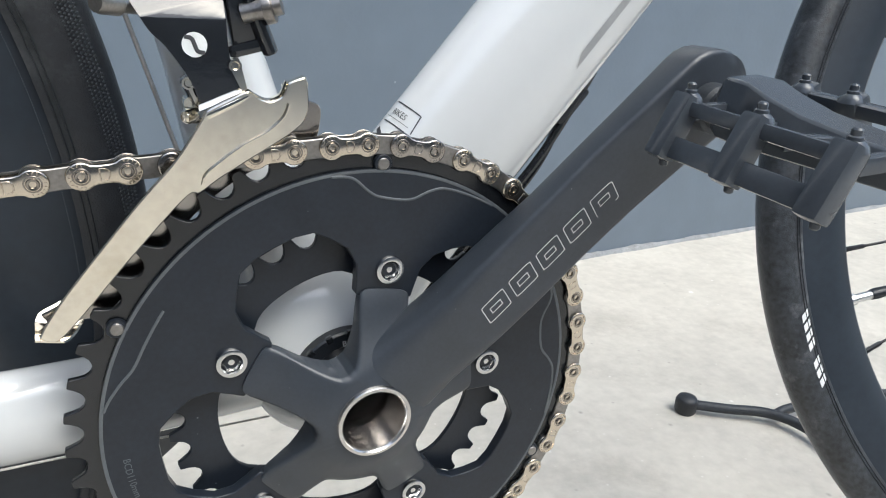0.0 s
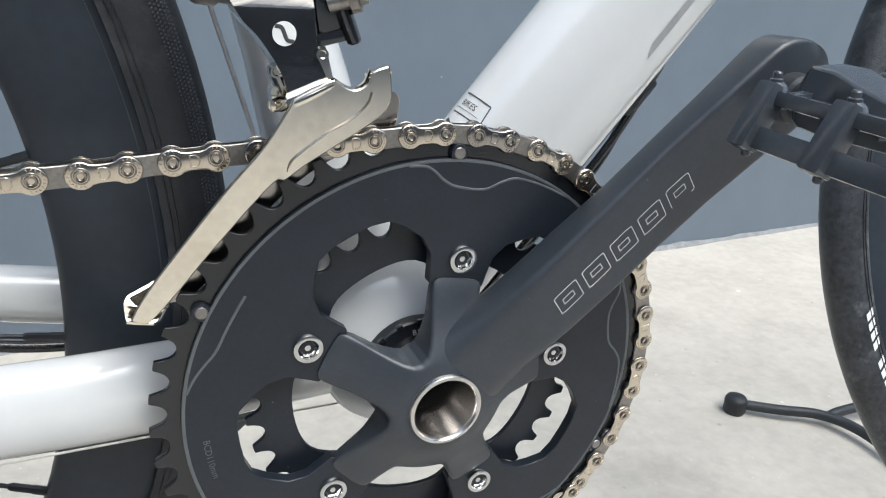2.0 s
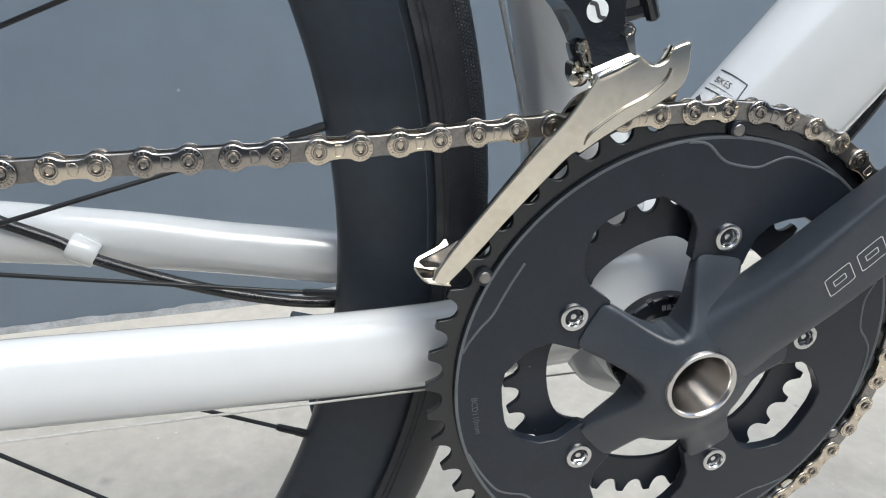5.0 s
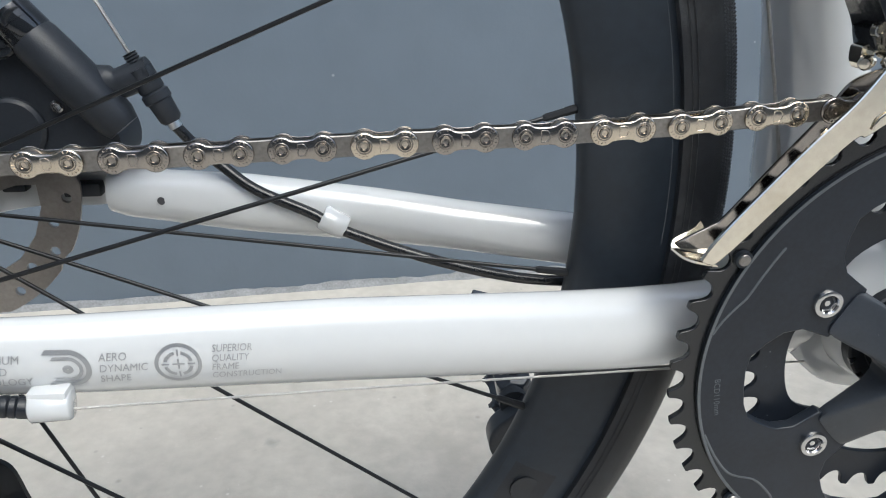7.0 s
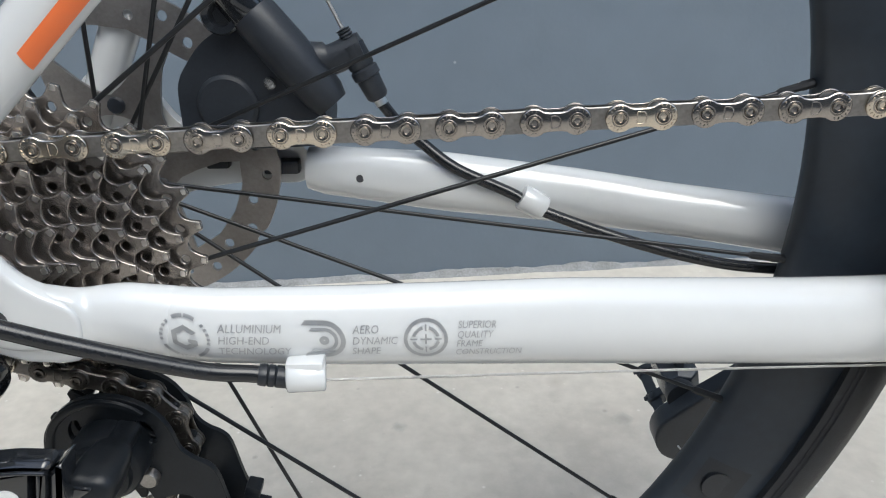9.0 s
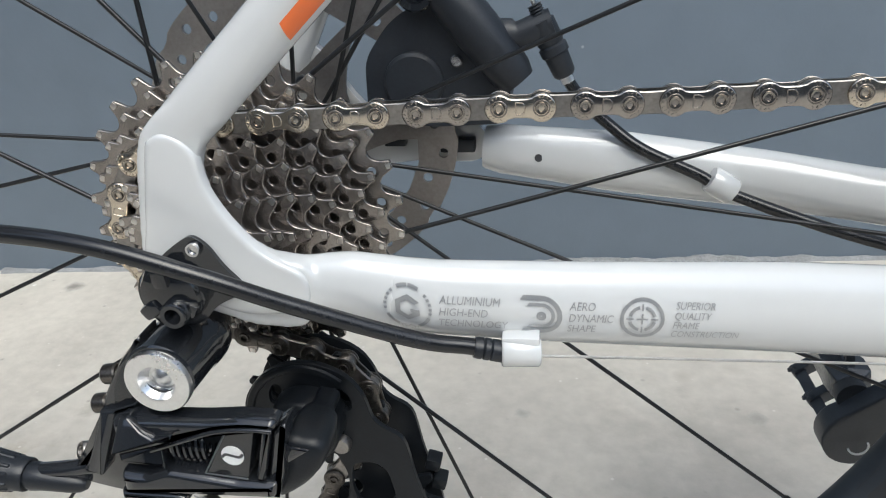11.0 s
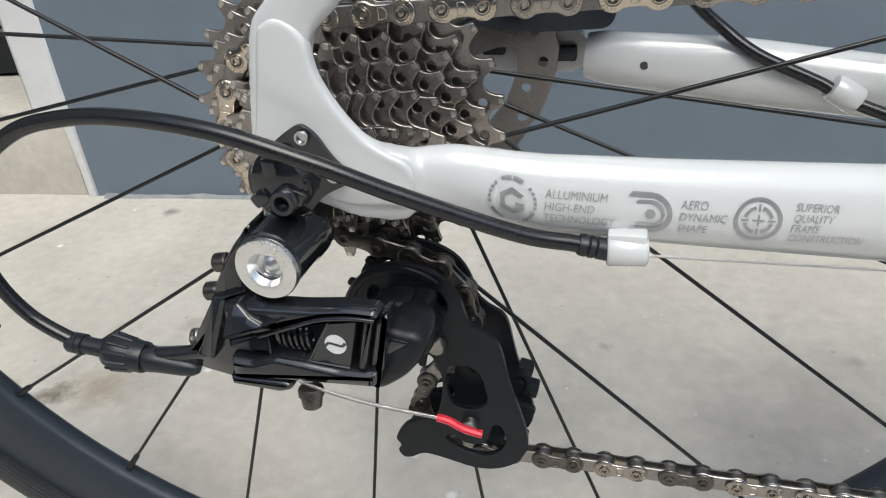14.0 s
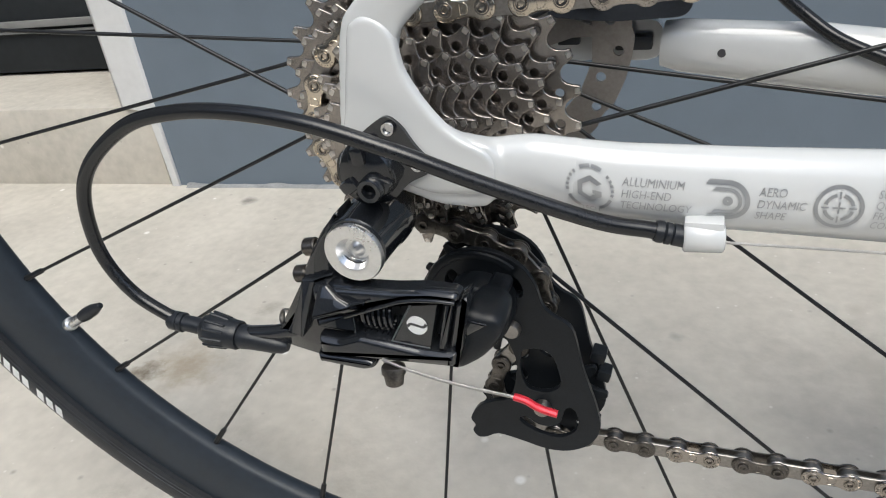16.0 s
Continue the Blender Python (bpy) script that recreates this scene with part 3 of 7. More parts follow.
def dropout():
    out = curve([(-0.3870, 0.3726), (-0.3935, 0.3785), (-0.4030, 0.3758), (-0.4092, 0.3706), (-0.4112, 0.3676), (-0.4126, 0.3638), (-0.4141, 0.3572), (-0.4156, 0.3485), (-0.4172, 0.3395), (-0.4178, 0.3320), (-0.4155, 0.324), (-0.404, 0.3165), (-0.395, 0.3130), (-0.3878, 0.3106),
                 (-0.3785, 0.3096), (-0.3715, 0.3105), (-0.3680, 0.3160), (-0.3672, 0.3240), (-0.3690, 0.3298), (-0.3745, 0.3318), (-0.3799, 0.3330), (-0.3849, 0.3360), (-0.3885, 0.3400), (-0.3915, 0.3442), (-0.3938, 0.3478), (-0.3951, 0.3505), (-0.3961, 0.3556), (-0.3960, 0.3593), (-0.3942, 0.3641), (-0.3913, 0.3687)], 5, True)
    # frame end, foot of the seatstay and root of the chainstay are welded and filled to one smooth piece
    a, b = Vector((-0.4038, -0.0365, 0.3657)), Vector((-0.3653, -0.0335, 0.4016))
    d = (b - a)
    bm = bmesh.new()
    plate(bm, [out], -0.0403, -0.0325)
    sweep(bm, [a + d * t for t in (-0.10, -0.02, 0.10, 0.25, 0.45, 1.0, 1.7)], [(0.0060, 0.0036), (0.0070, 0.0042), (0.0077, 0.0050), (0.0079, 0.0058), (0.0079, 0.0064), (0.0079, 0.0068), (0.0079, 0.0069)], seg=32, up=(0, 1, 0))
    xs = [-0.378 + 0.034 * i / 12 for i in range(13)]
    slim = [max(0.0, (-0.358 - x) / 0.020) for x in xs]
    sweep(bm, [(x, near_stay(x)[0], near_stay(x)[1] - 0.0016 * k) for x, k in zip(xs, slim)], [(near_stay(x)[2] + 0.00018, (near_stay(x)[3] + 0.00018) * (1 - 0.12 * k)) for x, k in zip(xs, slim)], seg=32)
    drop = part("dropout", bm, WHITE, bike, "white cast frame end flowing into both stays", angle=80)
    fuse = drop.modifiers.new("fuse", "REMESH")
    fuse.mode, fuse.voxel_size, fuse.use_smooth_shade = "VOXEL", 0.0009, True
    soften = drop.modifiers.new("soften", "SMOOTH")
    soften.factor, soften.iterations = 0.5, 14
    # flat machined face with a soft step round it
    bm = bmesh.new()
    dome(bm, curve([(-0.4088, 0.3658), (-0.4069, 0.3681), (-0.4040, 0.3692), (-0.4005, 0.3687), (-0.3974, 0.3664), (-0.3951, 0.3629), (-0.3945, 0.3582), (-0.3935, 0.3535), (-0.3908, 0.3478), (-0.3867, 0.3415), (-0.3820, 0.3361), (-0.3774, 0.3326), (-0.3730, 0.3304), (-0.3698, 0.3281),
                    (-0.3684, 0.3250), (-0.3684, 0.3207), (-0.3702, 0.3160), (-0.3775, 0.3152), (-0.3885, 0.3150), (-0.3990, 0.3185), (-0.4095, 0.3240), (-0.4158, 0.3320), (-0.4140, 0.3420), (-0.4113, 0.3550)], 4, True), [(0.0, -0.0380), (0.0, -0.0408), (0.0004, -0.0413), (0.0012, -0.0416), (0.0020, -0.0417)])
    part("machined_face", bm, WHITE, drop, angle=60)
    bm = bmesh.new()
    sweep(bm, [a + d * t for t in (1.55, 2.2, 4.0, 8.0)], [(0.0078, 0.0067), (0.0079, 0.0067), (0.0079, 0.007), (0.0079, 0.007)], seg=32, up=(0, 1, 0))
    stay_r = part("seatstay", bm, WHITE, bike, angle=60)
    bm = bmesh.new()
    e = d.normalized()
    side = e.cross(Vector((0, 1, 0)))
    u0, n = 0.0499, 10
    rows = []
    for i in range(12):
        s = i * 0.006
        row = []
        for j in range(n + 1):
            w = 0.0028 + 0.0041 * j / n
            q = a + e * (u0 + s - 0.54 * w) - side * w
            dep = 0.0072 * math.sqrt(max(0.02, 1 - (w / 0.0079) ** 2)) + 0.0002
            row.append(bm.verts.new(q + Vector((0, -dep, 0))))
        rows.append(row)
    for r1, r2 in zip(rows, rows[1:]):
        for j in range(n):
            bm.faces.new((r1[j], r1[j + 1], r2[j + 1], r2[j]))
    part("decal", bm, ORANGE, stay_r, "bright orange stripe")
    # brake side frame end with hooded slots
    bm = bmesh.new()
    plate(bm, [curve([(-0.435, 0.345), (-0.44, 0.325), (-0.43, 0.308), (-0.41, 0.303), (-0.385, 0.312), (-0.36, 0.316), (-0.332, 0.3165), (-0.332, 0.3325), (-0.36, 0.334), (-0.385, 0.343), (-0.405, 0.37), (-0.425, 0.365)], 5, True)], 0.1015, 0.1075)
    far = part("dropout", bm, WHITE, bike, "white brake side frame end", bevel=0.0015)
    bm = bmesh.new()
    box(bm, (-0.3415, 0.0985, 0.3245), (0.016, 0.007, 0.0062), bevel=0.0012)
    box(bm, (-0.3700, 0.0985, 0.3275), (0.010, 0.007, 0.0062), bevel=0.0012)
    part("mount_block", bm, SATIN, far, "black brake mount block")
    bm = bmesh.new()
    sweep(bm, [(-0.425, 0.1045, 0.345), (-0.405, 0.103, 0.385), (-0.345, 0.090, 0.50), (-0.25, 0.065, 0.66)], [0.008, 0.0085, 0.008, 0.008], seg=20)
    part("seatstay", bm, WHITE, bike, "glossy white seatstay on the brake side", angle=60)
    return drop


dropout()


def hole_and_stops():
    bm = bmesh.new()
    y, _, ry, _ = far_stay(-0.3050)
    lathe(bm, [(0.0, 0.0002), (0.0017, 0.0002), (0.0019, -0.0004), (0.0012, -0.0004), (0.0, -0.0003)], axis(-0.3050, y - ry, 0.3222, (0, -1, 0.1)), 16)
    part("drain_hole", bm, DARKPRINT, chainstay_far)
    # brake hose stop on the far stay
    bm = bmesh.new()
    d = Vector((0.86, -0.02, -0.5)).normalized()
    lathe(bm, [(0.0, 0.0), (0.0050, 0.0), (0.0056, 0.0008), (0.0056, 0.0105), (0.0050, 0.0115), (0.0, 0.0115)], axis(-0.2355, 0.0755, 0.3165, d), 24)
    part("cable_stop", bm, WHITE, chainstay_far, angle=50)
    # shift cable stop under the near stay
    bm = bmesh.new()
    m = axis(-0.3140, -0.0362, 0.3022, (1, 0.12, -0.03))
    lathe(bm, [(0.0, 0.0), (0.0042, 0.0), (0.0048, 0.0006), (0.0048, 0.0108), (0.0042, 0.0114), (0.0, 0.0114)], m, 24)
    box(bm, (-0.3083, -0.0345, 0.3045), (0.0112, 0.0075, 0.0065), bevel=0.0012)
    part("cable_stop", bm, WHITE, chainstay, angle=50)


hole_and_stops()


def stay_surface(u, v, h, x0=-0.36, z0=0.0):
    """A point of the near stay's outer face: u along it, v up from its middle."""
    x = x0 + u
    h += 0.0002
    y, z, ry, rz = near_stay(x)
    k = max(-0.98, min(0.98, (v + z0) / rz))
    return (x, y - (ry + h) * math.sqrt(1 - k * k) - h * 0.5, z + k * (rz + h))


def stay_prints():
    def put(x0, z0):
        return lambda u, v, h: stay_surface(u, v, h, x0, z0)
    rows = [(-0.3322, ("ALLUMINIUM", "HIGH-END", "TECHNOLOGY")), (-0.2954, ("AERO", "DYNAMIC", "SHAPE")), (-0.2648, ("SUPERIOR", "QUALITY", "FRAME", "CONSTRUCTION"))]
    for x0, words in rows:
        n = len(words)
        for i, w in enumerate(words):
            step = 0.0036 if n == 3 else 0.00315
            lettering("print", w, 0.0036 if n == 3 else 0.0033, put(x0 + 0.0003 * (n - i), (n / 2 - i - 0.85) * step - 0.0002), DECAL, chainstay, "fine silver-grey capitals", shear=0.2, width=0.80)

    def ring(x0, z0, r0, r1, a0=0.0, a1=360.0, name="emblem"):
        bm = bmesh.new()
        n = 40
        prev = None
        for i in range(n + 1):
            a = radians(a0 + (a1 - a0) * i / n)
            p = [bm.verts.new(stay_surface(r * math.cos(a), r * math.sin(a) + z0, 0.00012, x0)) for r in (r0, (r0 + r1) / 2, r1)]
            if prev:
                for k in range(2):
                    bm.faces.new((prev[k], prev[k + 1], p[k + 1], p[k]))
            prev = p
        return part(name, bm, DECAL, chainstay)

    def bar(x0, z0, pts, name="emblem"):
        bm = bmesh.new()
        vs = [[bm.verts.new(stay_surface(u0 + (u1 - u0) * i / 8, w0 + (w1 - w0) * i / 8 + z0, 0.00012, x0)) for i in range(9)] for (u0, w0, u1, w1) in pts]
        for a, b in zip(vs, vs[1:]):
            for i in range(8):
                bm.faces.new((a[i], a[i + 1], b[i + 1], b[i]))
        return part(name, bm, DECAL, chainstay)

    # hexagon emblem with broken ring
    cx = -0.3402
    for a0, a1 in ((205, 245), (295, 335), (62, 88), (92, 118)):
        ring(cx, 0.0, 0.0060, 0.0070, a0, a1)
    for k in range(5):
        for a0 in (132 + 13 * k, -16 + 13 * k):
            ring(cx, 0.0, 0.0060, 0.0069, a0, a0 + 7, "small_mark")
    hexo = [(0.0040 * math.cos(radians(a)), 0.0040 * math.sin(radians(a))) for a in (30, 90, 150, 210, 270, 330)]
    hexi = [(0.0024 * math.cos(radians(a)), 0.0024 * math.sin(radians(a))) for a in (30, 90, 150, 210, 270, 330)]
    for k in range(6):
        if k != 5:
            j = (k + 1) % 6
            bar(cx, 0.0, [(*hexi[k], *hexi[j]), (*hexo[k], *hexo[j])])
    bar(cx, 0.0, [(0.0008, -0.0012, 0.0034, -0.0020), (0.0008, -0.0002, 0.0034, -0.0004)])
    lettering("print", "TECH", 0.0022, put(cx - 0.0027, -0.0074), DECAL, chainstay)
    # half rings with a dot
    cx = -0.3025
    ring(cx, 0.0, 0.0046, 0.0060, -90, 90)
    ring(cx, 0.0, 0.0029, 0.0039, -90, 90)
    ring(cx, 0.0, 0.0002, 0.0014)
    for z0, z1 in ((0.0046, 0.0060), (-0.0060, -0.0046)):
        bar(cx, 0.0, [(-0.0062, z0, 0.0, z0), (-0.0052, z1, 0.0, z1)])
    for z0, z1 in ((0.0029, 0.0039), (-0.0039, -0.0029)):
        bar(cx, 0.0, [(-0.0042, z0, 0.0, z0), (-0.0034, z1, 0.0, z1)])
    # target emblem
    cx = -0.2732
    ring(cx, 0.0, 0.0055, 0.0066)
    for a in (0, 90, 180, 270):
        ring(cx, 0.0, 0.0032, 0.0042, a + 14, a + 76)
        c, s = math.cos(radians(a)), math.sin(radians(a))
        bar(cx, 0.0, [(2.5e-4 * s + 0.0026 * c, -2.5e-4 * c + 0.0026 * s, 2.5e-4 * s + 0.0047 * c, -2.5e-4 * c + 0.0047 * s), (-2.5e-4 * s + 0.0026 * c, 2.5e-4 * c + 0.0026 * s, -2.5e-4 * s + 0.0047 * c, 2.5e-4 * c + 0.0047 * s)])
    bar(cx, 0.0, [(-0.0017, -0.00025, 0.0017, -0.00025), (-0.0017, 0.00025, 0.0017, 0.00025)])
    for z0, z1 in ((-0.0017, -0.0003), (0.0003, 0.0017)):
        bar(cx, 0.0, [(-0.00025, z0, 0.00025, z0), (-0.00025, z1, 0.00025, z1)])


stay_prints()


def down_surface(u, v, h):
    """u along the down tube from the shell, v up its side."""
    side = Vector((-DDIR.z, 0, DDIR.x))
    p = DORG + DDIR * u
    k = max(-0.985, min(0.985, v / 0.0345))
    return p + side * v + Vector((0, -(0.021 + h) * math.sqrt(1 - k * k) - h, 0))


def down_arc(u, s, h):
    """u along the down tube, s round it from its upper ridge."""
    a, left = radians(90), s
    while left > 0:
        step = min(left, 0.0004)
        a -= step / math.hypot(0.0345 * math.cos(a), 0.021 * math.sin(a))
        left -= step
    side = Vector((-DDIR.z, 0, DDIR.x))
    return DORG + DDIR * u + side * ((0.0345 + h) * math.sin(a)) + Vector((0, -(0.021 + h) * math.cos(a), 0))


def down_prints():
    lettering("print", "BIKES", 0.0040, lambda u, v, h: down_arc(0.0985 + v, 0.0020 + u, h), DARKPRINT, DOWN, "small dark capitals", width=0.85)
    for u0, v0, u1, v1, w in (((0.0945, 0.0005, 0.0945, 0.0160, 0.0003), (0.1042, 0.0005, 0.1042, 0.0150, 0.0003), (0.0955, 0.0160, 0.1042, 0.0150, 0.0003), (0.0970, 0.0005, 0.0970, 0.0135, 0.00012), (0.0900, 0.0005, 0.0880, 0.0040, 0.0010))):
        bm = bmesh.new()
        du, dv = u1 - u0, v1 - v0
        ln = math.hypot(du, dv)
        pu, pv = -dv / ln * w, du / ln * w
        rows = [(bm.verts.new(down_arc(u0 + du * i / 8 + pu, v0 + dv * i / 8 + pv, 0.00012)), bm.verts.new(down_arc(u0 + du * i / 8 - pu, v0 + dv * i / 8 - pv, 0.00012))) for i in range(9)]
        for a, b in zip(rows, rows[1:]):
            bm.faces.new((a[0], a[1], b[1], b[0]))
        part("line", bm, DARKPRINT, DOWN)
    bm = bmesh.new()
    rows = [(bm.verts.new(down_surface(0.172 + 0.0022 * i, -0.0105, 0.00012)), bm.verts.new(down_surface(0.166 + 0.0022 * i, -0.0145, 0.00012))) for i in range(60)]
    for a, b in zip(rows, rows[1:]):
        bm.faces.new((a[0], a[1], b[1], b[0]))
    part("stripe", bm, DECAL, DOWN, "silver-grey stripe")
    # hoses that leave the tube's underside
    side = Vector((DDIR.z, 0, -DDIR.x))
    for k, off in enumerate((0.0, 0.006)):
        bm = bmesh.new()
        pts = curve([DORG + DDIR * 0.02 + side * 0.034, DORG + DDIR * 0.07 + side * (0.036 + off), DORG + DDIR * 0.125 + side * (0.0385 + off), DORG + DDIR * 0.165 + side * 0.034, DORG + DDIR * 0.20 + side * 0.028], 8)
        wire(bm, [Vector(p) + Vector((0, -0.004 + 0.006 * k, 0)) for p in pts], 0.0021)
        part("cable_housing", bm, HOUSING, DOWN, "black cable housing")
    bm = bmesh.new()
    box(bm, (0, 0, 0), (0.022, 0.012, 0.006), bevel=0.002)
    bm.transform(Matrix.Translation(DORG + DDIR * 0.158 + side * 0.0345) @ Euler((0, -math.atan2(DDIR.z, DDIR.x), 0)).to_matrix().to_4x4())
    part("cable_port", bm, SATIN, DOWN, "black cable port cover")


down_prints()


# ---- bicycle: crankset ----
CRANK_ANGLE = radians(44.6)
CU = Vector((math.cos(CRANK_ANGLE), 0, math.sin(CRANK_ANGLE)))
CV = Vector((-math.sin(CRANK_ANGLE), 0, math.cos(CRANK_ANGLE)))
PU, PV = Vector((math.cos(radians(44.1)), 0, math.sin(radians(44.1)))), Vector((-math.sin(radians(44.1)), 0, math.cos(radians(44.1))))  # line of the print
BOLT_ANGLES = [79.5 + 72 * k for k in range(5)]
CHAIN_Y = 0.0008


def crank_face(s):
    """Depth of the crank's outer face and back at the distance s from the axle."""
    return float(np.interp(s, [0, 0.02, 0.05, 0.12, 0.172, 0.19], [-0.0165, -0.0172, -0.0216, -0.0258, -0.0340, -0.0340])), float(np.interp(s, [0, 0.03, 0.06, 0.10, 0.17], [0.004, 0.001, -0.006, -0.0120, -0.0185]))


def crank_bar(bm, origin, mirror=1.0, s0=0.0142):
    """The bar from the axle to the pedal eye, rounded in section."""
    rows = []
    er, es = 0.0172, 0.1715
    ss = [s0, 0.02, 0.03, 0.04, 0.055, 0.075, 0.10, 0.125, 0.15, es] + [es + er * math.sin(radians(a)) for a in (15, 30, 45, 60, 72, 82, 88)]
    for s in ss:
        y0, y1 = crank_face(s)
        w = float(np.interp(s, [0, 0.02, 0.035, 0.055, 0.10, 0.15, es], [0.021, 0.0195, 0.0168, 0.0158, 0.0155, 0.0165, er]))
        if s > es:
            w = math.sqrt(max(1e-8, er ** 2 - (s - es) ** 2))
        row = []
        for k in range(32):
            a = 2 * math.pi * k / 32
            c, d = math.cos(a), math.sin(a)
            e = 2 / float(np.interp(s, [0.014, 0.03, 0.05, 0.085], [2.6, 3.2, 6.0, 16.0]))
            cw = math.copysign(abs(c) ** e, c) * w
            dy = math.copysign(abs(d) ** e, d)
            y = (y0 + y1) / 2 + dy * (y1 - y0) / 2
            # the outer face is crowned across its width
            if dy < 0:
                y += 0.0010 * (c * c)
            p = CU * s + CV * cw
            row.append(bm.verts.new(Vector(origin) + Vector((p.x * mirror, y * mirror, p.z * mirror))))
        rows.append(row)
    for a, b in zip(rows, rows[1:]):
        bridge(bm, a, b)
    bm.faces.new(rows[0])
    bm.faces.new(rows[-1][::-1])


def spider(bm):
    """Five arms with hollow sides, thickest at the hub."""
    steps, n = [0.0, 0.12, 0.28, 0.45, 0.62, 0.78, 0.90, 0.97, 1.0], 300
    r0 = 0.0145
    top, bot = [], []
    for i in range(n):
        th = 360.0 * i / n
        dl = min(abs((th - b + 180) % 360 - 180) for b in BOLT_ANGLES)
        edge = float(np.interp(dl, [0, 9.5, 11.5, 13.2, 14.5, 16, 19, 23, 28, 36], [0.0475, 0.0477, 0.0470, 0.0440, 0.0390, 0.0342, 0.0287, 0.0247, 0.0222, 0.0212]))
        for mid, floor in ((259.5, 0.0325), (331.5, 0.0275), (43.5, 0.032)):
            off = abs((th - mid + 180) % 360 - 180)
            if off < 36:
                edge = (edge ** 9 + floor ** 9) ** (1 / 9)
        a = radians(th)
        col, cob = [], []
        for t in steps:
            r = r0 + (edge - r0) * t
            y = float(np.interp(r, [0.0145, 0.019, 0.023, 0.028, 0.034, 0.041, 0.0475], [-0.0165, -0.0156, -0.0136, -0.0108, -0.0078, -0.0054, -0.0042]))
            y += 0.0012 * max(0.0, (t - 0.80) / 0.20) ** 2
            col.append(bm.verts.new((r * math.cos(a), y, 0.28 + r * math.sin(a))))
        cob = [bm.verts.new((r0 * math.cos(a), 0.006, 0.28 + r0 * math.sin(a))), bm.verts.new((edge * 0.985 * math.cos(a), float(np.interp(edge, [0.02, 0.034, 0.044], [0.002, -0.0005, 0.0008])), 0.28 + edge * 0.985 * math.sin(a)))]
        top.append(col)
        bot.append(cob)
    for i in range(n):
        j = (i + 1) % n
        for k in range(len(steps) - 1):
            bm.faces.new((top[i][k], top[j][k], top[j][k + 1], top[i][k + 1]))
        bm.faces.new((top[i][-1], top[j][-1], bot[j][1], bot[i][1]))
        bm.faces.new((bot[i][1], bot[j][1], bot[j][0], bot[i][0]))
        bm.faces.new((bot[i][0], bot[j][0], top[j][0], top[i][0]))


def crankset():
    bm = bmesh.new()
    crank_bar(bm, (0, 0, 0.28))
    spider(bm)
    arm = part("crank_arm", bm, CRANK, bike, "satin black crank arm with five-armed spider", angle=34)
    bm = bmesh.new()
    lathe(bm, [(0.0146, -0.002), (0.0146, -0.0176), (0.0142, -0.0182), (0.0130, -0.0184), (0.0125, -0.0178), (0.0120, -0.0165), (0.0118, -0.004), (0.0112, -0.003), (0.0112, 0.016)], axis(0, 0, 0.28, (0, 1, 0)), 56)
    part("axle_end", bm, BORE, arm, "bright hollow steel axle end")
    # flat dark disc paints the shade deep in the hollow axle
    bm = bmesh.new()
    lathe(bm, [(0.0113, 0.0125), (0.0100, 0.0135), (0.0, 0.0138)], axis(0, 0, 0.28, (0, 1, 0)), 40)
    part("bore_shade", bm, CAGEB, arm, "dark disc for the shade inside the hollow axle")
    for b in BOLT_ANGLES:
        a = radians(b)
        bm = bmesh.new()
        m = axis(0.055 * math.cos(a), 0, 0.28 + 0.055 * math.sin(a), (0, -1, 0))
        lathe(bm, [(0.0, -0.002), (0.0056, -0.002), (0.0056, 0.0030), (0.0053, 0.0037), (0.0045, 0.0040), (0.0038, 0.0039), (0.0034, 0.0032)], m, 28)
        lathe(bm, [(0.0034, 0.0032), (0.0031, 0.0025), (0.0015, 0.0012), (0.0012, 0.0025), (0.0, 0.0027)], m, 6)
        part("bolt", bm, BOLT, arm, "bright chainring bolt")
    # outlined lettering reduced to five open shapes
    u0, w, gap, hgt = 0.0562, 0.0122, 0.0019, 0.0040
    rim = rounded([(0, -1), (0.10, 1), (1, 1), (0.90, -1)], 0.16, 3)
    bar = [(0.27, -0.28), (0.30, 0.28), (0.72, 0.28), (0.69, -0.28)]
    for k in range(5):
        bm = bmesh.new()
        for sh in (rim, bar):
            pts = []
            for x, z in sh:
                s = u0 + k * (w + gap) + x * w
                v = z * hgt - 0.0006
                p = Vector((0, 0, 0.28)) + PU * s + PV * v
                q = (p - Vector((0, 0, 0.28))).dot(CV)
                y = crank_face((p - Vector((0, 0, 0.28))).dot(CU))[0] + 0.0010 * (q / 0.0155) ** 2 - 0.0003
                pts.append(Vector((p.x, y, p.z)))
            for a, b in zip(pts, pts[1:] + pts[:1]):
                sweep(bm, [a, b], [(0.00015, 0.00006)] * 2, seg=6, up=(0, 1, 0))
        part("outline_print", bm, WHITEPRINT, arm, "thin pale outline print")
    # small pale marks on the hub side of the pedal eye
    bm = bmesh.new()
    p = Vector((0, 0, 0.28)) + CU * 0.1745 + CV * 0.006
    lathe(bm, [(0.0, 0.0003), (0.0013, 0.0003), (0.0014, -0.001)], axis(p.x, crank_face(0.17)[0] + 0.0002, p.z), 12)
    part("set_screw", bm, DARKPRINT, arm)
    return arm


crankset()


def left_crank():
    bm = bmesh.new()
    crank_bar(bm, (-0.010, 0.104, 0.270), -1.0, s0=-0.002)
    arm = part("crank_arm", bm, CRANK, bike, "satin black crank arm on the far side", angle=48)
    bm = bmesh.new()
    e = Vector((-0.010, 0, 0.270)) - CU * 0.172
    pts = [(e.x + 0.0052 * math.cos(radians(a)), 0.1175, e.z + 0.0052 * math.sin(radians(a))) for a in range(200, 400, 12)]
    wire(bm, pts, 0.0006, 6)
    part("ring_arc", bm, WHITEPRINT, arm, "pale curved line")


left_crank()


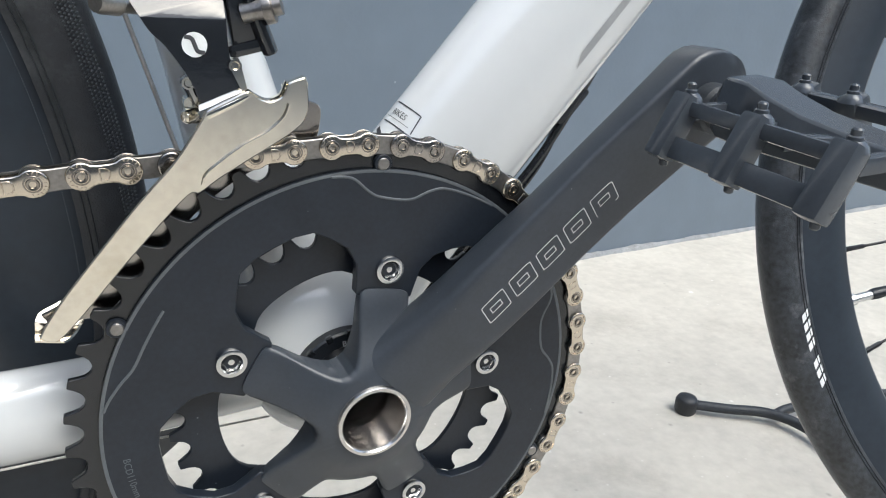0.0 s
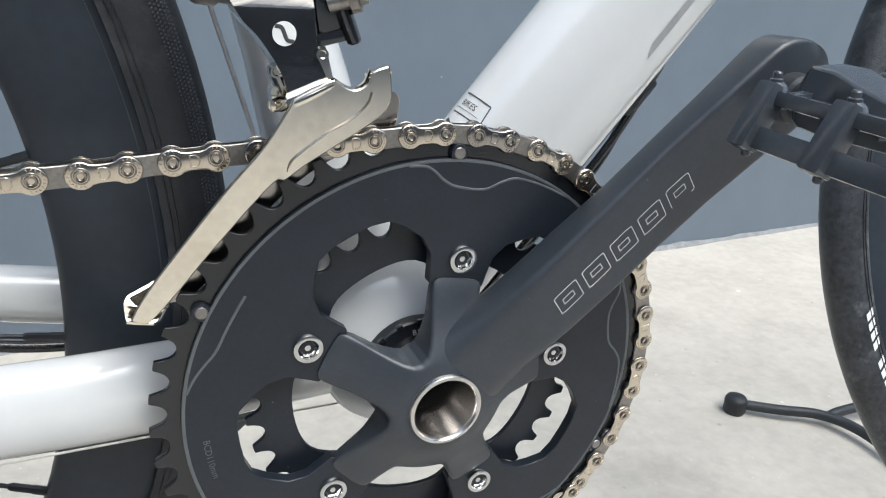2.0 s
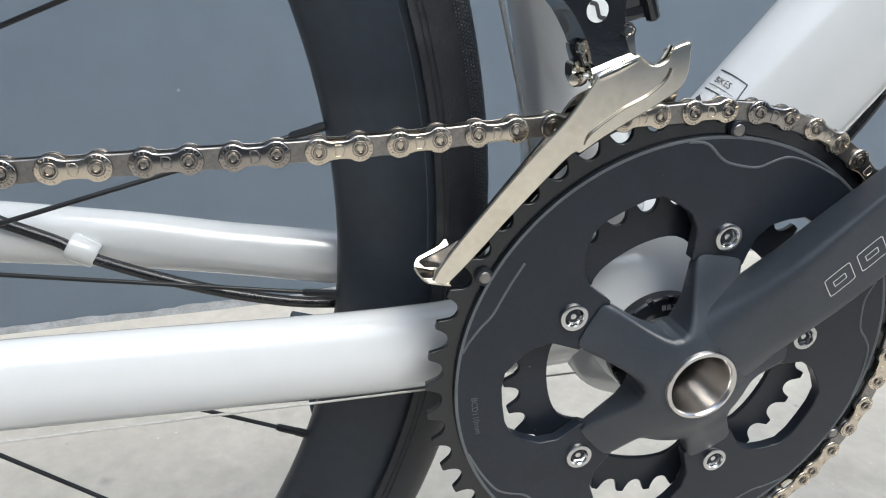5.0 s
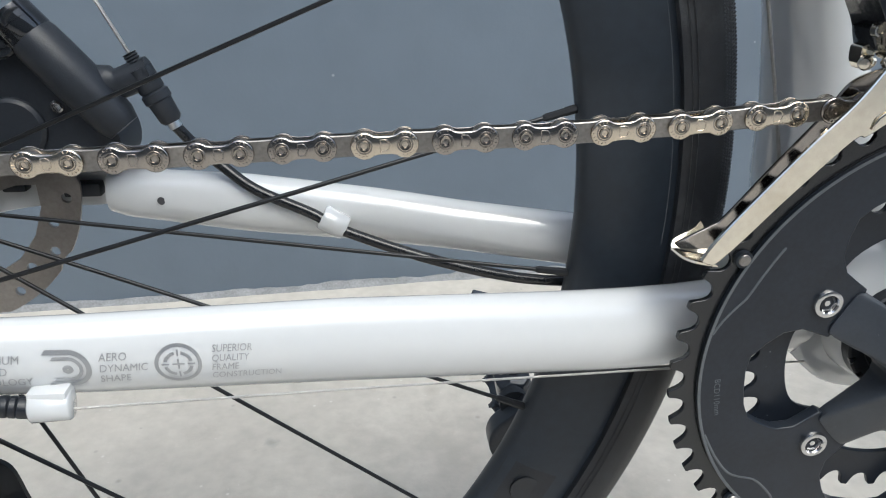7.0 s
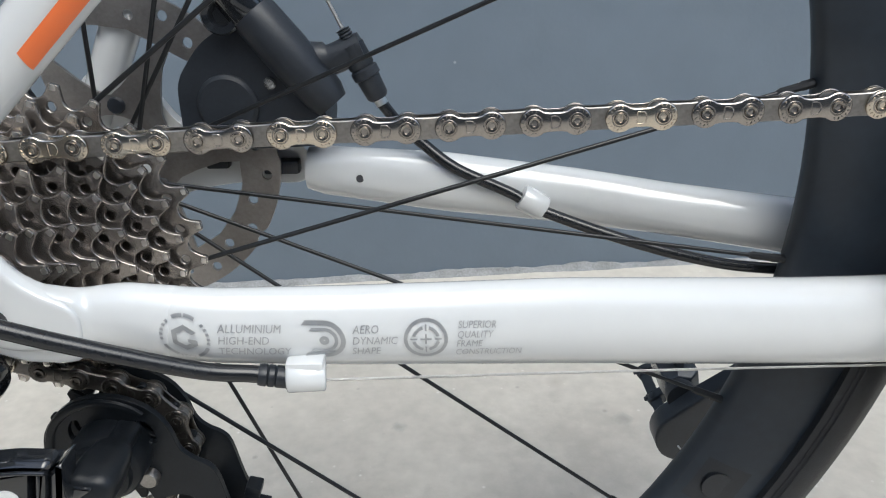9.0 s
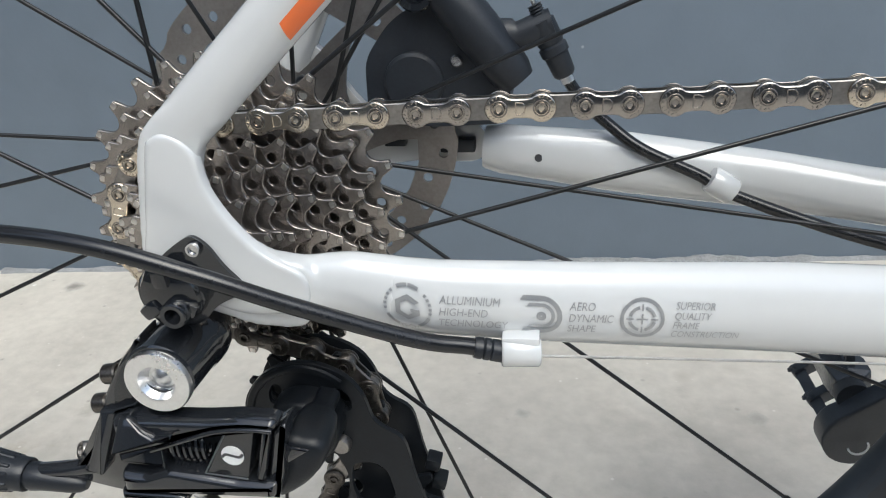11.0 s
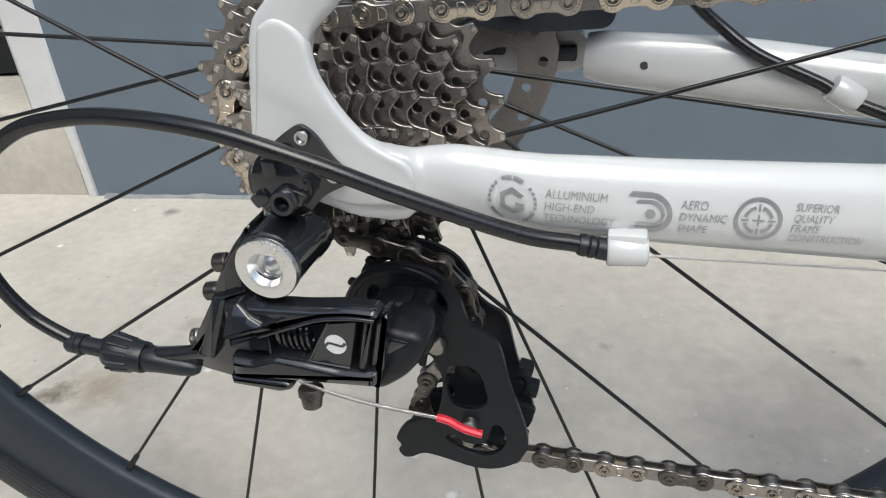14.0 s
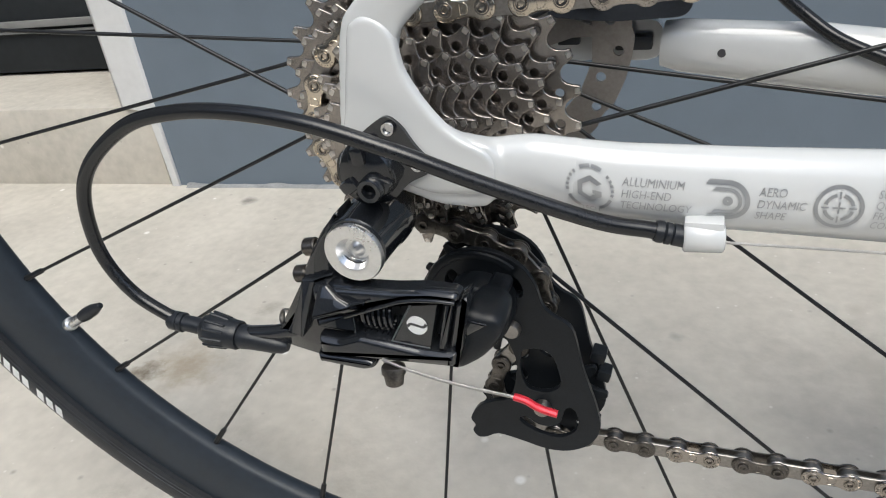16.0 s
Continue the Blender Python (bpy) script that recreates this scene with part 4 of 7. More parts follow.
# ---- bicycle: chainrings ----
def tooth_outline(teeth, phase, root, tip, cx=0.0, cz=0.28, lean=0.0):
    """Outline of a sprocket whose rollers sit at phase + k * 360 / teeth degrees."""
    out = []
    for k in range(teeth):
        a0 = phase + 360.0 * k / teeth
        p = 360.0 / teeth
        for f, r in ((-0.30, root + 0.42 * (tip - root)), (-0.16, root + 0.08 * (tip - root)), (0.0, root), (0.16, root + 0.08 * (tip - root)), (0.30, root + 0.42 * (tip - root)), (0.41 + lean, tip - 0.0004), (0.50 + lean, tip), (0.59 + lean, tip - 0.0004)):
            a = radians(a0 + f * p)
            out.append((cx + r * math.cos(a), cz + r * math.sin(a)))
    return out


def cog_outline(n, phase, R, cx, cz):
    """Square-tipped teeth between round roller seats."""
    out, p = [], 360.0 / n
    for k in range(n):
        for f, r in ((-0.31, -0.0002), (-0.24, -0.0020), (-0.13, -0.0032), (0.0, -0.0036), (0.13, -0.0032), (0.24, -0.0020), (0.31, -0.0002), (0.385, 0.0022), (0.40, 0.0026), (0.62, 0.0026), (0.64, 0.0022)):
            a = radians(phase + p * (k + f))
            out.append((cx + (R + r) * math.cos(a), cz + (R + r) * math.sin(a)))
    return out


def ring_inner():
    """Inner edge of the large ring, with five tabs that carry the bolts."""
    out = []
    half = [(0.0741, 36), (0.0742, 30), (0.0733, 25), (0.0690, 20.5), (0.0640, 15.8), (0.0575, 13.0), (0.0500, 13.6), (0.0460, 14.2), (0.0446, 11.5), (0.0444, 6), (0.0444, 0)]
    for b in sorted(BOLT_ANGLES):
        for r, d in [(r, -d) for r, d in half] + [(r, d) for r, d in reversed(half[1:-1])]:
            a = radians(b + d)
            out.append((r * math.cos(a), 0.28 + r * math.sin(a)))
    return out


def inner_ring_hole():
    out = []
    for b in sorted(BOLT_ANGLES):
        for d in range(-36, 36, 4):
            r = 0.0528 - (0.009 * math.exp(-(d / 11.0) ** 2))
            a = radians(b + d)
            out.append((r * math.cos(a), 0.28 + r * math.sin(a)))
    return out


def chainrings(phase):
    bm = bmesh.new()
    plate(bm, [circle(0, 0.28, 0.0925, 150), ring_inner()], -0.0022, 0.0028)
    big = part("chainring", bm, RING, bike, "satin black fifty-tooth outer chainring", bevel=0.0005)
    bm = bmesh.new()
    plate(bm, [cog_outline(50, phase, 0.1005, 0.0, 0.28), circle(0, 0.28, 0.0915, 150)], CHAIN_Y - 0.0011, CHAIN_Y + 0.0011)
    part("tooth_ring", bm, TEETH, big, "glossy oiled black teeth", bevel=0.0004)
    # a grey strip paints the glint along the ring's chamfer
    bm = bmesh.new()
    arc = [(0.0920 * math.cos(radians(a)), -0.00225, 0.28 + 0.0920 * math.sin(radians(a))) for a in range(0, 361, 2)]
    sweep(bm, arc, [(0.0006, 0.00012)] * len(arc), seg=6, up=(0, 1, 0), caps=False)
    part("edge_glint", bm, GREYLINE, big, "grey strip painting the glint of the ring's edge")
    # wavy grey strips paint the glint of the scalloped step
    for b in BOLT_ANGLES:
        bm = bmesh.new()
        pts = []
        short = ((-24, 0.0914), (-16.4, 0.0903), (-9.7, 0.0891), (-6, 0.0864), (-1.5, 0.0822), (6, 0.0824), (9.4, 0.0846), (13.4, 0.0899), (18, 0.0914))
        long = ((-7, 0.0846), (-3, 0.0844), (2, 0.0844), (8, 0.0850), (12, 0.0875), (16, 0.0900), (19, 0.0914))
        for d, r in (short if b in BOLT_ANGLES[::2] else long):
            a = radians(b + d)
            pts.append((r * math.cos(a), -0.0023, 0.28 + r * math.sin(a)))
        sp = curve(pts, 5)
        sweep(bm, sp, [(0.0005, 0.0002)] * len(sp), seg=6, up=(0, 1, 0))
        part("edge_glint", bm, GREYLINE, big)
    for a in (85.9, 151.7, 331.5, 223.5, 265.9):
        bm = bmesh.new()
        lathe(bm, [(0.0, 0.0005), (0.0019, 0.0004), (0.0022, 0.0), (0.0022, -0.0018), (0.0, -0.0018)], axis(0.0945 * math.cos(radians(a)), -0.0024, 0.28 + 0.0945 * math.sin(radians(a))), 18)
        part("shift_rivet", bm, STEEL, big, "dull silver rivet")
        bm = bmesh.new()
        lathe(bm, [(0.0, 0.0), (0.0031, 0.0), (0.0033, -0.0004), (0.0033, -0.0018), (0.0, -0.0018)], axis(0.0945 * math.cos(radians(a)), -0.0023, 0.28 + 0.0945 * math.sin(radians(a))), 18)
        part("rivet_seat", bm, RING, big)

    def print_place(u, v, h):
        a = radians(183) + u / 0.0862
        r = 0.0862 - v
        return (r * math.cos(a), -0.00225 - h, 0.28 + r * math.sin(a))
    lettering("print", "BCD110mm", 0.0034, print_place, GREYLINE, big, "faint grey print")
    bm = bmesh.new()
    plate(bm, [cog_outline(34, 0.0, pitch_radius(34) - 0.0009, 0.0, 0.28), inner_ring_hole()], 0.0072, 0.0094)
    small = part("chainring", bm, RING, bike, "satin black inner chainring", bevel=0.0004)
    bm = bmesh.new()
    for b in BOLT_ANGLES:
        a = radians(b)
        lathe(bm, [(0.0, 0.0), (0.0078, 0.0), (0.0078, 0.012), (0.0, 0.012)], axis(0.055 * math.cos(a), -0.001, 0.28 + 0.055 * math.sin(a), (0, 1, 0)), 20)
    part("spacer", bm, RING, small)


# ---- bicycle: chain ----
HUB_X, HUB_Z = -0.4105, 0.3225
COGS = [(28, 0.0164), (25, 0.01245), (23, 0.0085), (21, 0.0046), (19, CHAIN_Y), (17, -0.0032), (15, -0.0071), (13, -0.0111), (12, -0.0150), (11, -0.0190)]
PITCH = 0.0127


def pitch_radius(teeth):
    return PITCH / (2 * math.sin(math.pi / teeth))


UP_PULLEY, LOW_PULLEY = (-0.3878, 0.2500), (-0.3650, 0.2040)


def chain_path():
    """Closed line of the chain: ring top, upper run, sprocket, both pulleys, lower run, ring."""
    R, r19, rp = pitch_radius(50), pitch_radius(19), pitch_radius(11)
    stops = [((0.0, 0.28), R), ((HUB_X, HUB_Z), r19), (UP_PULLEY, -pitch_radius(12)), (LOW_PULLEY, rp), ((0.0, 0.28), R)]
    segs = []
    for (c1, r1), (c2, r2) in zip(stops, stops[1:]):
        D = Vector(c2) - Vector(c1)
        th = math.atan2(D.y, D.x) - math.asin((r2 - r1) / D.length)
        left = Vector((-math.sin(th), math.cos(th)))
        segs.append((Vector(c1) - left * r1, Vector(c2) - left * r2))
    out = []

    def arc(c, r, p, q):
        a0, a1 = math.atan2(p.y - c[1], p.x - c[0]), math.atan2(q.y - c[1], q.x - c[0])
        sgn = 1 if r > 0 else -1
        while (a1 - a0) * sgn < 0:
            a1 += sgn * 2 * math.pi
        n = max(2, int(abs(r * (a1 - a0)) / 0.0006))
        return [(c[0] + abs(r) * math.cos(a0 + (a1 - a0) * i / n), c[1] + abs(r) * math.sin(a0 + (a1 - a0) * i / n)) for i in range(n)]
    for k, (p, q) in enumerate(segs):
        n = max(2, int((q - p).length / 0.0006))
        sag = 0.0015 if k == 3 else 0.0
        out += [((p + (q - p) * (i / n)).x, (p + (q - p) * (i / n)).y - sag * math.sin(math.pi * i / n)) for i in range(n)]
        c, r = stops[k + 1]
        nxt = segs[(k + 1) % 4][0]
        out += arc(c, r, q, nxt)
    # the front derailleur presses the upper run down a little
    at, drop = [-0.40, -0.315, -0.28, -0.24, -0.21, -0.164, -0.138, -0.112, -0.09, -0.07, -0.01], [0.0, 0.0004, 0.0012, 0.0016, 0.0019, 0.0026, 0.0027, 0.0025, 0.0015, 0.0009, 0.0]
    return [(x, z - (float(np.interp(x, at, drop)) if z > 0.35 and -0.40 < x < -0.01 else 0.0)) for x, z in out]


def chain_pins():
    path = [Vector(p) for p in chain_path()]
    n = len(path)
    start = min((i for i in range(n // 3)), key=lambda i: abs(path[i].x + 0.0877))

    def step(direction, count):
        pts, i, last = [], start, path[start]
        while len(pts) < count:
            i += direction
            if (path[i % n] - last).length >= PITCH:
                a, b = path[(i - direction) % n], path[i % n]
                f = (PITCH - (a - last).length) / max(1e-9, (b - last).length - (a - last).length)
                last = a + (b - a) * max(0.0, min(1.0, f))
                pts.append(last)
        return pts
    total = sum((path[i] - path[(i + 1) % n]).length for i in range(n))
    back = step(-1, 25)
    ahead = step(1, int(total / PITCH) - 25)
    return back[::-1] + [path[start]] + ahead, len(back)


def outer_link_mesh():
    bm = bmesh.new()
    r, w = 0.00435, 0.00295
    shape = [(r * math.cos(radians(a)), r * math.sin(radians(a))) for a in range(48, 313, 12)]
    other = [(PITCH - x, -z) for x, z in shape]
    # joined at the waist
    loop = shape + [(PITCH * 0.36, -w), (PITCH * 0.64, -w)] + other + [(PITCH * 0.64, w), (PITCH * 0.36, w)]
    for g in (-1, 1):
        dome(bm, loop, [(0.0004, g * 0.0022), (0.0, g * 0.0024), (0.0, g * 0.0029), (0.00025, g * 0.00325), (0.0007, g * 0.0034)])
    plates = len(bm.faces)
    for x in (0.0, PITCH):
        m = axis(x, 0, 0)
        lathe(bm, [(0.0, 0.0032), (0.0009, 0.0033), (0.0011, 0.0040), (0.0017, 0.0041), (0.0019, 0.0036), (0.0019, 0.0030)], m, 16)
        lathe(bm, [(0.0021, 0.00335), (0.00225, 0.0035), (0.0025, 0.0035), (0.00265, 0.00335)], m, 20)
        lathe(bm, [(0.0, -0.0040), (0.0017, -0.0040), (0.0019, -0.0034)], m, 12)
    bm.faces.ensure_lookup_table()
    for f in bm.faces[plates:]:
        f.material_index = 1
    for k in range(11):
        for x, s in ((0.0, 1), (PITCH, -1)):
            a = radians(180 if s > 0 else 0) + radians((k - 5) * 20)
            box(bm, (x + 0.00345 * math.cos(a), -0.00345, 0.00345 * math.sin(a)), (0.0007, 0.0004, 0.00028), rot=(0, -math.degrees(a) + (35 if k % 2 else -25), 0))
    # stamped letter shape
    pts = [(PITCH / 2 - 0.0013, -0.00345, -0.0018), (PITCH / 2 - 0.0013, -0.00345, 0.0018)] + [(PITCH / 2 + 0.0002 + 0.0013 * math.cos(radians(a)), -0.00345, 0.0018 * math.sin(radians(a))) for a in (90, 60, 30, 0, -30, -60, -90)] + [(PITCH / 2 - 0.0013, -0.00345, -0.0018)]
    for a, b in zip(pts, pts[1:]):
        sweep(bm, [a, b], [(0.00018, 0.00012)] * 2, seg=6, up=(0, 1, 0))
    return to_mesh("outer_link", bm, 40)


def inner_link_mesh():
    bm = bmesh.new()
    r, w = 0.0041, 0.0034
    shape = [(r * math.cos(radians(a)), r * math.sin(radians(a))) for a in range(60, 301, 15)]
    other = [(PITCH - x, -z) for x, z in shape]
    loop = shape + [(PITCH * 0.34, -w), (PITCH * 0.66, -w)] + other + [(PITCH * 0.66, w), (PITCH * 0.34, w)]
    for g in (-1, 1):
        dome(bm, loop, [(0.0, g * 0.0012), (0.0, g * 0.0019), (0.0003, g * 0.0022)])
    return to_mesh("inner_link", bm, 40)


def chain():
    pins, origin = chain_pins()
    bm = bmesh.new()
    for p in pins:
        lathe(bm, [(0.0, -0.0013), (0.0038, -0.0013), (0.0038, 0.0013), (0.0, 0.0013)], axis(p.x, CHAIN_Y, p.y), 12)
    body = part("chain", bm, STEEL, bike, "steel bicycle chain with nickel outer plates")
    outer, inner = outer_link_mesh(), inner_link_mesh()
    outer_low, outer_grey = outer.copy(), outer.copy()
    outer_grey.materials.append(NICKELG)
    outer_grey.materials.append(PINHEAD)
    rng = random.Random(4)
    outer.materials.append(NICKEL)
    outer.materials.append(PINHEAD)
    inner.materials.append(STEEL)
    outer_low.materials.append(OILED)
    outer_low.materials.append(OILED)
    for i, (a, b) in enumerate(zip(pins, pins[1:])):
        if (a.x - b.x) > 0 or (abs(a.x - b.x) < 1e-4 and a.y > b.y):
            a, b = b, a
        ang = math.degrees(math.atan2(b.y - a.y, b.x - a.x))
        is_outer = (i - origin) % 2 == 1
        dirty = -0.43 < a.x < -0.345 and a.y < 0.292
        dirty = dirty or (a.y < 0.3 and a.x < -0.02 and rng.random() < 0.45)
        # greyer plates: darker reflections painted on the upper run, dirt on the lower
        grey = rng.random() < (0.75 if -0.36 < a.x < -0.15 or (a.y < 0.3 and a.x < -0.02) else 0.15)
        me = (outer_low if dirty else outer_grey if grey else outer) if is_outer else inner
        ob = link("outer_link" if is_outer else "inner_link", me, None, body)
        ob.matrix_basis = pose(a.x, CHAIN_Y, a.y, rng.uniform(-3, 3), -ang, rng.uniform(-0.7, 0.7))
    # where a roller sits on the ring
    q = pins[2] - Vector((0.0, 0.28))
    return math.degrees(math.atan2(q.y, q.x))


PHASE = chain()
chainrings(PHASE)


# ---- bicycle: cassette ----
def cassette():
    bm = bmesh.new()
    lathe(bm, [(0.0, -0.0235), (0.0125, -0.0235), (0.0135, -0.0225), (0.0165, -0.0222), (0.0172, -0.0212), (0.0172, 0.018), (0.0, 0.018)], axis(HUB_X, 0, HUB_Z, (0, 1, 0)), 40)
    body = part("cassette", bm, CASSETTE, bike, "ten-speed steel sprocket cassette, brown-grey with oil")
    for k, (n, y) in enumerate(COGS):
        R = pitch_radius(n)
        bm = bmesh.new()
        loops = [cog_outline(n, 11.0 * k, R, HUB_X, HUB_Z)]
        hr = R - 0.0049
        if n > 13:
            m = n
            for j in range(m):
                a = radians(11.0 * k + 360.0 * (j + 0.5) / m)
                loops.append(circle(HUB_X + hr * math.cos(a), HUB_Z + hr * math.sin(a), 0.0017, 10))
        loops.append(circle(HUB_X, HUB_Z, 0.0150 if n > 11 else 0.0125, 40))
        plate(bm, loops, y - 0.0009, y + 0.0009)
        cog = part("cog", bm, CASSETTE, body, bevel=0.0003)
        # each tooth is pressed to one side; paler steel paints its tip's highlight
        bm = bmesh.new()
        for j in range(n):
            a = 11.0 * k + 360.0 * (j + 0.51) / n
            ca, sa = math.cos(radians(a)), math.sin(radians(a))
            box(bm, (HUB_X + (R + 0.0015) * ca, y - 0.0002, HUB_Z + (R + 0.0015) * sa), (0.0021, 0.0018, 0.0023), rot=(0, -a, 12 if j % 2 else -6), bevel=0.0005)
        part("tooth_tip", bm, TOOTH, cog)


cassette()


# ---- bicycle: wheels ----
WHEEL_N = Vector((-0.062, 1.0, 0.022)).normalized()
HUB_C = Vector((HUB_X, 0.021, HUB_Z)) + WHEEL_N * 0.014


def wheel_pose(center, normal):
    """Local x runs ahead, local y up, and local z out of the far side."""
    n = Vector(normal).normalized()
    x = (Vector((1, 0, 0)) - n * n.x).normalized()
    up = x.cross(n)
    return Matrix.Translation(center) @ Matrix((x, up, n)).transposed().to_4x4()


RIM_R = 0.2825


# each rear spoke: shift at the rim and turn at the hub in degrees, and the flange's offset
NEAR_FLANGE, FAR_FLANGE = -0.018, 0.030
REAR_LACING = [(0, -78, NEAR_FLANGE), (0.5, 20, FAR_FLANGE), (1.2, 22, FAR_FLANGE), (1.5, 24, FAR_FLANGE), (1.3, -82, NEAR_FLANGE), (0.7, 18, FAR_FLANGE), (1, 60, NEAR_FLANGE), (1, 6, FAR_FLANGE),
               (0, -50, NEAR_FLANGE), (0, 2, FAR_FLANGE), (0, 64, NEAR_FLANGE), (0, -7, FAR_FLANGE), (-0.7, -66, FAR_FLANGE), (0, -22, FAR_FLANGE), (-0.5, 80, NEAR_FLANGE), (-0.3, -15, FAR_FLANGE),
               (0, -70, NEAR_FLANGE), (0, -15, FAR_FLANGE), (0, 66, NEAR_FLANGE), (-1, -15, FAR_FLANGE), (-0.5, -38, FAR_FLANGE), (1.5, -4, FAR_FLANGE), (2, 84, NEAR_FLANGE), (0, 14, FAR_FLANGE)]


def wheel(m, name, label, first, drive=-0.018, other=0.030, bead=0.3185, tr=0.342, wide=0.0):
    bm = bmesh.new()
    prof = [(RIM_R, 0.0), (RIM_R + 0.0006, 0.0035), (RIM_R + 0.003, 0.0062), (RIM_R + 0.016, 0.0098), (RIM_R + 0.030, 0.0108), (bead, 0.0108), (bead, -0.0108), (RIM_R + 0.030, -0.0108), (RIM_R + 0.016, -0.0098), (RIM_R + 0.003, -0.0062), (RIM_R + 0.0006, -0.0035)]
    lathe(bm, prof, m, 160, closed=True)
    rim = part(name, bm, RIM, bike, label, angle=50)
    bm = bmesh.new()
    half = [(r, h + wide) for r, h in ((bead - 0.0012, 0.0116), (bead + 0.0008, 0.0126), (bead + 0.006, 0.0142), (bead + 0.012, 0.0142), (bead + 0.0175, 0.0118))]
    crown = [(tr - 0.0032, 0.0092 + 0.8 * wide), (tr - 0.0010, 0.0055 + 0.5 * wide), (tr, 0.0)]
    lathe(bm, [half[0]] + half[1:] + crown + [(r, -h) for r, h in reversed(crown[:-1])] + [(r, -h) for r, h in reversed(half)] + [(bead - 0.0012, 0.0)], m, 200, closed=True)
    tyre = part("tyre", bm, TYRE if name == "rear_wheel" else DUSTY, rim, "black road tyre with finely ribbed tread" if name == "rear_wheel" else "scuffed black road tyre with pale dust", angle=60)
    # fine shoulder ribs
    bm = bmesh.new()
    for r, h in ((bead + 0.0015, -0.0133 - wide), (bead + 0.0035, -0.0140 - wide)):
        lathe(bm, [(r - 0.0003, h + 0.0002), (r, h - 0.0002), (r + 0.0003, h + 0.0002)], m, 200)
    part("bead_line", bm, TYRE, tyre)
    # row of fine pale dots along the rim's edge
    if name == "rear_wheel":
        bm = bmesh.new()
        for i in range(420):
            a = radians(-2 + 0.16 * i)
            lathe(bm, [(0.0, 0.00018), (0.00022, 0.0)], m @ Matrix.Translation(((bead - 0.0040) * math.cos(a), (bead - 0.0040) * math.sin(a), -0.0108)) @ pose(0, 0, 0, 180, 0, 0), 5)
        dots = part("dotted_line", bm, GREYLINE, rim, "row of fine pale dots")
        dots["kind"] = "stuff"
    # diamond-cut shoulder tread
    bm = bmesh.new()
    n = 1500 if name == "rear_wheel" else 0
    for i in range(n):
        for r, h, tilt in [(tr - 0.0095 + 0.0012 * q, -0.0135 - wide + 0.0002 * q + 0.00007 * q * q, 35 if q % 2 else -35) for q in range(5)]:
            a = 2 * math.pi * (i + (0.5 if tilt < 0 else 0)) / n
            if 0.35 < (a / math.pi) < 1.96:
                continue
            c, s = math.cos(a), math.sin(a)
            rad, tan = Vector((c, s, 0)), Vector((-s, c, 0))
            ct, st = math.cos(radians(tilt)), math.sin(radians(tilt))
            u, v = rad * ct + tan * st, tan * ct - rad * st
            p = rad * r + Vector((0, 0, h))
            q = [m @ (p + rad * (0.00062 * dv) + tan * (0.0006 * du) + Vector((0, 0, -0.00030 * k + 0.3 * 0.0006 * dv))) for k, du, dv in ((0, 0, -1), (0, 1, 0), (0, 0, 1), (0, -1, 0), (1, 0, 0))]
            vs = [bm.verts.new(x) for x in q]
            for j in range(4):
                bm.faces.new((vs[j], vs[(j + 1) % 4], vs[4]))
    tread = part("tread", bm, TREAD, tyre)
    tread["kind"] = "stuff"
    # spokes and nipples
    for k in range(24):
        base = first - 15.0 * k
        if name == "rear_wheel":
            base -= 2.3 * (1 - math.cos(radians(base - first))) / 2
        sign, side = ((-1, drive), (1, other), (1, drive), (-1, other))[k % 4]
        turn = sign * 66
        if name == "rear_wheel":
            shift, turn, side = REAR_LACING[k]
            base += shift
        a, hub = radians(base), radians(base + turn)
        p0 = m @ Vector((RIM_R * math.cos(a), RIM_R * math.sin(a), 0.0))
        p1 = m @ Vector((0.0225 * math.cos(hub), 0.0225 * math.sin(hub), side))
        d = (p1 - p0).normalized()
        bm = bmesh.new()
        wire(bm, [p0 + d * 0.010, p1], 0.00095, 8)
        sp = part("spoke", bm, SPOKE, rim, angle=60)
        bm = bmesh.new()
        lathe(bm, [(0.0, -0.001), (0.0019, -0.001), (0.0019, 0.0045), (0.0017, 0.005), (0.0017, 0.0125), (0.0012, 0.0138), (0.0, 0.0138)], axis(*p0, d), 8)
        part("nipple", bm, SPOKE, sp)
    # hub
    bm = bmesh.new()
    lathe(bm, [(0.0, drive - 0.006), (0.013, drive - 0.006), (0.014, drive - 0.003), (0.0255, drive - 0.0018), (0.0262, drive), (0.0255, drive + 0.0018), (0.0145, drive + 0.004), (0.0125, 0.0), (0.0145, other - 0.005), (0.0225, other - 0.0018), (0.0235, other), (0.0225, other + 0.0018), (0.015, other + 0.003), (0.015, other + 0.012), (0.0, other + 0.012)], m, 40)
    part("hub", bm, GLOSS, rim, "black wheel hub")
    return rim, tyre


REAR_M = wheel_pose(HUB_C, WHEEL_N)
REAR, REAR_TYRE = wheel(REAR_M, "rear_wheel", "deep black rear wheel rim", 9.0, bead=0.3215, tr=0.3455, wide=0.0024)
FRONT_M = wheel_pose((0.6315, -0.0332, 0.3225), (0.392, 0.920, -0.274))
FRONT, FRONT_TYRE = wheel(FRONT_M, "front_wheel", "deep black front wheel rim, turned aside", 183.0)


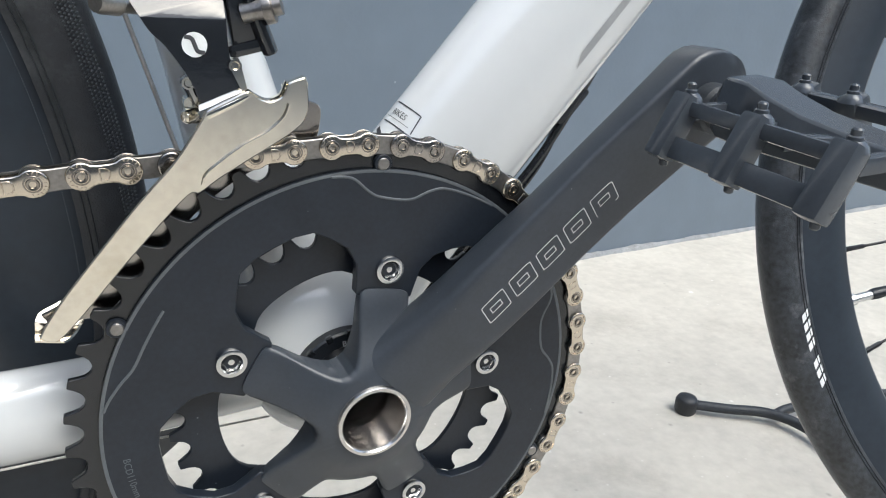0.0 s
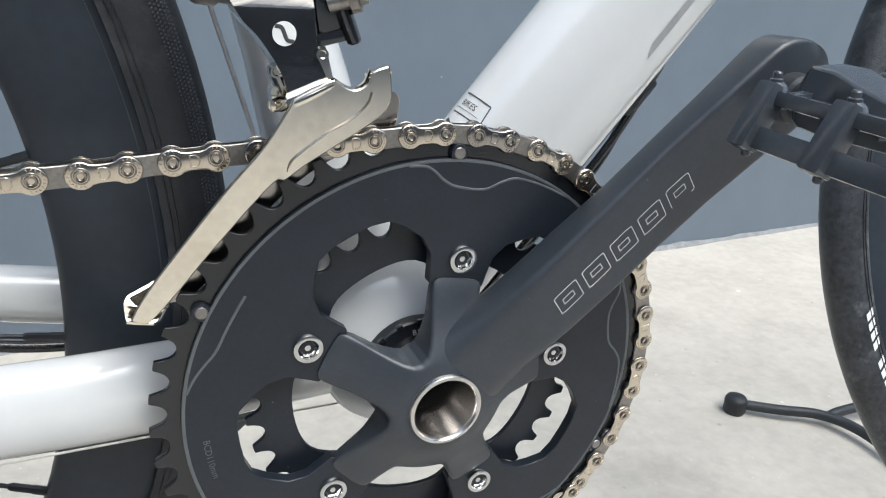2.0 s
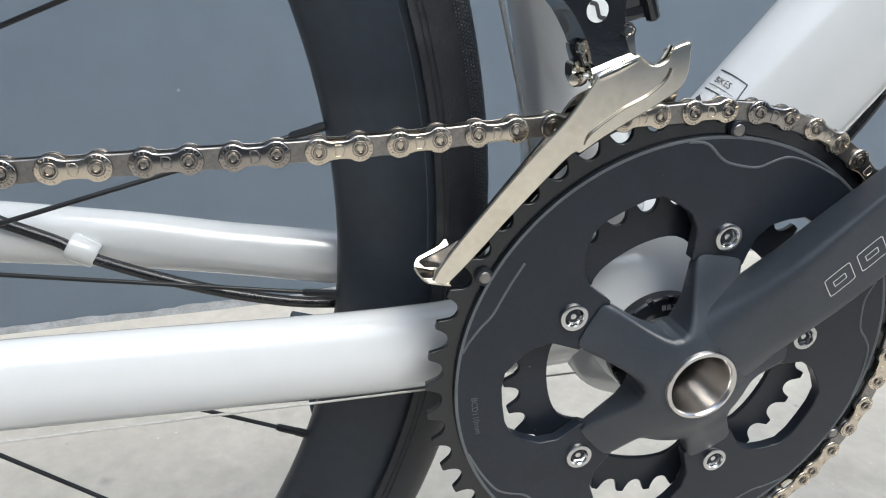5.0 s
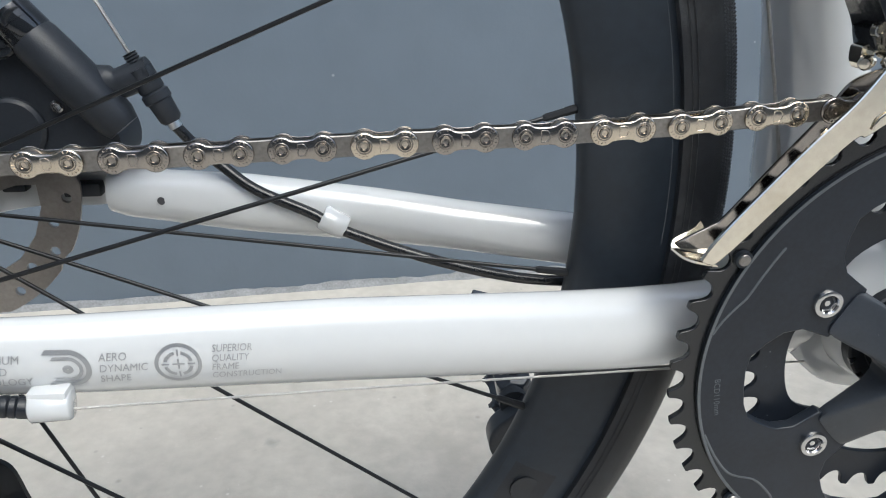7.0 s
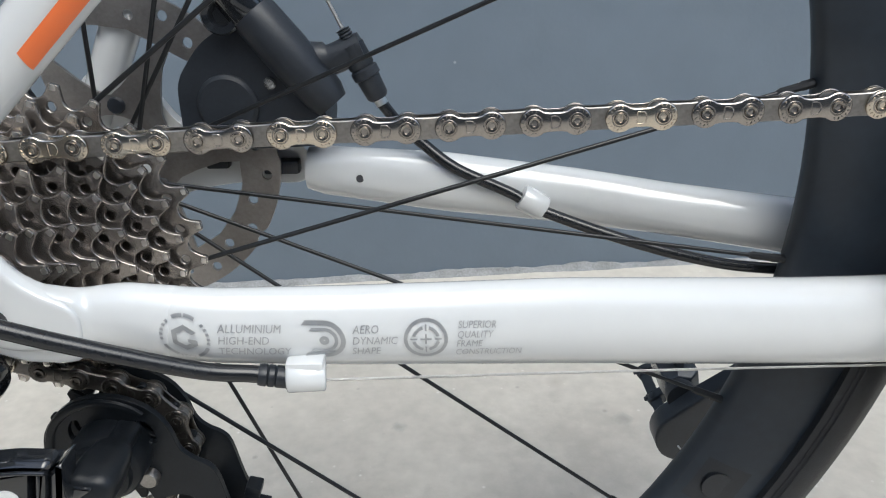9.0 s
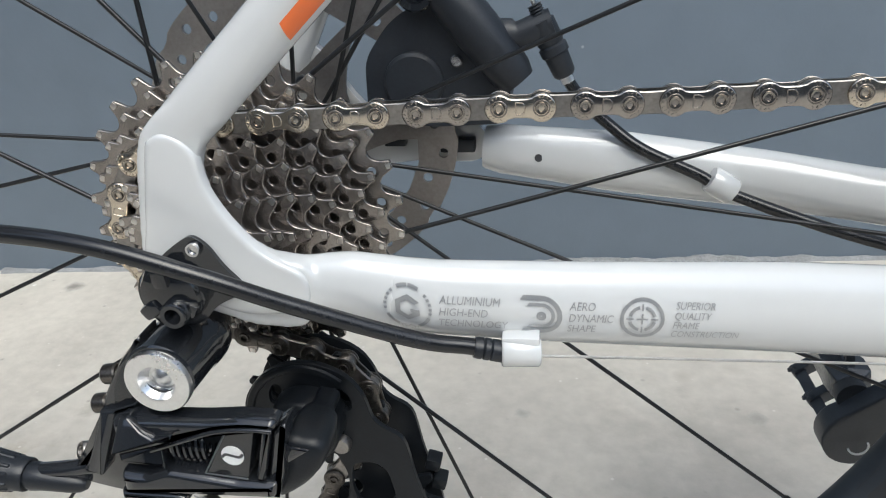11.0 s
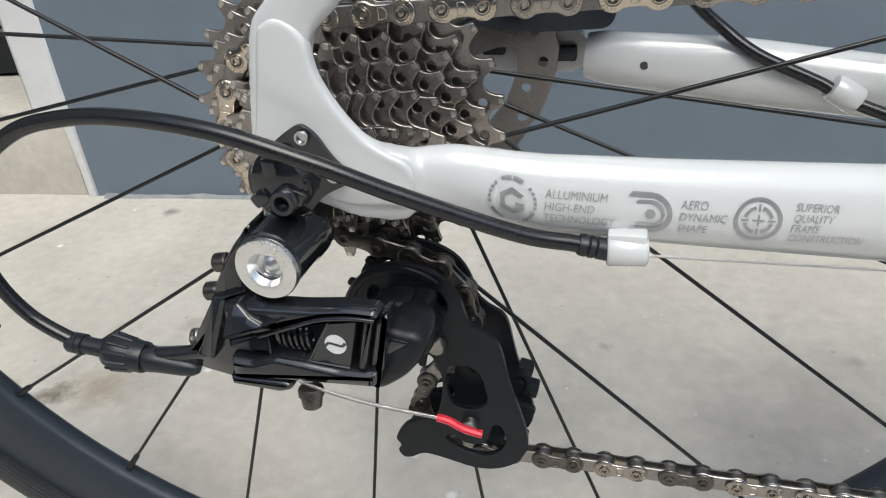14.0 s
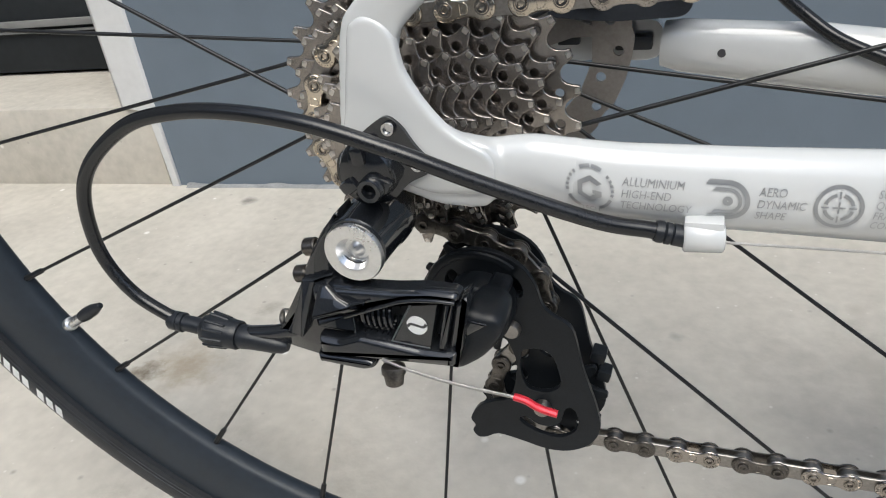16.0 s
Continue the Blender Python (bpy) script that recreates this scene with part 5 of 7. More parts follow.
def valve(m, angle, rim):
    a = radians(angle)
    d = (m.to_3x3() @ Vector((-math.cos(a), -math.sin(a), 0))).normalized()
    p = m @ Vector((RIM_R * math.cos(a), RIM_R * math.sin(a), 0))
    bm = bmesh.new()
    lathe(bm, [(0.0, -0.001), (0.0042, -0.001), (0.0042, 0.0022), (0.0030, 0.0028), (0.0030, 0.016), (0.0, 0.016)], axis(*p, d), 16)
    v = part("valve", bm, SILVER, rim, "bright threaded valve stem")
    bm = bmesh.new()
    lathe(bm, [(0.0, 0.0145), (0.0036, 0.0145), (0.0040, 0.018), (0.0036, 0.026), (0.0018, 0.033), (0.0, 0.034)], axis(*p, d), 14)
    part("valve_cap", bm, SATIN, v, "black plastic valve cap")


valve(REAR_M, -151.0, REAR)
valve(FRONT_M, 190.2, FRONT)


def tyre_print(m, angles, r0, tyre, step, bead=0.3185, wide=0.0):
    """Plain bars in place of the maker's name on the sidewall."""
    for a0 in angles:
        bm = bmesh.new()
        a = radians(a0)
        w = radians(step * 0.36)
        rows = []
        for i in range(5):
            r = r0 + 0.0015 * i
            h = -float(np.interp(r - bead, [0.0, 0.0008, 0.006, 0.012, 0.0175, 0.0203], [0.0120, 0.0126, 0.0142, 0.0142, 0.0118, 0.0092])) - wide - 0.0003
            sh = radians(0.2 * (i - 2))
            rows.append([bm.verts.new(m @ Vector((r * math.cos(a + s * w + sh), r * math.sin(a + s * w + sh), h))) for s in (-1, 1)])
        for r1, r2 in zip(rows, rows[1:]):
            bm.faces.new((r1[0], r1[1], r2[1], r2[0]))
        part("print_bar", bm, WHITEPRINT, tyre, "white sidewall print")


tyre_print(REAR_M, [-144.1 - 1.3 * k for k in (0, 1, 2, 3.6, 4.6, 5.6, 6.6)], 0.3272, REAR_TYRE, 1.3, 0.3215, 0.0024)
tyre_print(FRONT_M, [-161.9 - 1.2 * k for k in (0, 1, 2, 3.9, 4.9, 5.9, 6.9)], 0.3196, FRONT_TYRE, 1.2)


def rim_label(m, angle):
    """A faint square label with a round mark on the deep rim."""
    a0 = radians(angle)
    bm = bmesh.new()
    rows = []
    for i in range(5):
        r = RIM_R + 0.002 + 0.0065 * i
        h = -float(np.interp(r - RIM_R, [0.0006, 0.003, 0.016, 0.030], [0.0035, 0.0062, 0.0098, 0.0108])) - 0.00025
        rows.append([bm.verts.new(m @ Vector((r * math.cos(a0 + s * 0.040), r * math.sin(a0 + s * 0.040), h))) for s in (-1, -0.5, 0, 0.5, 1)])
    for r1, r2 in zip(rows, rows[1:]):
        for k in range(4):
            bm.faces.new((r1[k], r1[k + 1], r2[k + 1], r2[k]))
    part("rim_label", bm, SATIN, REAR, "faint dark square label")
    bm = bmesh.new()
    r = RIM_R + 0.017
    lathe(bm, [(0.0, 0.0001), (0.0070, 0.0001), (0.0071, -0.0004)], m @ Matrix.Translation((r * math.cos(a0), r * math.sin(a0), -0.0103)) @ pose(0, 0, 0, 180, 0, 0), 24)
    part("round_mark", bm, SATIN, REAR)


rim_label(REAR_M, -27.4)


def brake_disc():
    y, cx, cz = 0.0925, HUB_X - 0.0018, 0.3325
    bm = bmesh.new()
    outer = []
    for i in range(120):
        a = radians(3 * i)
        r = 0.0717 - (0.0014 if (i % 12) in (0, 1) else 0.0)
        outer.append((cx + r * math.cos(a), cz + r * math.sin(a)))
    loops = [outer]
    for k in range(30):
        a = radians(12 * k + 3)
        r = 0.0656 if k % 2 else 0.0612
        loops.append(circle(cx + r * math.cos(a), cz + r * math.sin(a), 0.0023, 12))
    # swept windows inside the brake track
    for k in range(6):
        a0 = 60 * k
        lp = []
        for d, r in ((1, 0.0535), (15, 0.0552), (30, 0.0555), (45, 0.0552), (56, 0.0535), (55, 0.045), (48, 0.035), (38, 0.0285), (26, 0.0265), (17, 0.031), (8, 0.041)):
            a = radians(a0 + d)
            lp.append((cx + r * math.cos(a), cz + r * math.sin(a)))
        loops.append(lp)
    loops.append(circle(cx, cz, 0.018, 30))
    plate(bm, loops, y, y + 0.0018)
    disc = part("brake_disc", bm, ROTOR, REAR, "drilled steel brake disc")
    bm = bmesh.new()
    for k in range(6):
        a = radians(60 * k + 20)
        lathe(bm, [(0.0, 0.0025), (0.0032, 0.0022), (0.0038, 0.0012), (0.0038, 0.0)], axis(cx + 0.0225 * math.cos(a), y, cz + 0.0225 * math.sin(a)), 12)
    part("bolt", bm, SATIN, disc)


brake_disc()


def caliper():
    bm = bmesh.new()
    body = rounded([(-0.3775, 0.366), (-0.378, 0.340), (-0.350, 0.337), (-0.3180, 0.338), (-0.3160, 0.352), (-0.328, 0.370), (-0.342, 0.384), (-0.354, 0.388), (-0.366, 0.381)], 0.006)
    plate(bm, [body], 0.083, 0.112)
    cal = part("brake_caliper", bm, CALIPER, bike, "matt black mechanical disc brake caliper", bevel=0.003, angle=50)
    bm = bmesh.new()
    lathe(bm, [(0.0, 0.0035), (0.0112, 0.0030), (0.0126, 0.0015), (0.0128, 0.0)], axis(-0.3572, 0.083, 0.3560), 36)
    part("pad_housing", bm, CALIPER, cal)
    bm = bmesh.new()
    lathe(bm, [(0.0, -0.002), (0.0085, -0.001), (0.0095, 0.003), (0.0098, 0.020), (0.0088, 0.042), (0.0070, 0.047), (0.0, 0.047)], axis(-0.3425, 0.081, 0.3930, (0.62, -0.02, -0.78)), 28)
    part("actuator", bm, CALIPER, cal)
    bm = bmesh.new()
    lathe(bm, [(0.0, -0.012), (0.0090, -0.011), (0.0092, 0.0), (0.0080, 0.002), (0.0, 0.003)], axis(-0.3425, 0.081, 0.3930, (0.62, -0.02, -0.78)), 24)
    lathe(bm, [(0.0, 0.001), (0.0042, 0.001), (0.0046, 0.004), (0.0070, 0.0045), (0.0078, 0.0035), (0.0080, 0.0)], axis(-0.3535, 0.0795, 0.3925), 24)
    part("pivot", bm, GLOSS, cal, "black lever pivot with hex bolt")
    bm = bmesh.new()
    sweep(bm, curve([(-0.322, 0.084, 0.3735), (-0.314, 0.083, 0.3735), (-0.307, 0.083, 0.376), (-0.300, 0.083, 0.3785)], 4), [(0.006, 0.0075)] * 4 + [(0.005, 0.0062)] * 4 + [(0.005, 0.0062)] * 5, seg=14)
    part("cable_arm", bm, CALIPER, cal, angle=60)
    d = Vector((0.42, 0.0, -0.9)).normalized()
    top = Vector((-0.3076, 0.083, 0.3858))
    bm = bmesh.new()
    prof = [(0.0, 0.0)]
    for k in range(5):
        prof += [(0.0030, 0.0003 + 0.0012 * k), (0.0024, 0.0009 + 0.0012 * k)]
    prof += [(0.0030, 0.0065), (0.0052, 0.007), (0.0054, 0.016), (0.0048, 0.017), (0.0058, 0.0178), (0.0058, 0.021), (0.0050, 0.0215), (0.0046, 0.0295), (0.0036, 0.031), (0.0, 0.031)]
    lathe(bm, prof, axis(*top, d), 20)
    part("barrel_adjuster", bm, CALIPER, cal, "black cable barrel adjuster")
    bm = bmesh.new()
    lathe(bm, [(0.0, 0.030), (0.0026, 0.030), (0.0026, 0.0338), (0.0, 0.0338)], axis(*top, d), 14)
    part("ferrule", bm, SILVER, cal, "bright cable ferrule")
    bm = bmesh.new()
    wire(bm, [top, top - d * 0.03, top - d * 0.09], 0.0008, 8)
    part("brake_cable", bm, WIRE, cal, "bare steel brake cable")
    bm = bmesh.new()
    lathe(bm, [(0.0, 0.002), (0.0020, 0.0018), (0.0027, 0.001), (0.0027, -0.001)], axis(-0.3388, 0.0822, 0.3648), 14)
    part("pin", bm, BOLT, cal, "bright pad pin")
    bm = bmesh.new()
    pts = curve([tuple(top + d * 0.033), (-0.2864, 0.0845, 0.3462), (-0.2770, 0.084, 0.3378), (-0.2628, 0.0800, 0.3278), (-0.2392, 0.0765, 0.3174), (-0.2278, 0.0730, 0.3112), (-0.1893, 0.0660, 0.2988), (-0.1497, 0.0640, 0.2888), (-0.10, 0.064, 0.282), (-0.03, 0.060, 0.262)], 8)
    wire(bm, pts, 0.00245, 12)
    part("brake_housing", bm, HOUSING, bike, "black brake cable housing")


caliper()


# ---- bicycle: rear derailleur ----
def hanger():
    out = rounded([(-0.4000, 0.3412), (-0.4055, 0.3378), (-0.4110, 0.3335), (-0.4185, 0.3275), (-0.4200, 0.3215), (-0.4180, 0.3150), (-0.4125, 0.3105), (-0.4015, 0.3125), (-0.3955, 0.3190), (-0.3880, 0.3225), (-0.3872, 0.3262), (-0.3918, 0.3312), (-0.3955, 0.3378)], 0.003)
    bm = bmesh.new()
    plate(bm, [out], -0.0432, -0.0395)
    h = part("derailleur_hanger", bm, GLOSS, bike, "black bolted derailleur hanger", bevel=0.0008)
    for x, z in ((-0.3993, 0.3370), (-0.3913, 0.3256)):
        bm = bmesh.new()
        lathe(bm, [(0.0, 0.0006), (0.0012, 0.0006), (0.0014, 0.0016), (0.0020, 0.0016), (0.0022, 0.0010), (0.0022, 0.0)], axis(x, -0.0432, z), 16)
        part("bolt", bm, BOLT, h, "small bright bolt")
    # axle end with three lobes
    bm = bmesh.new()
    lathe(bm, [(0.0, 0.0055), (0.0045, 0.0055), (0.0085, 0.0042), (0.0098, 0.0020), (0.0100, 0.0)], axis(-0.4078, -0.0432, 0.3235), 30)
    for a in (95, 215, 335):
        c, s = math.cos(radians(a)), math.sin(radians(a))
        box(bm, (-0.4078 + 0.0065 * c, -0.0470, 0.3235 + 0.0065 * s), (0.0060, 0.0060, 0.0046), rot=(0, -a, 0), bevel=0.0014)
    part("axle_cap", bm, GLOSS, h, "black lobed axle cap")
    bm = bmesh.new()
    lathe(bm, [(0.0, 0.0020), (0.0022, 0.0020), (0.0024, 0.0056), (0.0036, 0.0058), (0.0041, 0.0050), (0.0043, 0.0), (0.0, 0.0)], axis(-0.4048, -0.0470, 0.3200), 24)
    part("tension_screw", bm, GLOSS, h, "black hollow screw")


hanger()


def lean(bm, k, z0, front=1.0):
    """Tips the front of a casting backwards, so that its face looks a little up."""
    for v in bm.verts:
        if v.co.y < front:
            v.co.y += k * (v.co.z - z0)


def rear_derailleur():
    # mounting barrel
    bm = bmesh.new()
    lathe(bm, [(0.0, -0.028), (0.0112, -0.028), (0.0116, -0.031), (0.0112, -0.036), (0.0106, -0.0375), (0.0106, -0.0535), (0.0100, -0.0540), (0.0052, -0.0538), (0.0050, -0.0500), (0.0, -0.0500)], axis(-0.4124, 0, 0.3005, (0, 1, 0)), 40)
    # arm that leads from the barrel to the lower knuckle
    dome(bm, rounded([(-0.4186, 0.3120), (-0.4277, 0.3020), (-0.4324, 0.2950), (-0.4372, 0.2870), (-0.4388, 0.2800), (-0.4410, 0.2735), (-0.4432, 0.2680), (-0.4462, 0.2625), (-0.4500, 0.2596), (-0.4560, 0.2580), (-0.4570, 0.2552), (-0.4480, 0.2522), (-0.4380, 0.2500), (-0.4290, 0.2515), (-0.4225, 0.2580), (-0.4200, 0.2800), (-0.4215, 0.2890), (-0.4200, 0.2950)], 0.0024), [(0.0006, -0.0385), (0.0, -0.0395), (0.0, -0.0470), (0.0003, -0.0483), (0.0009, -0.0492), (0.0015, -0.0495)])
    body = part("rear_derailleur", bm, GLOSS, bike, "gloss black rear derailleur", bevel=0.0010, angle=45)
    bm = bmesh.new()
    lathe(bm, [(0.0102, 0.0530), (0.0103, 0.0548), (0.0099, 0.0557), (0.0062, 0.0561), (0.0057, 0.0559), (0.0046, 0.0538), (0.0042, 0.0533), (0.0040, 0.0524), (0.0030, 0.0524), (0.0010, 0.0540), (0.0, 0.0541)], axis(-0.4126, 0, 0.2994), 44)
    part("pivot_bolt", bm, SILVER, body, "turned silver pivot bolt")
    # flat lit face of the arm, which leans back
    bm = bmesh.new()
    dome(bm, rounded([(-0.4245, 0.2882), (-0.4318, 0.2856), (-0.4368, 0.2852), (-0.4384, 0.2800), (-0.4406, 0.2735), (-0.4428, 0.2680), (-0.4448, 0.2648), (-0.4386, 0.2632), (-0.4352, 0.2740), (-0.4312, 0.2846), (-0.4246, 0.2868)], 0.0006, 3), [(0.0, -0.0440), (0.0, -0.0520), (0.0003, -0.0527), (0.0009, -0.0530)])
    lean(bm, 0.22, 0.2800, -0.0500)
    part("arm_face", bm, GLOSS, body, angle=45)
    # hollow between the upper beam and its hinge, open to the sky
    bm = bmesh.new()
    dome(bm, rounded([(-0.4272, 0.2866), (-0.4246, 0.2868), (-0.4205, 0.2830), (-0.4165, 0.2812), (-0.4105, 0.2822), (-0.4180, 0.2790), (-0.4298, 0.2762)], 0.0005, 3), [(0.0, -0.0500), (0.0, -0.0578), (0.0005, -0.0582)])
    lean(bm, 0.45, 0.2830, -0.0540)
    part("web", bm, GLOSS, body, angle=45)
    # dark inner wall of the linkage
    bm = bmesh.new()
    plate(bm, [rounded([(-0.4335, 0.2780), (-0.4290, 0.2790), (-0.4020, 0.2790), (-0.3820, 0.2795), (-0.3835, 0.2570), (-0.4100, 0.2550), (-0.4370, 0.2570)], 0.002)], -0.0455, -0.0400)
    part("inner_link", bm, SATIN, body)
    # beams of the outer link, rounded like castings
    crown = [(0.0, -0.0525), (0.0003, -0.0537), (0.0009, -0.0548), (0.0016, -0.0556), (0.0024, -0.0560)]
    bm = bmesh.new()
    dome(bm, rounded([(-0.4318, 0.2848), (-0.4264, 0.2858), (-0.4152, 0.2860), (-0.4016, 0.2864), (-0.3900, 0.2876), (-0.3802, 0.2872), (-0.3788, 0.2860), (-0.3790, 0.2836), (-0.3880, 0.2840), (-0.3978, 0.2826), (-0.4083, 0.2785), (-0.4175, 0.2742), (-0.4287, 0.2728), (-0.4322, 0.2735)], 0.0022, 4), [(0.0, -0.0490)] + crown)
    part("upper_rail", bm, GLOSS, body, angle=60)
    # lit ridge under the upper beam
    bm = bmesh.new()
    ridge = curve([(-0.4200, -0.0556, 0.2742), (-0.4083, -0.0562, 0.2792), (-0.3978, -0.0563, 0.2832), (-0.3880, -0.0562, 0.2846), (-0.3800, -0.0558, 0.2842)], 6)
    sweep(bm, ridge, [(0.0007, 0.0009)] * len(ridge), seg=8, up=(0, 1, 0))
    part("ridge", bm, GLOSS, body, angle=70)
    bm = bmesh.new()
    dome(bm, rounded([(-0.4340, 0.2555), (-0.4335, 0.2640), (-0.4252, 0.2632), (-0.4170, 0.2664), (-0.4051, 0.2648), (-0.3944, 0.2633), (-0.3818, 0.2634), (-0.3828, 0.2570), (-0.4045, 0.2562), (-0.4160, 0.2558)], 0.0014, 4), [(0.0, -0.0455)] + crown)
    part("lower_rail", bm, GLOSS, body, angle=60)
    bm = bmesh.new()
    dome(bm, rounded([(-0.4357, 0.2562), (-0.4167, 0.2560), (-0.4127, 0.2552), (-0.4132, 0.2519), (-0.4172, 0.2504), (-0.4354, 0.2518)], 0.0016, 4), [(0.0, -0.0440), (0.0, -0.0525), (0.0004, -0.0540), (0.0012, -0.0550), (0.0020, -0.0553)])
    part("cable_lobe", bm, GLOSS, body, angle=60)
    # three-cornered brace, facing slightly up
    bm = bmesh.new()
    dome(bm, rounded([(-0.4345, 0.2692), (-0.4196, 0.2735), (-0.4180, 0.2658), (-0.4332, 0.2662)], 0.0008), [(0.0, -0.0455), (0.0, -0.0515), (0.0005, -0.0524), (0.0012, -0.0527)])
    lean(bm, 0.45, 0.2690, -0.0500)
    part("brace", bm, GLOSS, body, angle=50)
    bm = bmesh.new()
    sweep(bm, [(-0.4345, -0.0527, 0.2695), (-0.4197, -0.0508, 0.2738), (-0.4180, -0.0542, 0.2660)], [(0.0004, 0.0004)] * 3, seg=6)
    part("ridge", bm, GLOSS, body, angle=70)
    # return spring
    bm = bmesh.new()
    pts = [(-0.4165 + 0.0125 * i / 110, -0.0485 + 0.0038 * math.cos(2 * math.pi * i / 18), 0.2715 + 0.0054 * math.sin(2 * math.pi * i / 18)) for i in range(111)]
    wire(bm, pts, 0.0007, 6)
    part("spring", bm, GLOSS, body, "black coil spring")
    # cover plate with a round mark
    bm = bmesh.new()
    dome(bm, rounded([(-0.3968, 0.2800), (-0.3866, 0.2818), (-0.3911, 0.2634), (-0.4050, 0.2646)], 0.0010, 3), [(0.0, -0.0455), (0.0, -0.0530), (0.0004, -0.0535)])
    face = part("cover_plate", bm, GLOSS, body, angle=50)
    bm = bmesh.new()
    sweep(bm, [(-0.3962, -0.0536, 0.2806), (-0.4052, -0.0536, 0.2646), (-0.3915, -0.0536, 0.2633)], [(0.00035, 0.0003)] * 3, seg=6, up=(0, 1, 0))
    part("edge", bm, GREYLINE, face)
    bm = bmesh.new()
    lathe(bm, [(0.0, 0.0538), (0.0036, 0.0538), (0.0036, 0.0530)], axis(-0.3950, 0, 0.2723), 30)
    part("round_mark", bm, WHITEPRINT, face, "white round mark")
    bm = bmesh.new()
    sweep(bm, curve([(-0.3984, -0.0539, 0.2716), (-0.3972, -0.0539, 0.2728), (-0.3950, -0.0539, 0.2724), (-0.3928, -0.0539, 0.2720), (-0.3916, -0.0539, 0.2732)], 5), [(0.0005, 0.0001)] * 21, seg=6, up=(0, 1, 0))
    part("mark_line", bm, DARKPRINT, face)
    # upright bar beside the plate, and the end block
    bm = bmesh.new()
    dome(bm, rounded([(-0.3840, 0.2828), (-0.3810, 0.2830), (-0.3857, 0.2636), (-0.3888, 0.2638)], 0.0008, 3), [(0.0, -0.0480), (0.0, -0.0536), (0.0005, -0.0546), (0.0011, -0.0549)])
    part("link_bar", bm, GLOSS, body, angle=50)
    bm = bmesh.new()
    dome(bm, rounded([(-0.3812, 0.2815), (-0.3768, 0.2850), (-0.3783, 0.2785), (-0.3800, 0.2649), (-0.3833, 0.2552), (-0.3856, 0.2620)], 0.0008, 3), [(0.0, -0.0440), (0.0, -0.0518), (0.0006, -0.0530), (0.0013, -0.0534)])
    part("link_end", bm, GLOSS, body, angle=50)
    # lower knuckle: a faceted shell that rounds off to the boss behind
    bm = bmesh.new()
    front = curve([(-0.3805, 0.2750), (-0.3747, 0.2752), (-0.3698, 0.2742), (-0.3672, 0.2708), (-0.3695, 0.2639), (-0.3757, 0.2563), (-0.3852, 0.2500), (-0.3845, 0.2560), (-0.3824, 0.2640)], 5, True)
    rows = []
    for f, y, dz in ((0.55, -0.0150, 0.0), (0.55, -0.0235, 0.0), (0.82, -0.0290, 0.0), (0.96, -0.0350, 0.0), (1.0, -0.0410, 0.0), (0.98, -0.0450, 0.0), (0.90, -0.0474, 0.0), (0.74, -0.0486, 0.0), (0.45, -0.0492, 0.0)):
        rows.append([bm.verts.new((-0.3770 + (x + 0.3770) * f - 0.0010 * (1 - f), y, 0.2650 + (z - 0.2650) * f + dz)) for x, z in front])
    for r1, r2 in zip(rows, rows[1:]):
        bridge(bm, r1, r2)
    bm.faces.new(rows[0])
    bm.faces.new(rows[-1][::-1])
    knuckle = part("lower_knuckle", bm, CAGEB, body, angle=50)
    bm = bmesh.new()
    dome(bm, rounded([(-0.3800, 0.2735), (-0.3722, 0.2722), (-0.3798, 0.2668)], 0.0006, 3), [(0.0, -0.0470), (0.0, -0.0494), (0.0005, -0.0498)])
    part("facet", bm, GLOSS, knuckle, angle=40)
    # limit screws
    for x, z in ((-0.4342, 0.2946), (-0.4402, 0.2832)):
        bm = bmesh.new()
        lathe(bm, [(0.0, 0.0006), (0.0016, 0.0006), (0.0018, 0.0028), (0.0027, 0.0024), (0.0032, 0.0018), (0.0032, -0.0020), (0.0028, -0.0025), (0.0017, -0.0026), (0.0018, -0.0090), (0.0, -0.0090)], axis(x, -0.0452, z, (-1, -0.05, -0.12)), 18)
        part("limit_screw", bm, OILED, body, "dark steel hex screw")
    # cable clamp
    bm = bmesh.new()
    m = axis(-0.4040, -0.0585, 0.2556, (0.03, -0.25, -1))
    lathe(bm, [(0.0, -0.002), (0.0040, -0.002), (0.0042, -0.0015), (0.0042, 0.0006), (0.0033, 0.0010), (0.0035, 0.0018), (0.0031, 0.0046), (0.0025, 0.0051), (0.0, 0.0051)], m, 24)
    part("clamp_bolt", bm, OILED, body, "dark steel cable clamp bolt")
    bm = bmesh.new()
    end = [(-0.4080, -0.0575, 0.2592), (-0.4020, -0.0590, 0.2586), (-0.3900, -0.0605, 0.2570), (-0.3780, -0.0608, 0.2553), (-0.3599, -0.0600, 0.2526)]
    wire(bm, curve(end, 6), 0.0006, 8)
    part("shift_cable", bm, WIRE, body, "bare stranded shift cable")
    bm = bmesh.new()
    wire(bm, curve([(-0.3618, -0.0600, 0.2529), (-0.3580, -0.0602, 0.2522), (-0.3540, -0.0605, 0.2502), (-0.3500, -0.0605, 0.2490), (-0.3478, -0.0605, 0.2486)], 5), 0.0013, 10)
    part("cable_cap", bm, RED, body, "red crimped cable end cap")
    # slim arm, barrel adjuster with flats, and ferrule
    bm = bmesh.new()
    sweep(bm, curve([(-0.4380, -0.0450, 0.2590), (-0.4470, -0.0470, 0.2592), (-0.4570, -0.0478, 0.2574), (-0.4690, -0.0485, 0.2562)], 5), [(0.0036 - 0.0012 * i / 15, 0.0030) for i in range(16)], seg=10, up=(0, 1, 0))
    part("arm", bm, GLOSS, body, angle=50)
    bm = bmesh.new()
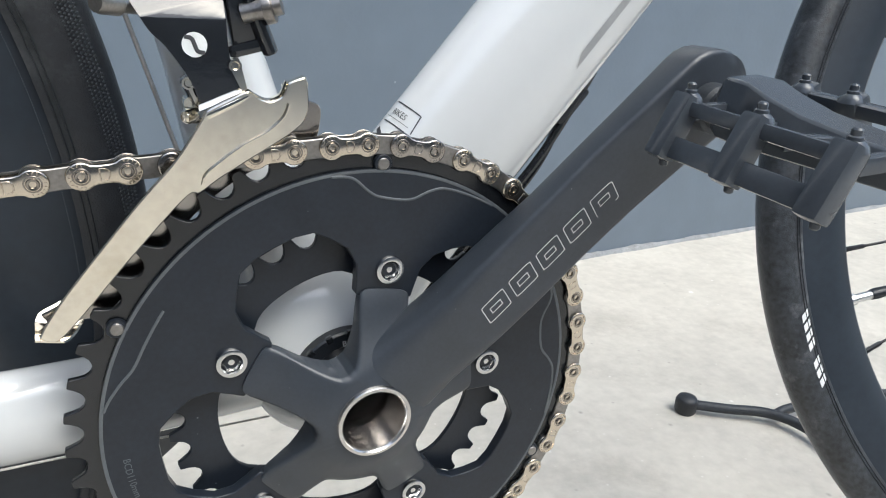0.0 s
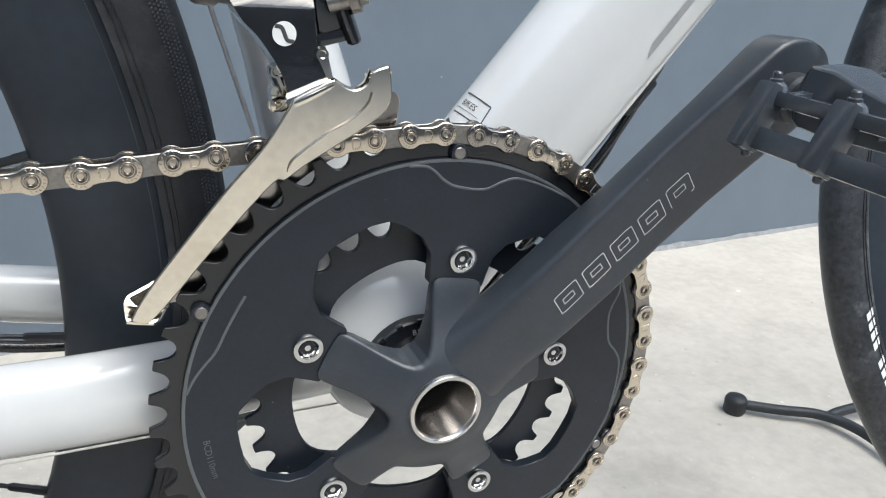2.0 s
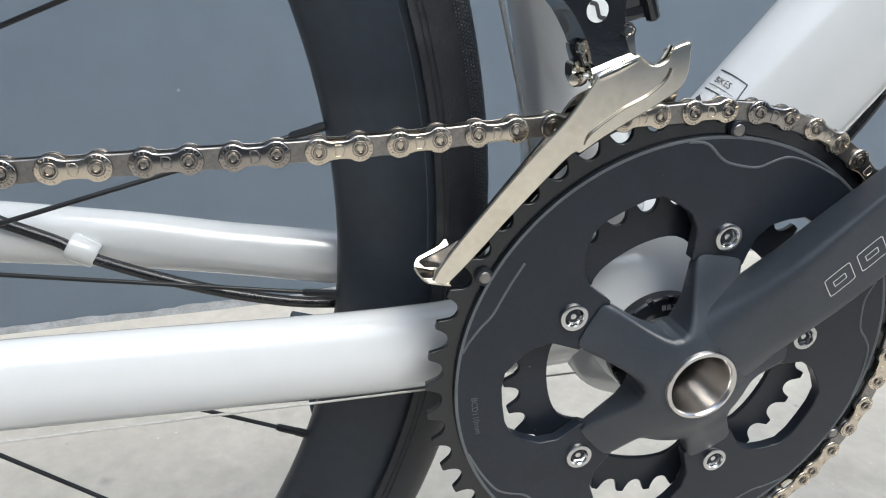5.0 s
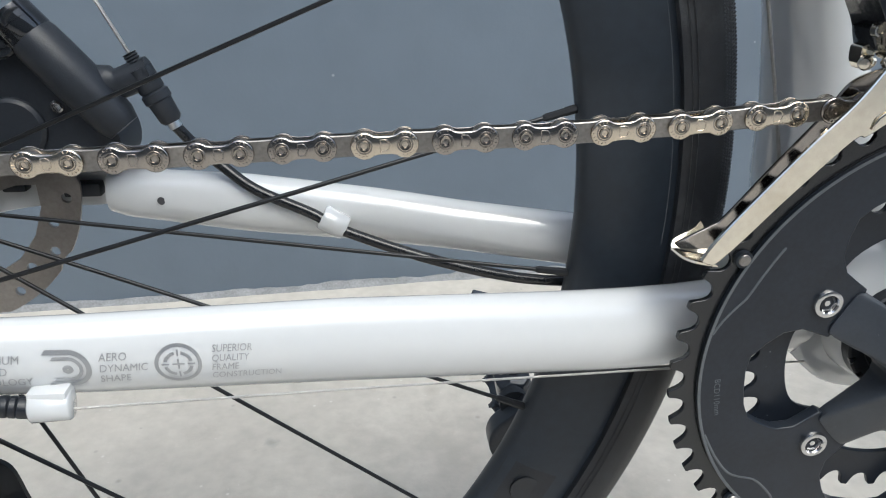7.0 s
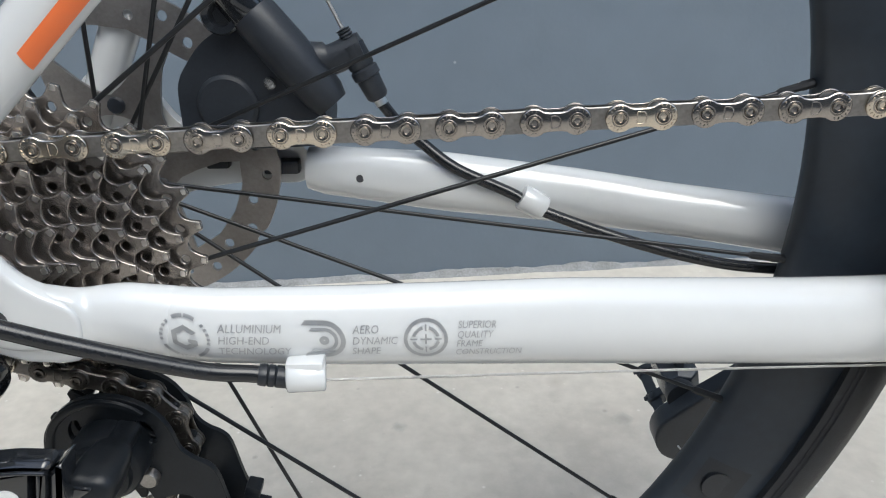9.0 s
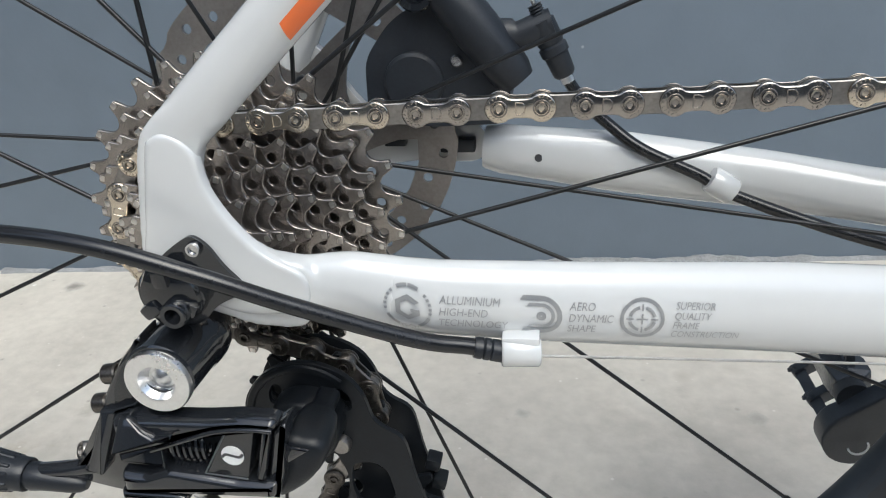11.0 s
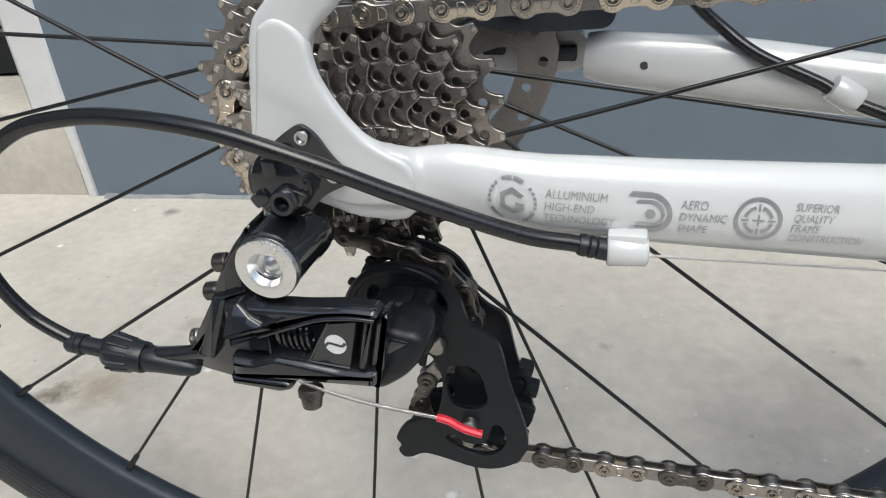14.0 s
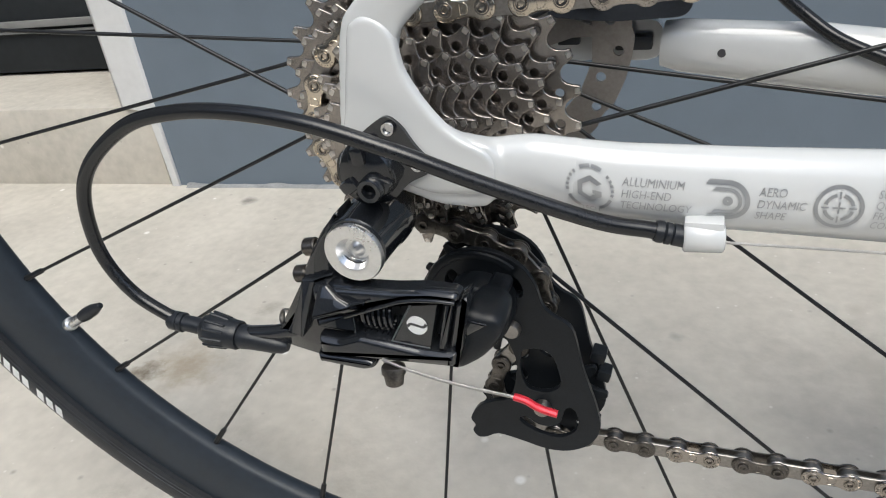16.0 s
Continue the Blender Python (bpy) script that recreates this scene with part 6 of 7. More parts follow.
    lathe(bm, [(0.0, 0.0032), (0.0016, 0.0032), (0.0018, 0.0040), (0.0028, 0.0040), (0.0032, 0.0034), (0.0032, -0.004), (0.0, -0.004)], axis(-0.4500, -0.0440, 0.2624, (-0.5, -0.6, 0.4)), 16)
    part("bolt", bm, STEEL, body, "dull steel bolt")
    a, b = Vector((-0.4545, -0.0485, 0.2520)), Vector((-0.4985, -0.0500, 0.2588))
    d = (b - a).normalized()
    bm = bmesh.new()
    lathe(bm, [(0.0, -0.0030), (0.0018, -0.0028), (0.0030, -0.0010), (0.0037, 0.003), (0.0043, 0.012), (0.0049, 0.0155), (0.0046, 0.0165), (0.0046, 0.0180), (0.0, 0.0180)], axis(*a, d), 24)
    part("stub", bm, SATIN, body)
    bm = bmesh.new()
    lathe(bm, [(0.0, 0.0175), (0.0054, 0.0175), (0.0057, 0.0180), (0.0057, 0.0205), (0.0064, 0.0250), (0.0067, 0.0275), (0.0066, 0.0295), (0.0054, 0.0325), (0.0040, 0.0335), (0.0033, 0.0338), (0.0032, 0.0415), (0.0039, 0.0418), (0.0039, 0.0436), (0.0034, 0.0440), (0.0038, 0.0444), (0.0038, 0.0472), (0.0032, 0.0482), (0.0, 0.0482)], axis(*a, d), 30)
    knob = part("barrel_adjuster", bm, SATIN, body, "black barrel adjuster with sunk flats")
    m = axis(*a, d)
    for k in range(6):
        t = 2 * math.pi * k / 6 + 0.35
        for dt in (-0.30, 0.30):
            bm = bmesh.new()
            q = m @ Matrix.Rotation(t + dt, 4, "Z") @ Matrix.Translation((0.0063, 0, 0.0262)) @ Matrix.Rotation(0.12, 4, "Y")
            g = bmesh.ops.create_cube(bm, size=1.0, matrix=q @ Matrix.Diagonal((0.0011, 0.0013, 0.0085, 1)))
            bmesh.ops.bevel(bm, geom=list({e for v in g["verts"] for e in v.link_edges}), offset=0.0004, segments=1, affect="EDGES")
            part("rib", bm, SATIN, knob)
    # cable outer that loops from the stay to the adjuster
    loop = [(-0.3145, -0.0368, 0.3025), (-0.3230, -0.0380, 0.3045), (-0.3389, -0.0420, 0.3089), (-0.3699, -0.0500, 0.3231), (-0.3927, -0.0550, 0.3342), (-0.4190, -0.0570, 0.3432), (-0.4450, -0.0570, 0.3468), (-0.4668, -0.0560, 0.3460), (-0.4874, -0.0550, 0.3408), (-0.5086, -0.0540, 0.3268), (-0.5194, -0.0530, 0.3106), (-0.5221, -0.0520, 0.2884), (-0.5139, -0.0510, 0.2704), (-0.4972, -0.0500, 0.2585)]
    bm = bmesh.new()
    wire(bm, curve(loop, 10), 0.00255, 14)
    house = part("shift_housing", bm, HOUSING, bike, "looped black shift cable housing")
    bm = bmesh.new()
    e = (Vector(loop[0]) - Vector(loop[1])).normalized()
    lathe(bm, [(0.0, -0.0075), (0.0030, -0.0075), (0.0033, -0.0065), (0.0033, -0.0052), (0.0029, -0.0048), (0.0033, -0.0044), (0.0033, -0.0030), (0.0029, -0.0026), (0.0033, -0.0022), (0.0033, 0.003), (0.0, 0.003)], axis(*loop[0], e), 18)
    part("ferrule", bm, SATIN, house, "black plastic ferrule")
    bm = bmesh.new()
    wire(bm, [(-0.3040, -0.0352, 0.3002), (-0.300, -0.0343, 0.2997), (-0.226, -0.0172, 0.2897), (-0.183, -0.0072, 0.2836), (-0.101, 0.0117, 0.2719), (-0.03, 0.028, 0.2610)], 0.00045, 8)
    part("shift_cable", bm, WIRE, house, "bare stranded shift cable")
    return body


RD = rear_derailleur()


def derailleur_cage():
    out = curve([(-0.4110, 0.2520), (-0.4095, 0.2620), (-0.4020, 0.2715), (-0.3920, 0.2765), (-0.3810, 0.2765), (-0.3710, 0.2715), (-0.3655, 0.2635), (-0.3630, 0.2545), (-0.3590, 0.2500), (-0.3540, 0.2470), (-0.3510, 0.2420),
                 (-0.3480, 0.2260), (-0.3430, 0.2080), (-0.3415, 0.1960), (-0.3455, 0.1870), (-0.3540, 0.1815), (-0.3640, 0.1805), (-0.3760, 0.1835), (-0.3850, 0.1850), (-0.3905, 0.1820), (-0.3945, 0.1815), (-0.3965, 0.1850), (-0.3950, 0.1880), (-0.3968, 0.1920), (-0.3925, 0.1995), (-0.3850, 0.2035),
                 (-0.3790, 0.2060), (-0.3760, 0.2140), (-0.3745, 0.2250), (-0.3765, 0.2330), (-0.3790, 0.2370), (-0.3850, 0.2365), (-0.3960, 0.2385), (-0.4060, 0.2440)], 3, True)
    ux, uz = UP_PULLEY
    upper = curve([(-0.3722, 0.2312), (-0.3690, 0.2330), (-0.3640, 0.2335), (-0.3595, 0.2300), (-0.3578, 0.2240), (-0.3570, 0.2172), (-0.3605, 0.2130), (-0.3660, 0.2118), (-0.3708, 0.2135), (-0.3732, 0.2220)], 3, True)
    lower = curve([(-0.3752, 0.1950), (-0.3710, 0.1910), (-0.3650, 0.1885), (-0.3580, 0.1882), (-0.3520, 0.1925), (-0.3502, 0.1985), (-0.3522, 0.2050), (-0.3556, 0.2040), (-0.3575, 0.1975), (-0.3610, 0.1940), (-0.3670, 0.1938), (-0.3725, 0.1975)], 3, True)
    slots = [curve([(-0.4004, 0.2590), (-0.3970, 0.2586), (-0.3952, 0.2622), (-0.3962, 0.2668), (-0.3988, 0.2670), (-0.4008, 0.2630)], 3, True), curve([(-0.3764, 0.2660), (-0.3736, 0.2664), (-0.3706, 0.2628), (-0.3704, 0.2580), (-0.3732, 0.2578)], 3, True)]
    bm = bmesh.new()
    plate(bm, [out, upper, lower] + slots, -0.0102, -0.0078)
    cage = part("derailleur_cage", bm, CAGEB, RD, "black pulley cage with cut-out windows", bevel=0.0008)
    bm = bmesh.new()
    plate(bm, [out, upper, lower] + slots, 0.0078, 0.0098)
    box(bm, (-0.3440, 0.0050, 0.2228), (0.0060, 0.0070, 0.0050), rot=(0, 15, 0), bevel=0.0008)
    box(bm, (-0.3418, 0.0050, 0.2136), (0.0056, 0.0070, 0.0050), rot=(0, 15, 0), bevel=0.0008)
    part("inner_plate", bm, CAGEB, cage)
    # round spring housing with a stepped lid
    bm = bmesh.new()
    lathe(bm, [(0.0, 0.0245), (0.0095, 0.0245), (0.0106, 0.0238), (0.0112, 0.0215), (0.0126, 0.0208), (0.0134, 0.0196), (0.0136, 0.0090), (0.0136, 0.0078)], axis(ux + 0.0015, 0, uz + 0.0042), 44)
    part("spring_housing", bm, CAGEB, cage)
    # raised rim round the upper end
    bm = bmesh.new()
    rim = [(ux + 0.0212 * math.cos(radians(a)), -0.0104, uz + 0.0035 + 0.0212 * math.sin(radians(a))) for a in range(48, 190, 6)]
    sweep(bm, rim, [(0.0016, 0.0011)] * len(rim), seg=8, up=(0, 1, 0))
    part("rim", bm, CAGEB, cage)
    for name, (px, pz) in (("upper_pulley", UP_PULLEY), ("lower_pulley", LOW_PULLEY)):
        teeth, pr = (12, pitch_radius(12)) if name == "upper_pulley" else (11, pitch_radius(11))
        bm = bmesh.new()
        loops = [tooth_outline(teeth, 20, pr - 0.0042, pr + 0.0028, cx=px, cz=pz)] + [circle(px + 0.0143 * math.cos(radians(a)), pz + 0.0143 * math.sin(radians(a)), 0.0044, 14) for a in (28, 148, 268)]
        plate(bm, loops, CHAIN_Y - 0.0011, CHAIN_Y + 0.0011)
        part(name, bm, CAGEB, cage, bevel=0.0003)
    for x, z, r in ((-0.3752, 0.2428, 0.0036), (-0.3647, 0.2045, 0.0036)):
        bm = bmesh.new()
        lathe(bm, [(0.0, 0.0135), (r * 0.85, 0.0135), (r, 0.0125), (r, 0.0070), (0.0, 0.0070)], axis(x, 0, z), 20)
        part("bolt", bm, STEEL, cage, "dull steel pin")


derailleur_cage()


# ---- bicycle: front derailleur ----
def front_derailleur():
    bm = bmesh.new()
    # glossy outer arm with a rounded front
    out = rounded([(-0.0760, 0.4500), (-0.0735, 0.4310), (-0.0700, 0.4240), (-0.0660, 0.4172), (-0.0628, 0.4143), (-0.0600, 0.4104), (-0.0573, 0.4061), (-0.0553, 0.4020), (-0.0540, 0.3972), (-0.0420, 0.4010), (-0.0435, 0.4060), (-0.0450, 0.4112), (-0.0452, 0.4162), (-0.0454, 0.4218), (-0.0452, 0.4300), (-0.0430, 0.4500)], 0.004)
    plate(bm, [out], -0.0095, 0.0085)
    # the upper half of the arm leans back
    bmesh.ops.bisect_plane(bm, geom=bm.verts[:] + bm.edges[:] + bm.faces[:], plane_co=(0, 0, 0.4215), plane_no=(0, 0, 1))
    for v in bm.verts:
        if v.co.z > 0.4216:
            v.co.y += (v.co.z - 0.4215) * 0.75
    fd = part("front_derailleur", bm, GLOSS, bike, "gloss black front derailleur with polished cage", bevel=0.0028, angle=50)
    bm = bmesh.new()
    box(bm, (-0.0386, 0.006, 0.4260), (0.0105, 0.012, 0.030), rot=(0, -8, 0), bevel=0.002)
    lathe(bm, [(0.0, 0.0), (0.0018, 0.0), (0.0024, 0.0006), (0.0025, 0.0020), (0.0025, 0.026), (0.0, 0.026)], axis(-0.0309, -0.001, 0.4108, (-0.35, 0.05, 1)), 18)
    box(bm, (-0.0375, 0.004, 0.4126), (0.012, 0.010, 0.004), rot=(0, -14, 0), bevel=0.001)
    part("rear_link", bm, GLOSS, fd)
    bm = bmesh.new()
    sweep(bm, [(-0.0650, 0.022, 0.436), (-0.052, 0.018, 0.440), (-0.040, 0.022, 0.436)], [(0.014, 0.010)] * 3, seg=16)
    part("clamp", bm, GLOSS, fd)
    bm = bmesh.new()
    lathe(bm, [(0.0, 0.007), (0.0030, 0.007), (0.0034, 0.0055), (0.0034, 0.0), (0.0024, -0.001), (0.0024, -0.006), (0.0, -0.006)], axis(-0.0735, -0.006, 0.4245, (-0.8, -0.6, 0.1)), 18)
    part("bolt", bm, STEEL, fd, "dull steel bolt")
    bm = bmesh.new()
    lathe(bm, [(0.0, 0.0042), (0.0028, 0.0042), (0.0030, 0.0018), (0.0046, 0.0016), (0.0048, 0.0010), (0.0048, -0.0012), (0.0030, -0.0016), (0.0030, -0.008), (0.0, -0.008)], axis(-0.0318, -0.0030, 0.4246, (0.86, -0.35, 0.25)), 22)
    part("clamp_bolt", bm, STEEL, fd, "warm dull steel clamp bolt with washer")
    # round mark on the arm
    bm = bmesh.new()
    lathe(bm, [(0.0, 0.0098), (0.0035, 0.0098), (0.0035, 0.0090)], axis(-0.0545, 0, 0.4142), 28)
    part("round_mark", bm, WHITEPRINT, fd, "white round mark")
    bm = bmesh.new()
    sweep(bm, curve([(-0.0572, -0.0099, 0.4164), (-0.0553, -0.0099, 0.4160), (-0.0545, -0.0099, 0.4142), (-0.0537, -0.0099, 0.4124), (-0.0518, -0.0099, 0.4120)], 5), [(0.0006, 0.0001)] * 21, seg=6, up=(0, 1, 0))
    part("mark_line", bm, DARKPRINT, fd)
    # outer cage plate
    cage = curve([(-0.1040, 0.3296), (-0.1010, 0.3280), (-0.0979, 0.3289), (-0.0887, 0.3386), (-0.0786, 0.3502), (-0.0605, 0.3694), (-0.0559, 0.3710), (-0.0495, 0.3753), (-0.0422, 0.3796), (-0.0262, 0.3892), (-0.0224, 0.3946), (-0.0221, 0.4010)], 6)
    top = curve([(-0.0228, 0.4054), (-0.0282, 0.4034), (-0.0300, 0.3998), (-0.0336, 0.3981), (-0.0369, 0.3990), (-0.0401, 0.4012), (-0.0465, 0.3985), (-0.0526, 0.3955), (-0.0545, 0.3925), (-0.0624, 0.3811), (-0.0748, 0.3675), (-0.0950, 0.3432), (-0.1030, 0.3320)], 6)
    bm = bmesh.new()
    dome(bm, cage + top[:-1], [(0.0, -0.0104), (0.0, -0.0114), (0.0004, -0.0118)])
    outer = part("cage", bm, CHROME, fd, "polished steel chain cage", bevel=0.0004)
    # pressed rib that follows the lower edge
    rib = curve([(-0.0551, -0.0121, 0.3735), (-0.0541, -0.0124, 0.3765), (-0.0511, -0.0124, 0.3792), (-0.0429, -0.0124, 0.3850), (-0.0353, -0.0124, 0.3889), (-0.0300, -0.0124, 0.3935), (-0.0284, -0.0122, 0.3973)], 6)
    bm = bmesh.new()
    sweep(bm, rib, [(0.0004, 0.0004)] * len(rib), seg=8, up=(0, 1, 0))
    part("rib", bm, CHROME, outer)
    # inner cage plate and the bridges between both
    bm = bmesh.new()
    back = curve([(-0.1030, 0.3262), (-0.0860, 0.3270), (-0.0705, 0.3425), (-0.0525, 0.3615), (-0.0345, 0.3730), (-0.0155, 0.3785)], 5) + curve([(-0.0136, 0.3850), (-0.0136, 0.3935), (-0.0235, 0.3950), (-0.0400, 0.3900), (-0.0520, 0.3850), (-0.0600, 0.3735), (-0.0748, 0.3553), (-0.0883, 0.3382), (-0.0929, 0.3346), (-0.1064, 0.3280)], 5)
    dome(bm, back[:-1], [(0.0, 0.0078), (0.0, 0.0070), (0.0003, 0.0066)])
    # duller steel than the outer plate puts its dark reflections into the colour
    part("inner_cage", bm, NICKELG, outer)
    bm = bmesh.new()
    bridge_pts = curve([(-0.0545, -0.0112, 0.3935), (-0.0545, -0.0098, 0.3968), (-0.0542, -0.0060, 0.3986), (-0.0540, 0.0000, 0.3985), (-0.0540, 0.0072, 0.3950)], 5)
    for (xa, ya, za), (xb, yb, zb) in zip(bridge_pts, bridge_pts[1:]):
        v = [bm.verts.new(p) for p in ((xa, ya, za), (xa + 0.0125, ya, za + 0.0050), (xb + 0.0125, yb, zb + 0.0050), (xb, yb, zb), (xa, ya + 0.0004, za - 0.001), (xa + 0.0125, ya + 0.0004, za + 0.0040), (xb + 0.0125, yb, zb + 0.0040), (xb, yb, zb - 0.001))]
        for f in ((0, 1, 2, 3), (7, 6, 5, 4), (0, 3, 7, 4), (1, 5, 6, 2)):
            bm.faces.new([v[i] for i in f])
    sweep(bm, [(-0.0290, -0.0088, 0.4012), (-0.0224, -0.0088, 0.4038)], [(0.0028, 0.0019)] * 2, seg=14)
    # polished fold along the upper edge
    sweep(bm, [(-0.0540, -0.0088, 0.3930), (-0.0522, -0.0088, 0.3940), (-0.0465, -0.0088, 0.3967), (-0.0404, -0.0088, 0.3996)], [(0.0018, 0.0014), (0.0032, 0.0024), (0.0033, 0.0024), (0.0031, 0.0020)], seg=18)
    # lip of the scooped edge
    lip = curve([(-0.0404, -0.0100, 0.4012), (-0.0369, -0.0092, 0.3990), (-0.0336, -0.0088, 0.3981), (-0.0302, -0.0092, 0.3998), (-0.0284, -0.0096, 0.4040)], 6)
    sweep(bm, lip, [(0.0024, 0.0006)] * len(lip), seg=10, up=(0, 0, 1))
    bmesh.ops.remove_doubles(bm, verts=bm.verts, dist=1e-6)
    part("bridge", bm, CHROME, outer, angle=60)
    # tail: the inner plate's end, and a floor folded across to the outer plate
    bm = bmesh.new()
    plate(bm, [rounded([(-0.0940, 0.3345), (-0.0966, 0.3323), (-0.1052, 0.3291), (-0.1066, 0.3267), (-0.0985, 0.3250), (-0.0928, 0.3242), (-0.0922, 0.3290)], 0.0008, 3)], 0.0066, 0.0076)
    for v in bm.verts:
        v.co.y += 0.7 * (v.co.z - 0.3255)
    rows = []
    for t in (0.0, 0.12, 0.3, 0.5, 0.7, 0.88, 1.0):
        y, dip = -0.0113 + 0.0182 * t, -0.0010 * math.sin(math.pi * t)
        rows.append([bm.verts.new((x, y, z + dip)) for x, z in ((-0.1052 - 0.0013 * t, 0.3294 - 0.0025 * t), (-0.1015 - 0.0010 * t, 0.3284 - 0.0030 * t), (-0.0979 + 0.0040 * t, 0.3277 - 0.0035 * t), (-0.0976 + 0.0040 * t, 0.3270 - 0.0035 * t), (-0.1015 - 0.0010 * t, 0.3277 - 0.0030 * t), (-0.1054 - 0.0013 * t, 0.3286 - 0.0025 * t))])
    for a, b in zip(rows, rows[1:]):
        bridge(bm, a, b)
    bm.faces.new(rows[0])
    bm.faces.new(rows[-1][::-1])
    part("tail", bm, CHROME, outer, "bright folded cage tail", angle=20)
    # pivot links
    bm = bmesh.new()
    for loop, y0, y1 in (([(-0.0580, 0.4046), (-0.0560, 0.4054), (-0.0546, 0.4022), (-0.0522, 0.3968), (-0.0520, 0.3940), (-0.0542, 0.3950), (-0.0562, 0.4000)], -0.0060, -0.0042), ([(-0.0446, 0.4106), (-0.0424, 0.4110), (-0.0412, 0.4060), (-0.0402, 0.4012), (-0.0420, 0.4012), (-0.0446, 0.4070)], -0.0098, -0.0080)):
        plate(bm, [rounded(loop, 0.0012)], y0, y1)
    plate(bm, [rounded([(-0.0578, 0.3975), (-0.0552, 0.3985), (-0.0530, 0.3960), (-0.0530, 0.3905), (-0.0555, 0.3900), (-0.0575, 0.3930)], 0.0012)], -0.0020, 0.0040)
    for x, y, z in ((-0.0566, -0.0060, 0.4030), (-0.0436, -0.0098, 0.4085)):
        lathe(bm, [(0.0, 0.0006), (0.0010, 0.0006), (0.0013, 0.0012), (0.0019, 0.0012), (0.0021, -0.0010)], axis(x, y, z), 16)
    lathe(bm, [(0.0, 0.0035), (0.0016, 0.0034), (0.0022, 0.0024), (0.0023, -0.0030)], axis(-0.0558, -0.0030, 0.3928, (-0.7, -0.7, 0)), 16)
    part("pivot_link", bm, CHROME, fd, "bright pivot links")
    bm = bmesh.new()
    box(bm, (-0.0510, 0.000, 0.4020), (0.0130, 0.012, 0.008), rot=(0, -20, 0), bevel=0.002)
    part("lower_link", bm, GLOSS, fd)


front_derailleur()


# ---- bicycle: pedals ----
def pedal(m, label):
    """Open platform pedal; its spindle leaves the crank along local -y."""
    # angular body along the spindle
    bm = bmesh.new()
    rows = []
    for y, wt, wb, zt, zb in ((-0.0090, 0.0050, 0.0080, 0.0080, -0.0060), (-0.0135, 0.0072, 0.0105, 0.0138, -0.0075), (-0.0240, 0.0085, 0.0115, 0.0136, -0.0080), (-0.0320, 0.0082, 0.0115, 0.0110, -0.0075), (-0.0460, 0.0080, 0.0115, 0.0078, -0.0070), (-0.0640, 0.0080, 0.0110, 0.0062, -0.0065), (-0.0845, 0.0075, 0.0100, 0.0050, -0.0060)):
        zm = zt * 0.25 + zb * 0.25
        rows.append([bm.verts.new(p) for p in ((-wt, y, zt), (wt, y, zt), (wb, y, zm), (wb * 0.7, y, zb), (-wb * 0.7, y, zb), (-wb, y, zm))])
    for p, q in zip(rows, rows[1:]):
        bridge(bm, p, q)
    bm.faces.new(rows[0])
    bm.faces.new(rows[-1][::-1])
    bmesh.ops.recalc_face_normals(bm, faces=bm.faces[:])
    body = part("pedal", bm, PEDALB, bike, label, angle=25, bevel=0.0009)
    body.matrix_basis = m
    b = bmesh.new()
    lathe(b, [(0.0, 0.0), (0.0088, 0.0), (0.0090, 0.0010), (0.0088, 0.0060), (0.0074, 0.0070), (0.0070, 0.016), (0.0, 0.016)], axis(0, 0, 0), 24)
    part("spindle", b, TREAD, body, "dull dark spindle shoulder")
    for y in (-0.0170, -0.0785):
        b = bmesh.new()
        box(b, (0, y, 0.0035), (0.054, 0.0042, 0.0050), bevel=0.0010)
        part("side_bar", b, PEDALB, body)
    for x, y, r in ((-0.002, -0.035, 14), (0.002, -0.060, -14)):
        b = bmesh.new()
        box(b, (x, y, 0.0030), (0.054, 0.0060, 0.0040), rot=(0, 0, r), bevel=0.0010)
        part("cross_web", b, PEDALB, body)
    for sx in (-1, 1):
        b = bmesh.new()
        box(b, (sx * 0.0270, -0.0478, 0.0058), (0.0050, 0.0620, 0.0050), rot=(0, sx * -12, 0), bevel=0.0014)
        part("upper_rail", b, PEDALB, body)
        b = bmesh.new()
        box(b, (sx * 0.0335, -0.0478, -0.0062), (0.0028, 0.0640, 0.0074), rot=(0, sx * -24, 0), bevel=0.0008)
        part("lower_rail", b, PEDALB, body)
        for y in (-0.0180, -0.0470 if sx < 0 else -0.0370, -0.0775):
            b = bmesh.new()
            box(b, (sx * 0.0312, y, -0.0004), (0.0080, 0.0080, 0.0225), rot=(0, sx * -27, 0), bevel=0.0018)
            part("post", b, PEDALB, body)
            for up in (1, -1):
                b = bmesh.new()
                x = sx * (0.0262 if up > 0 else 0.0332)
                lathe(b, [(0.0, 0.0128), (0.0011, 0.0128), (0.0015, 0.0123), (0.0015, 0.0108), (0.0021, 0.0105), (0.0022, 0.0096), (0.0030, 0.0090), (0.0038, 0.0082), (0.0044, 0.0066), (0.0, 0.0066)], axis(x, y, 0.0010 if up > 0 else -0.0005, (0, 0, up)), 12)
                part("pin", b, PEDALB, body, "small black grip pin")
    return body


EYE_R = Vector((0, 0, 0.28)) + CU * 0.1715
pedal(pose(EYE_R.x - 0.002, -0.0340, EYE_R.z - 0.0032, 3, -3, 0), "black open platform pedal with grip pins")
pedal(pose(-0.1330, 0.1325, 0.1700, 0, 0, 180) @ pose(0, 0, 0, 0, -80, 0), "black platform pedal on the far side, hanging upright")


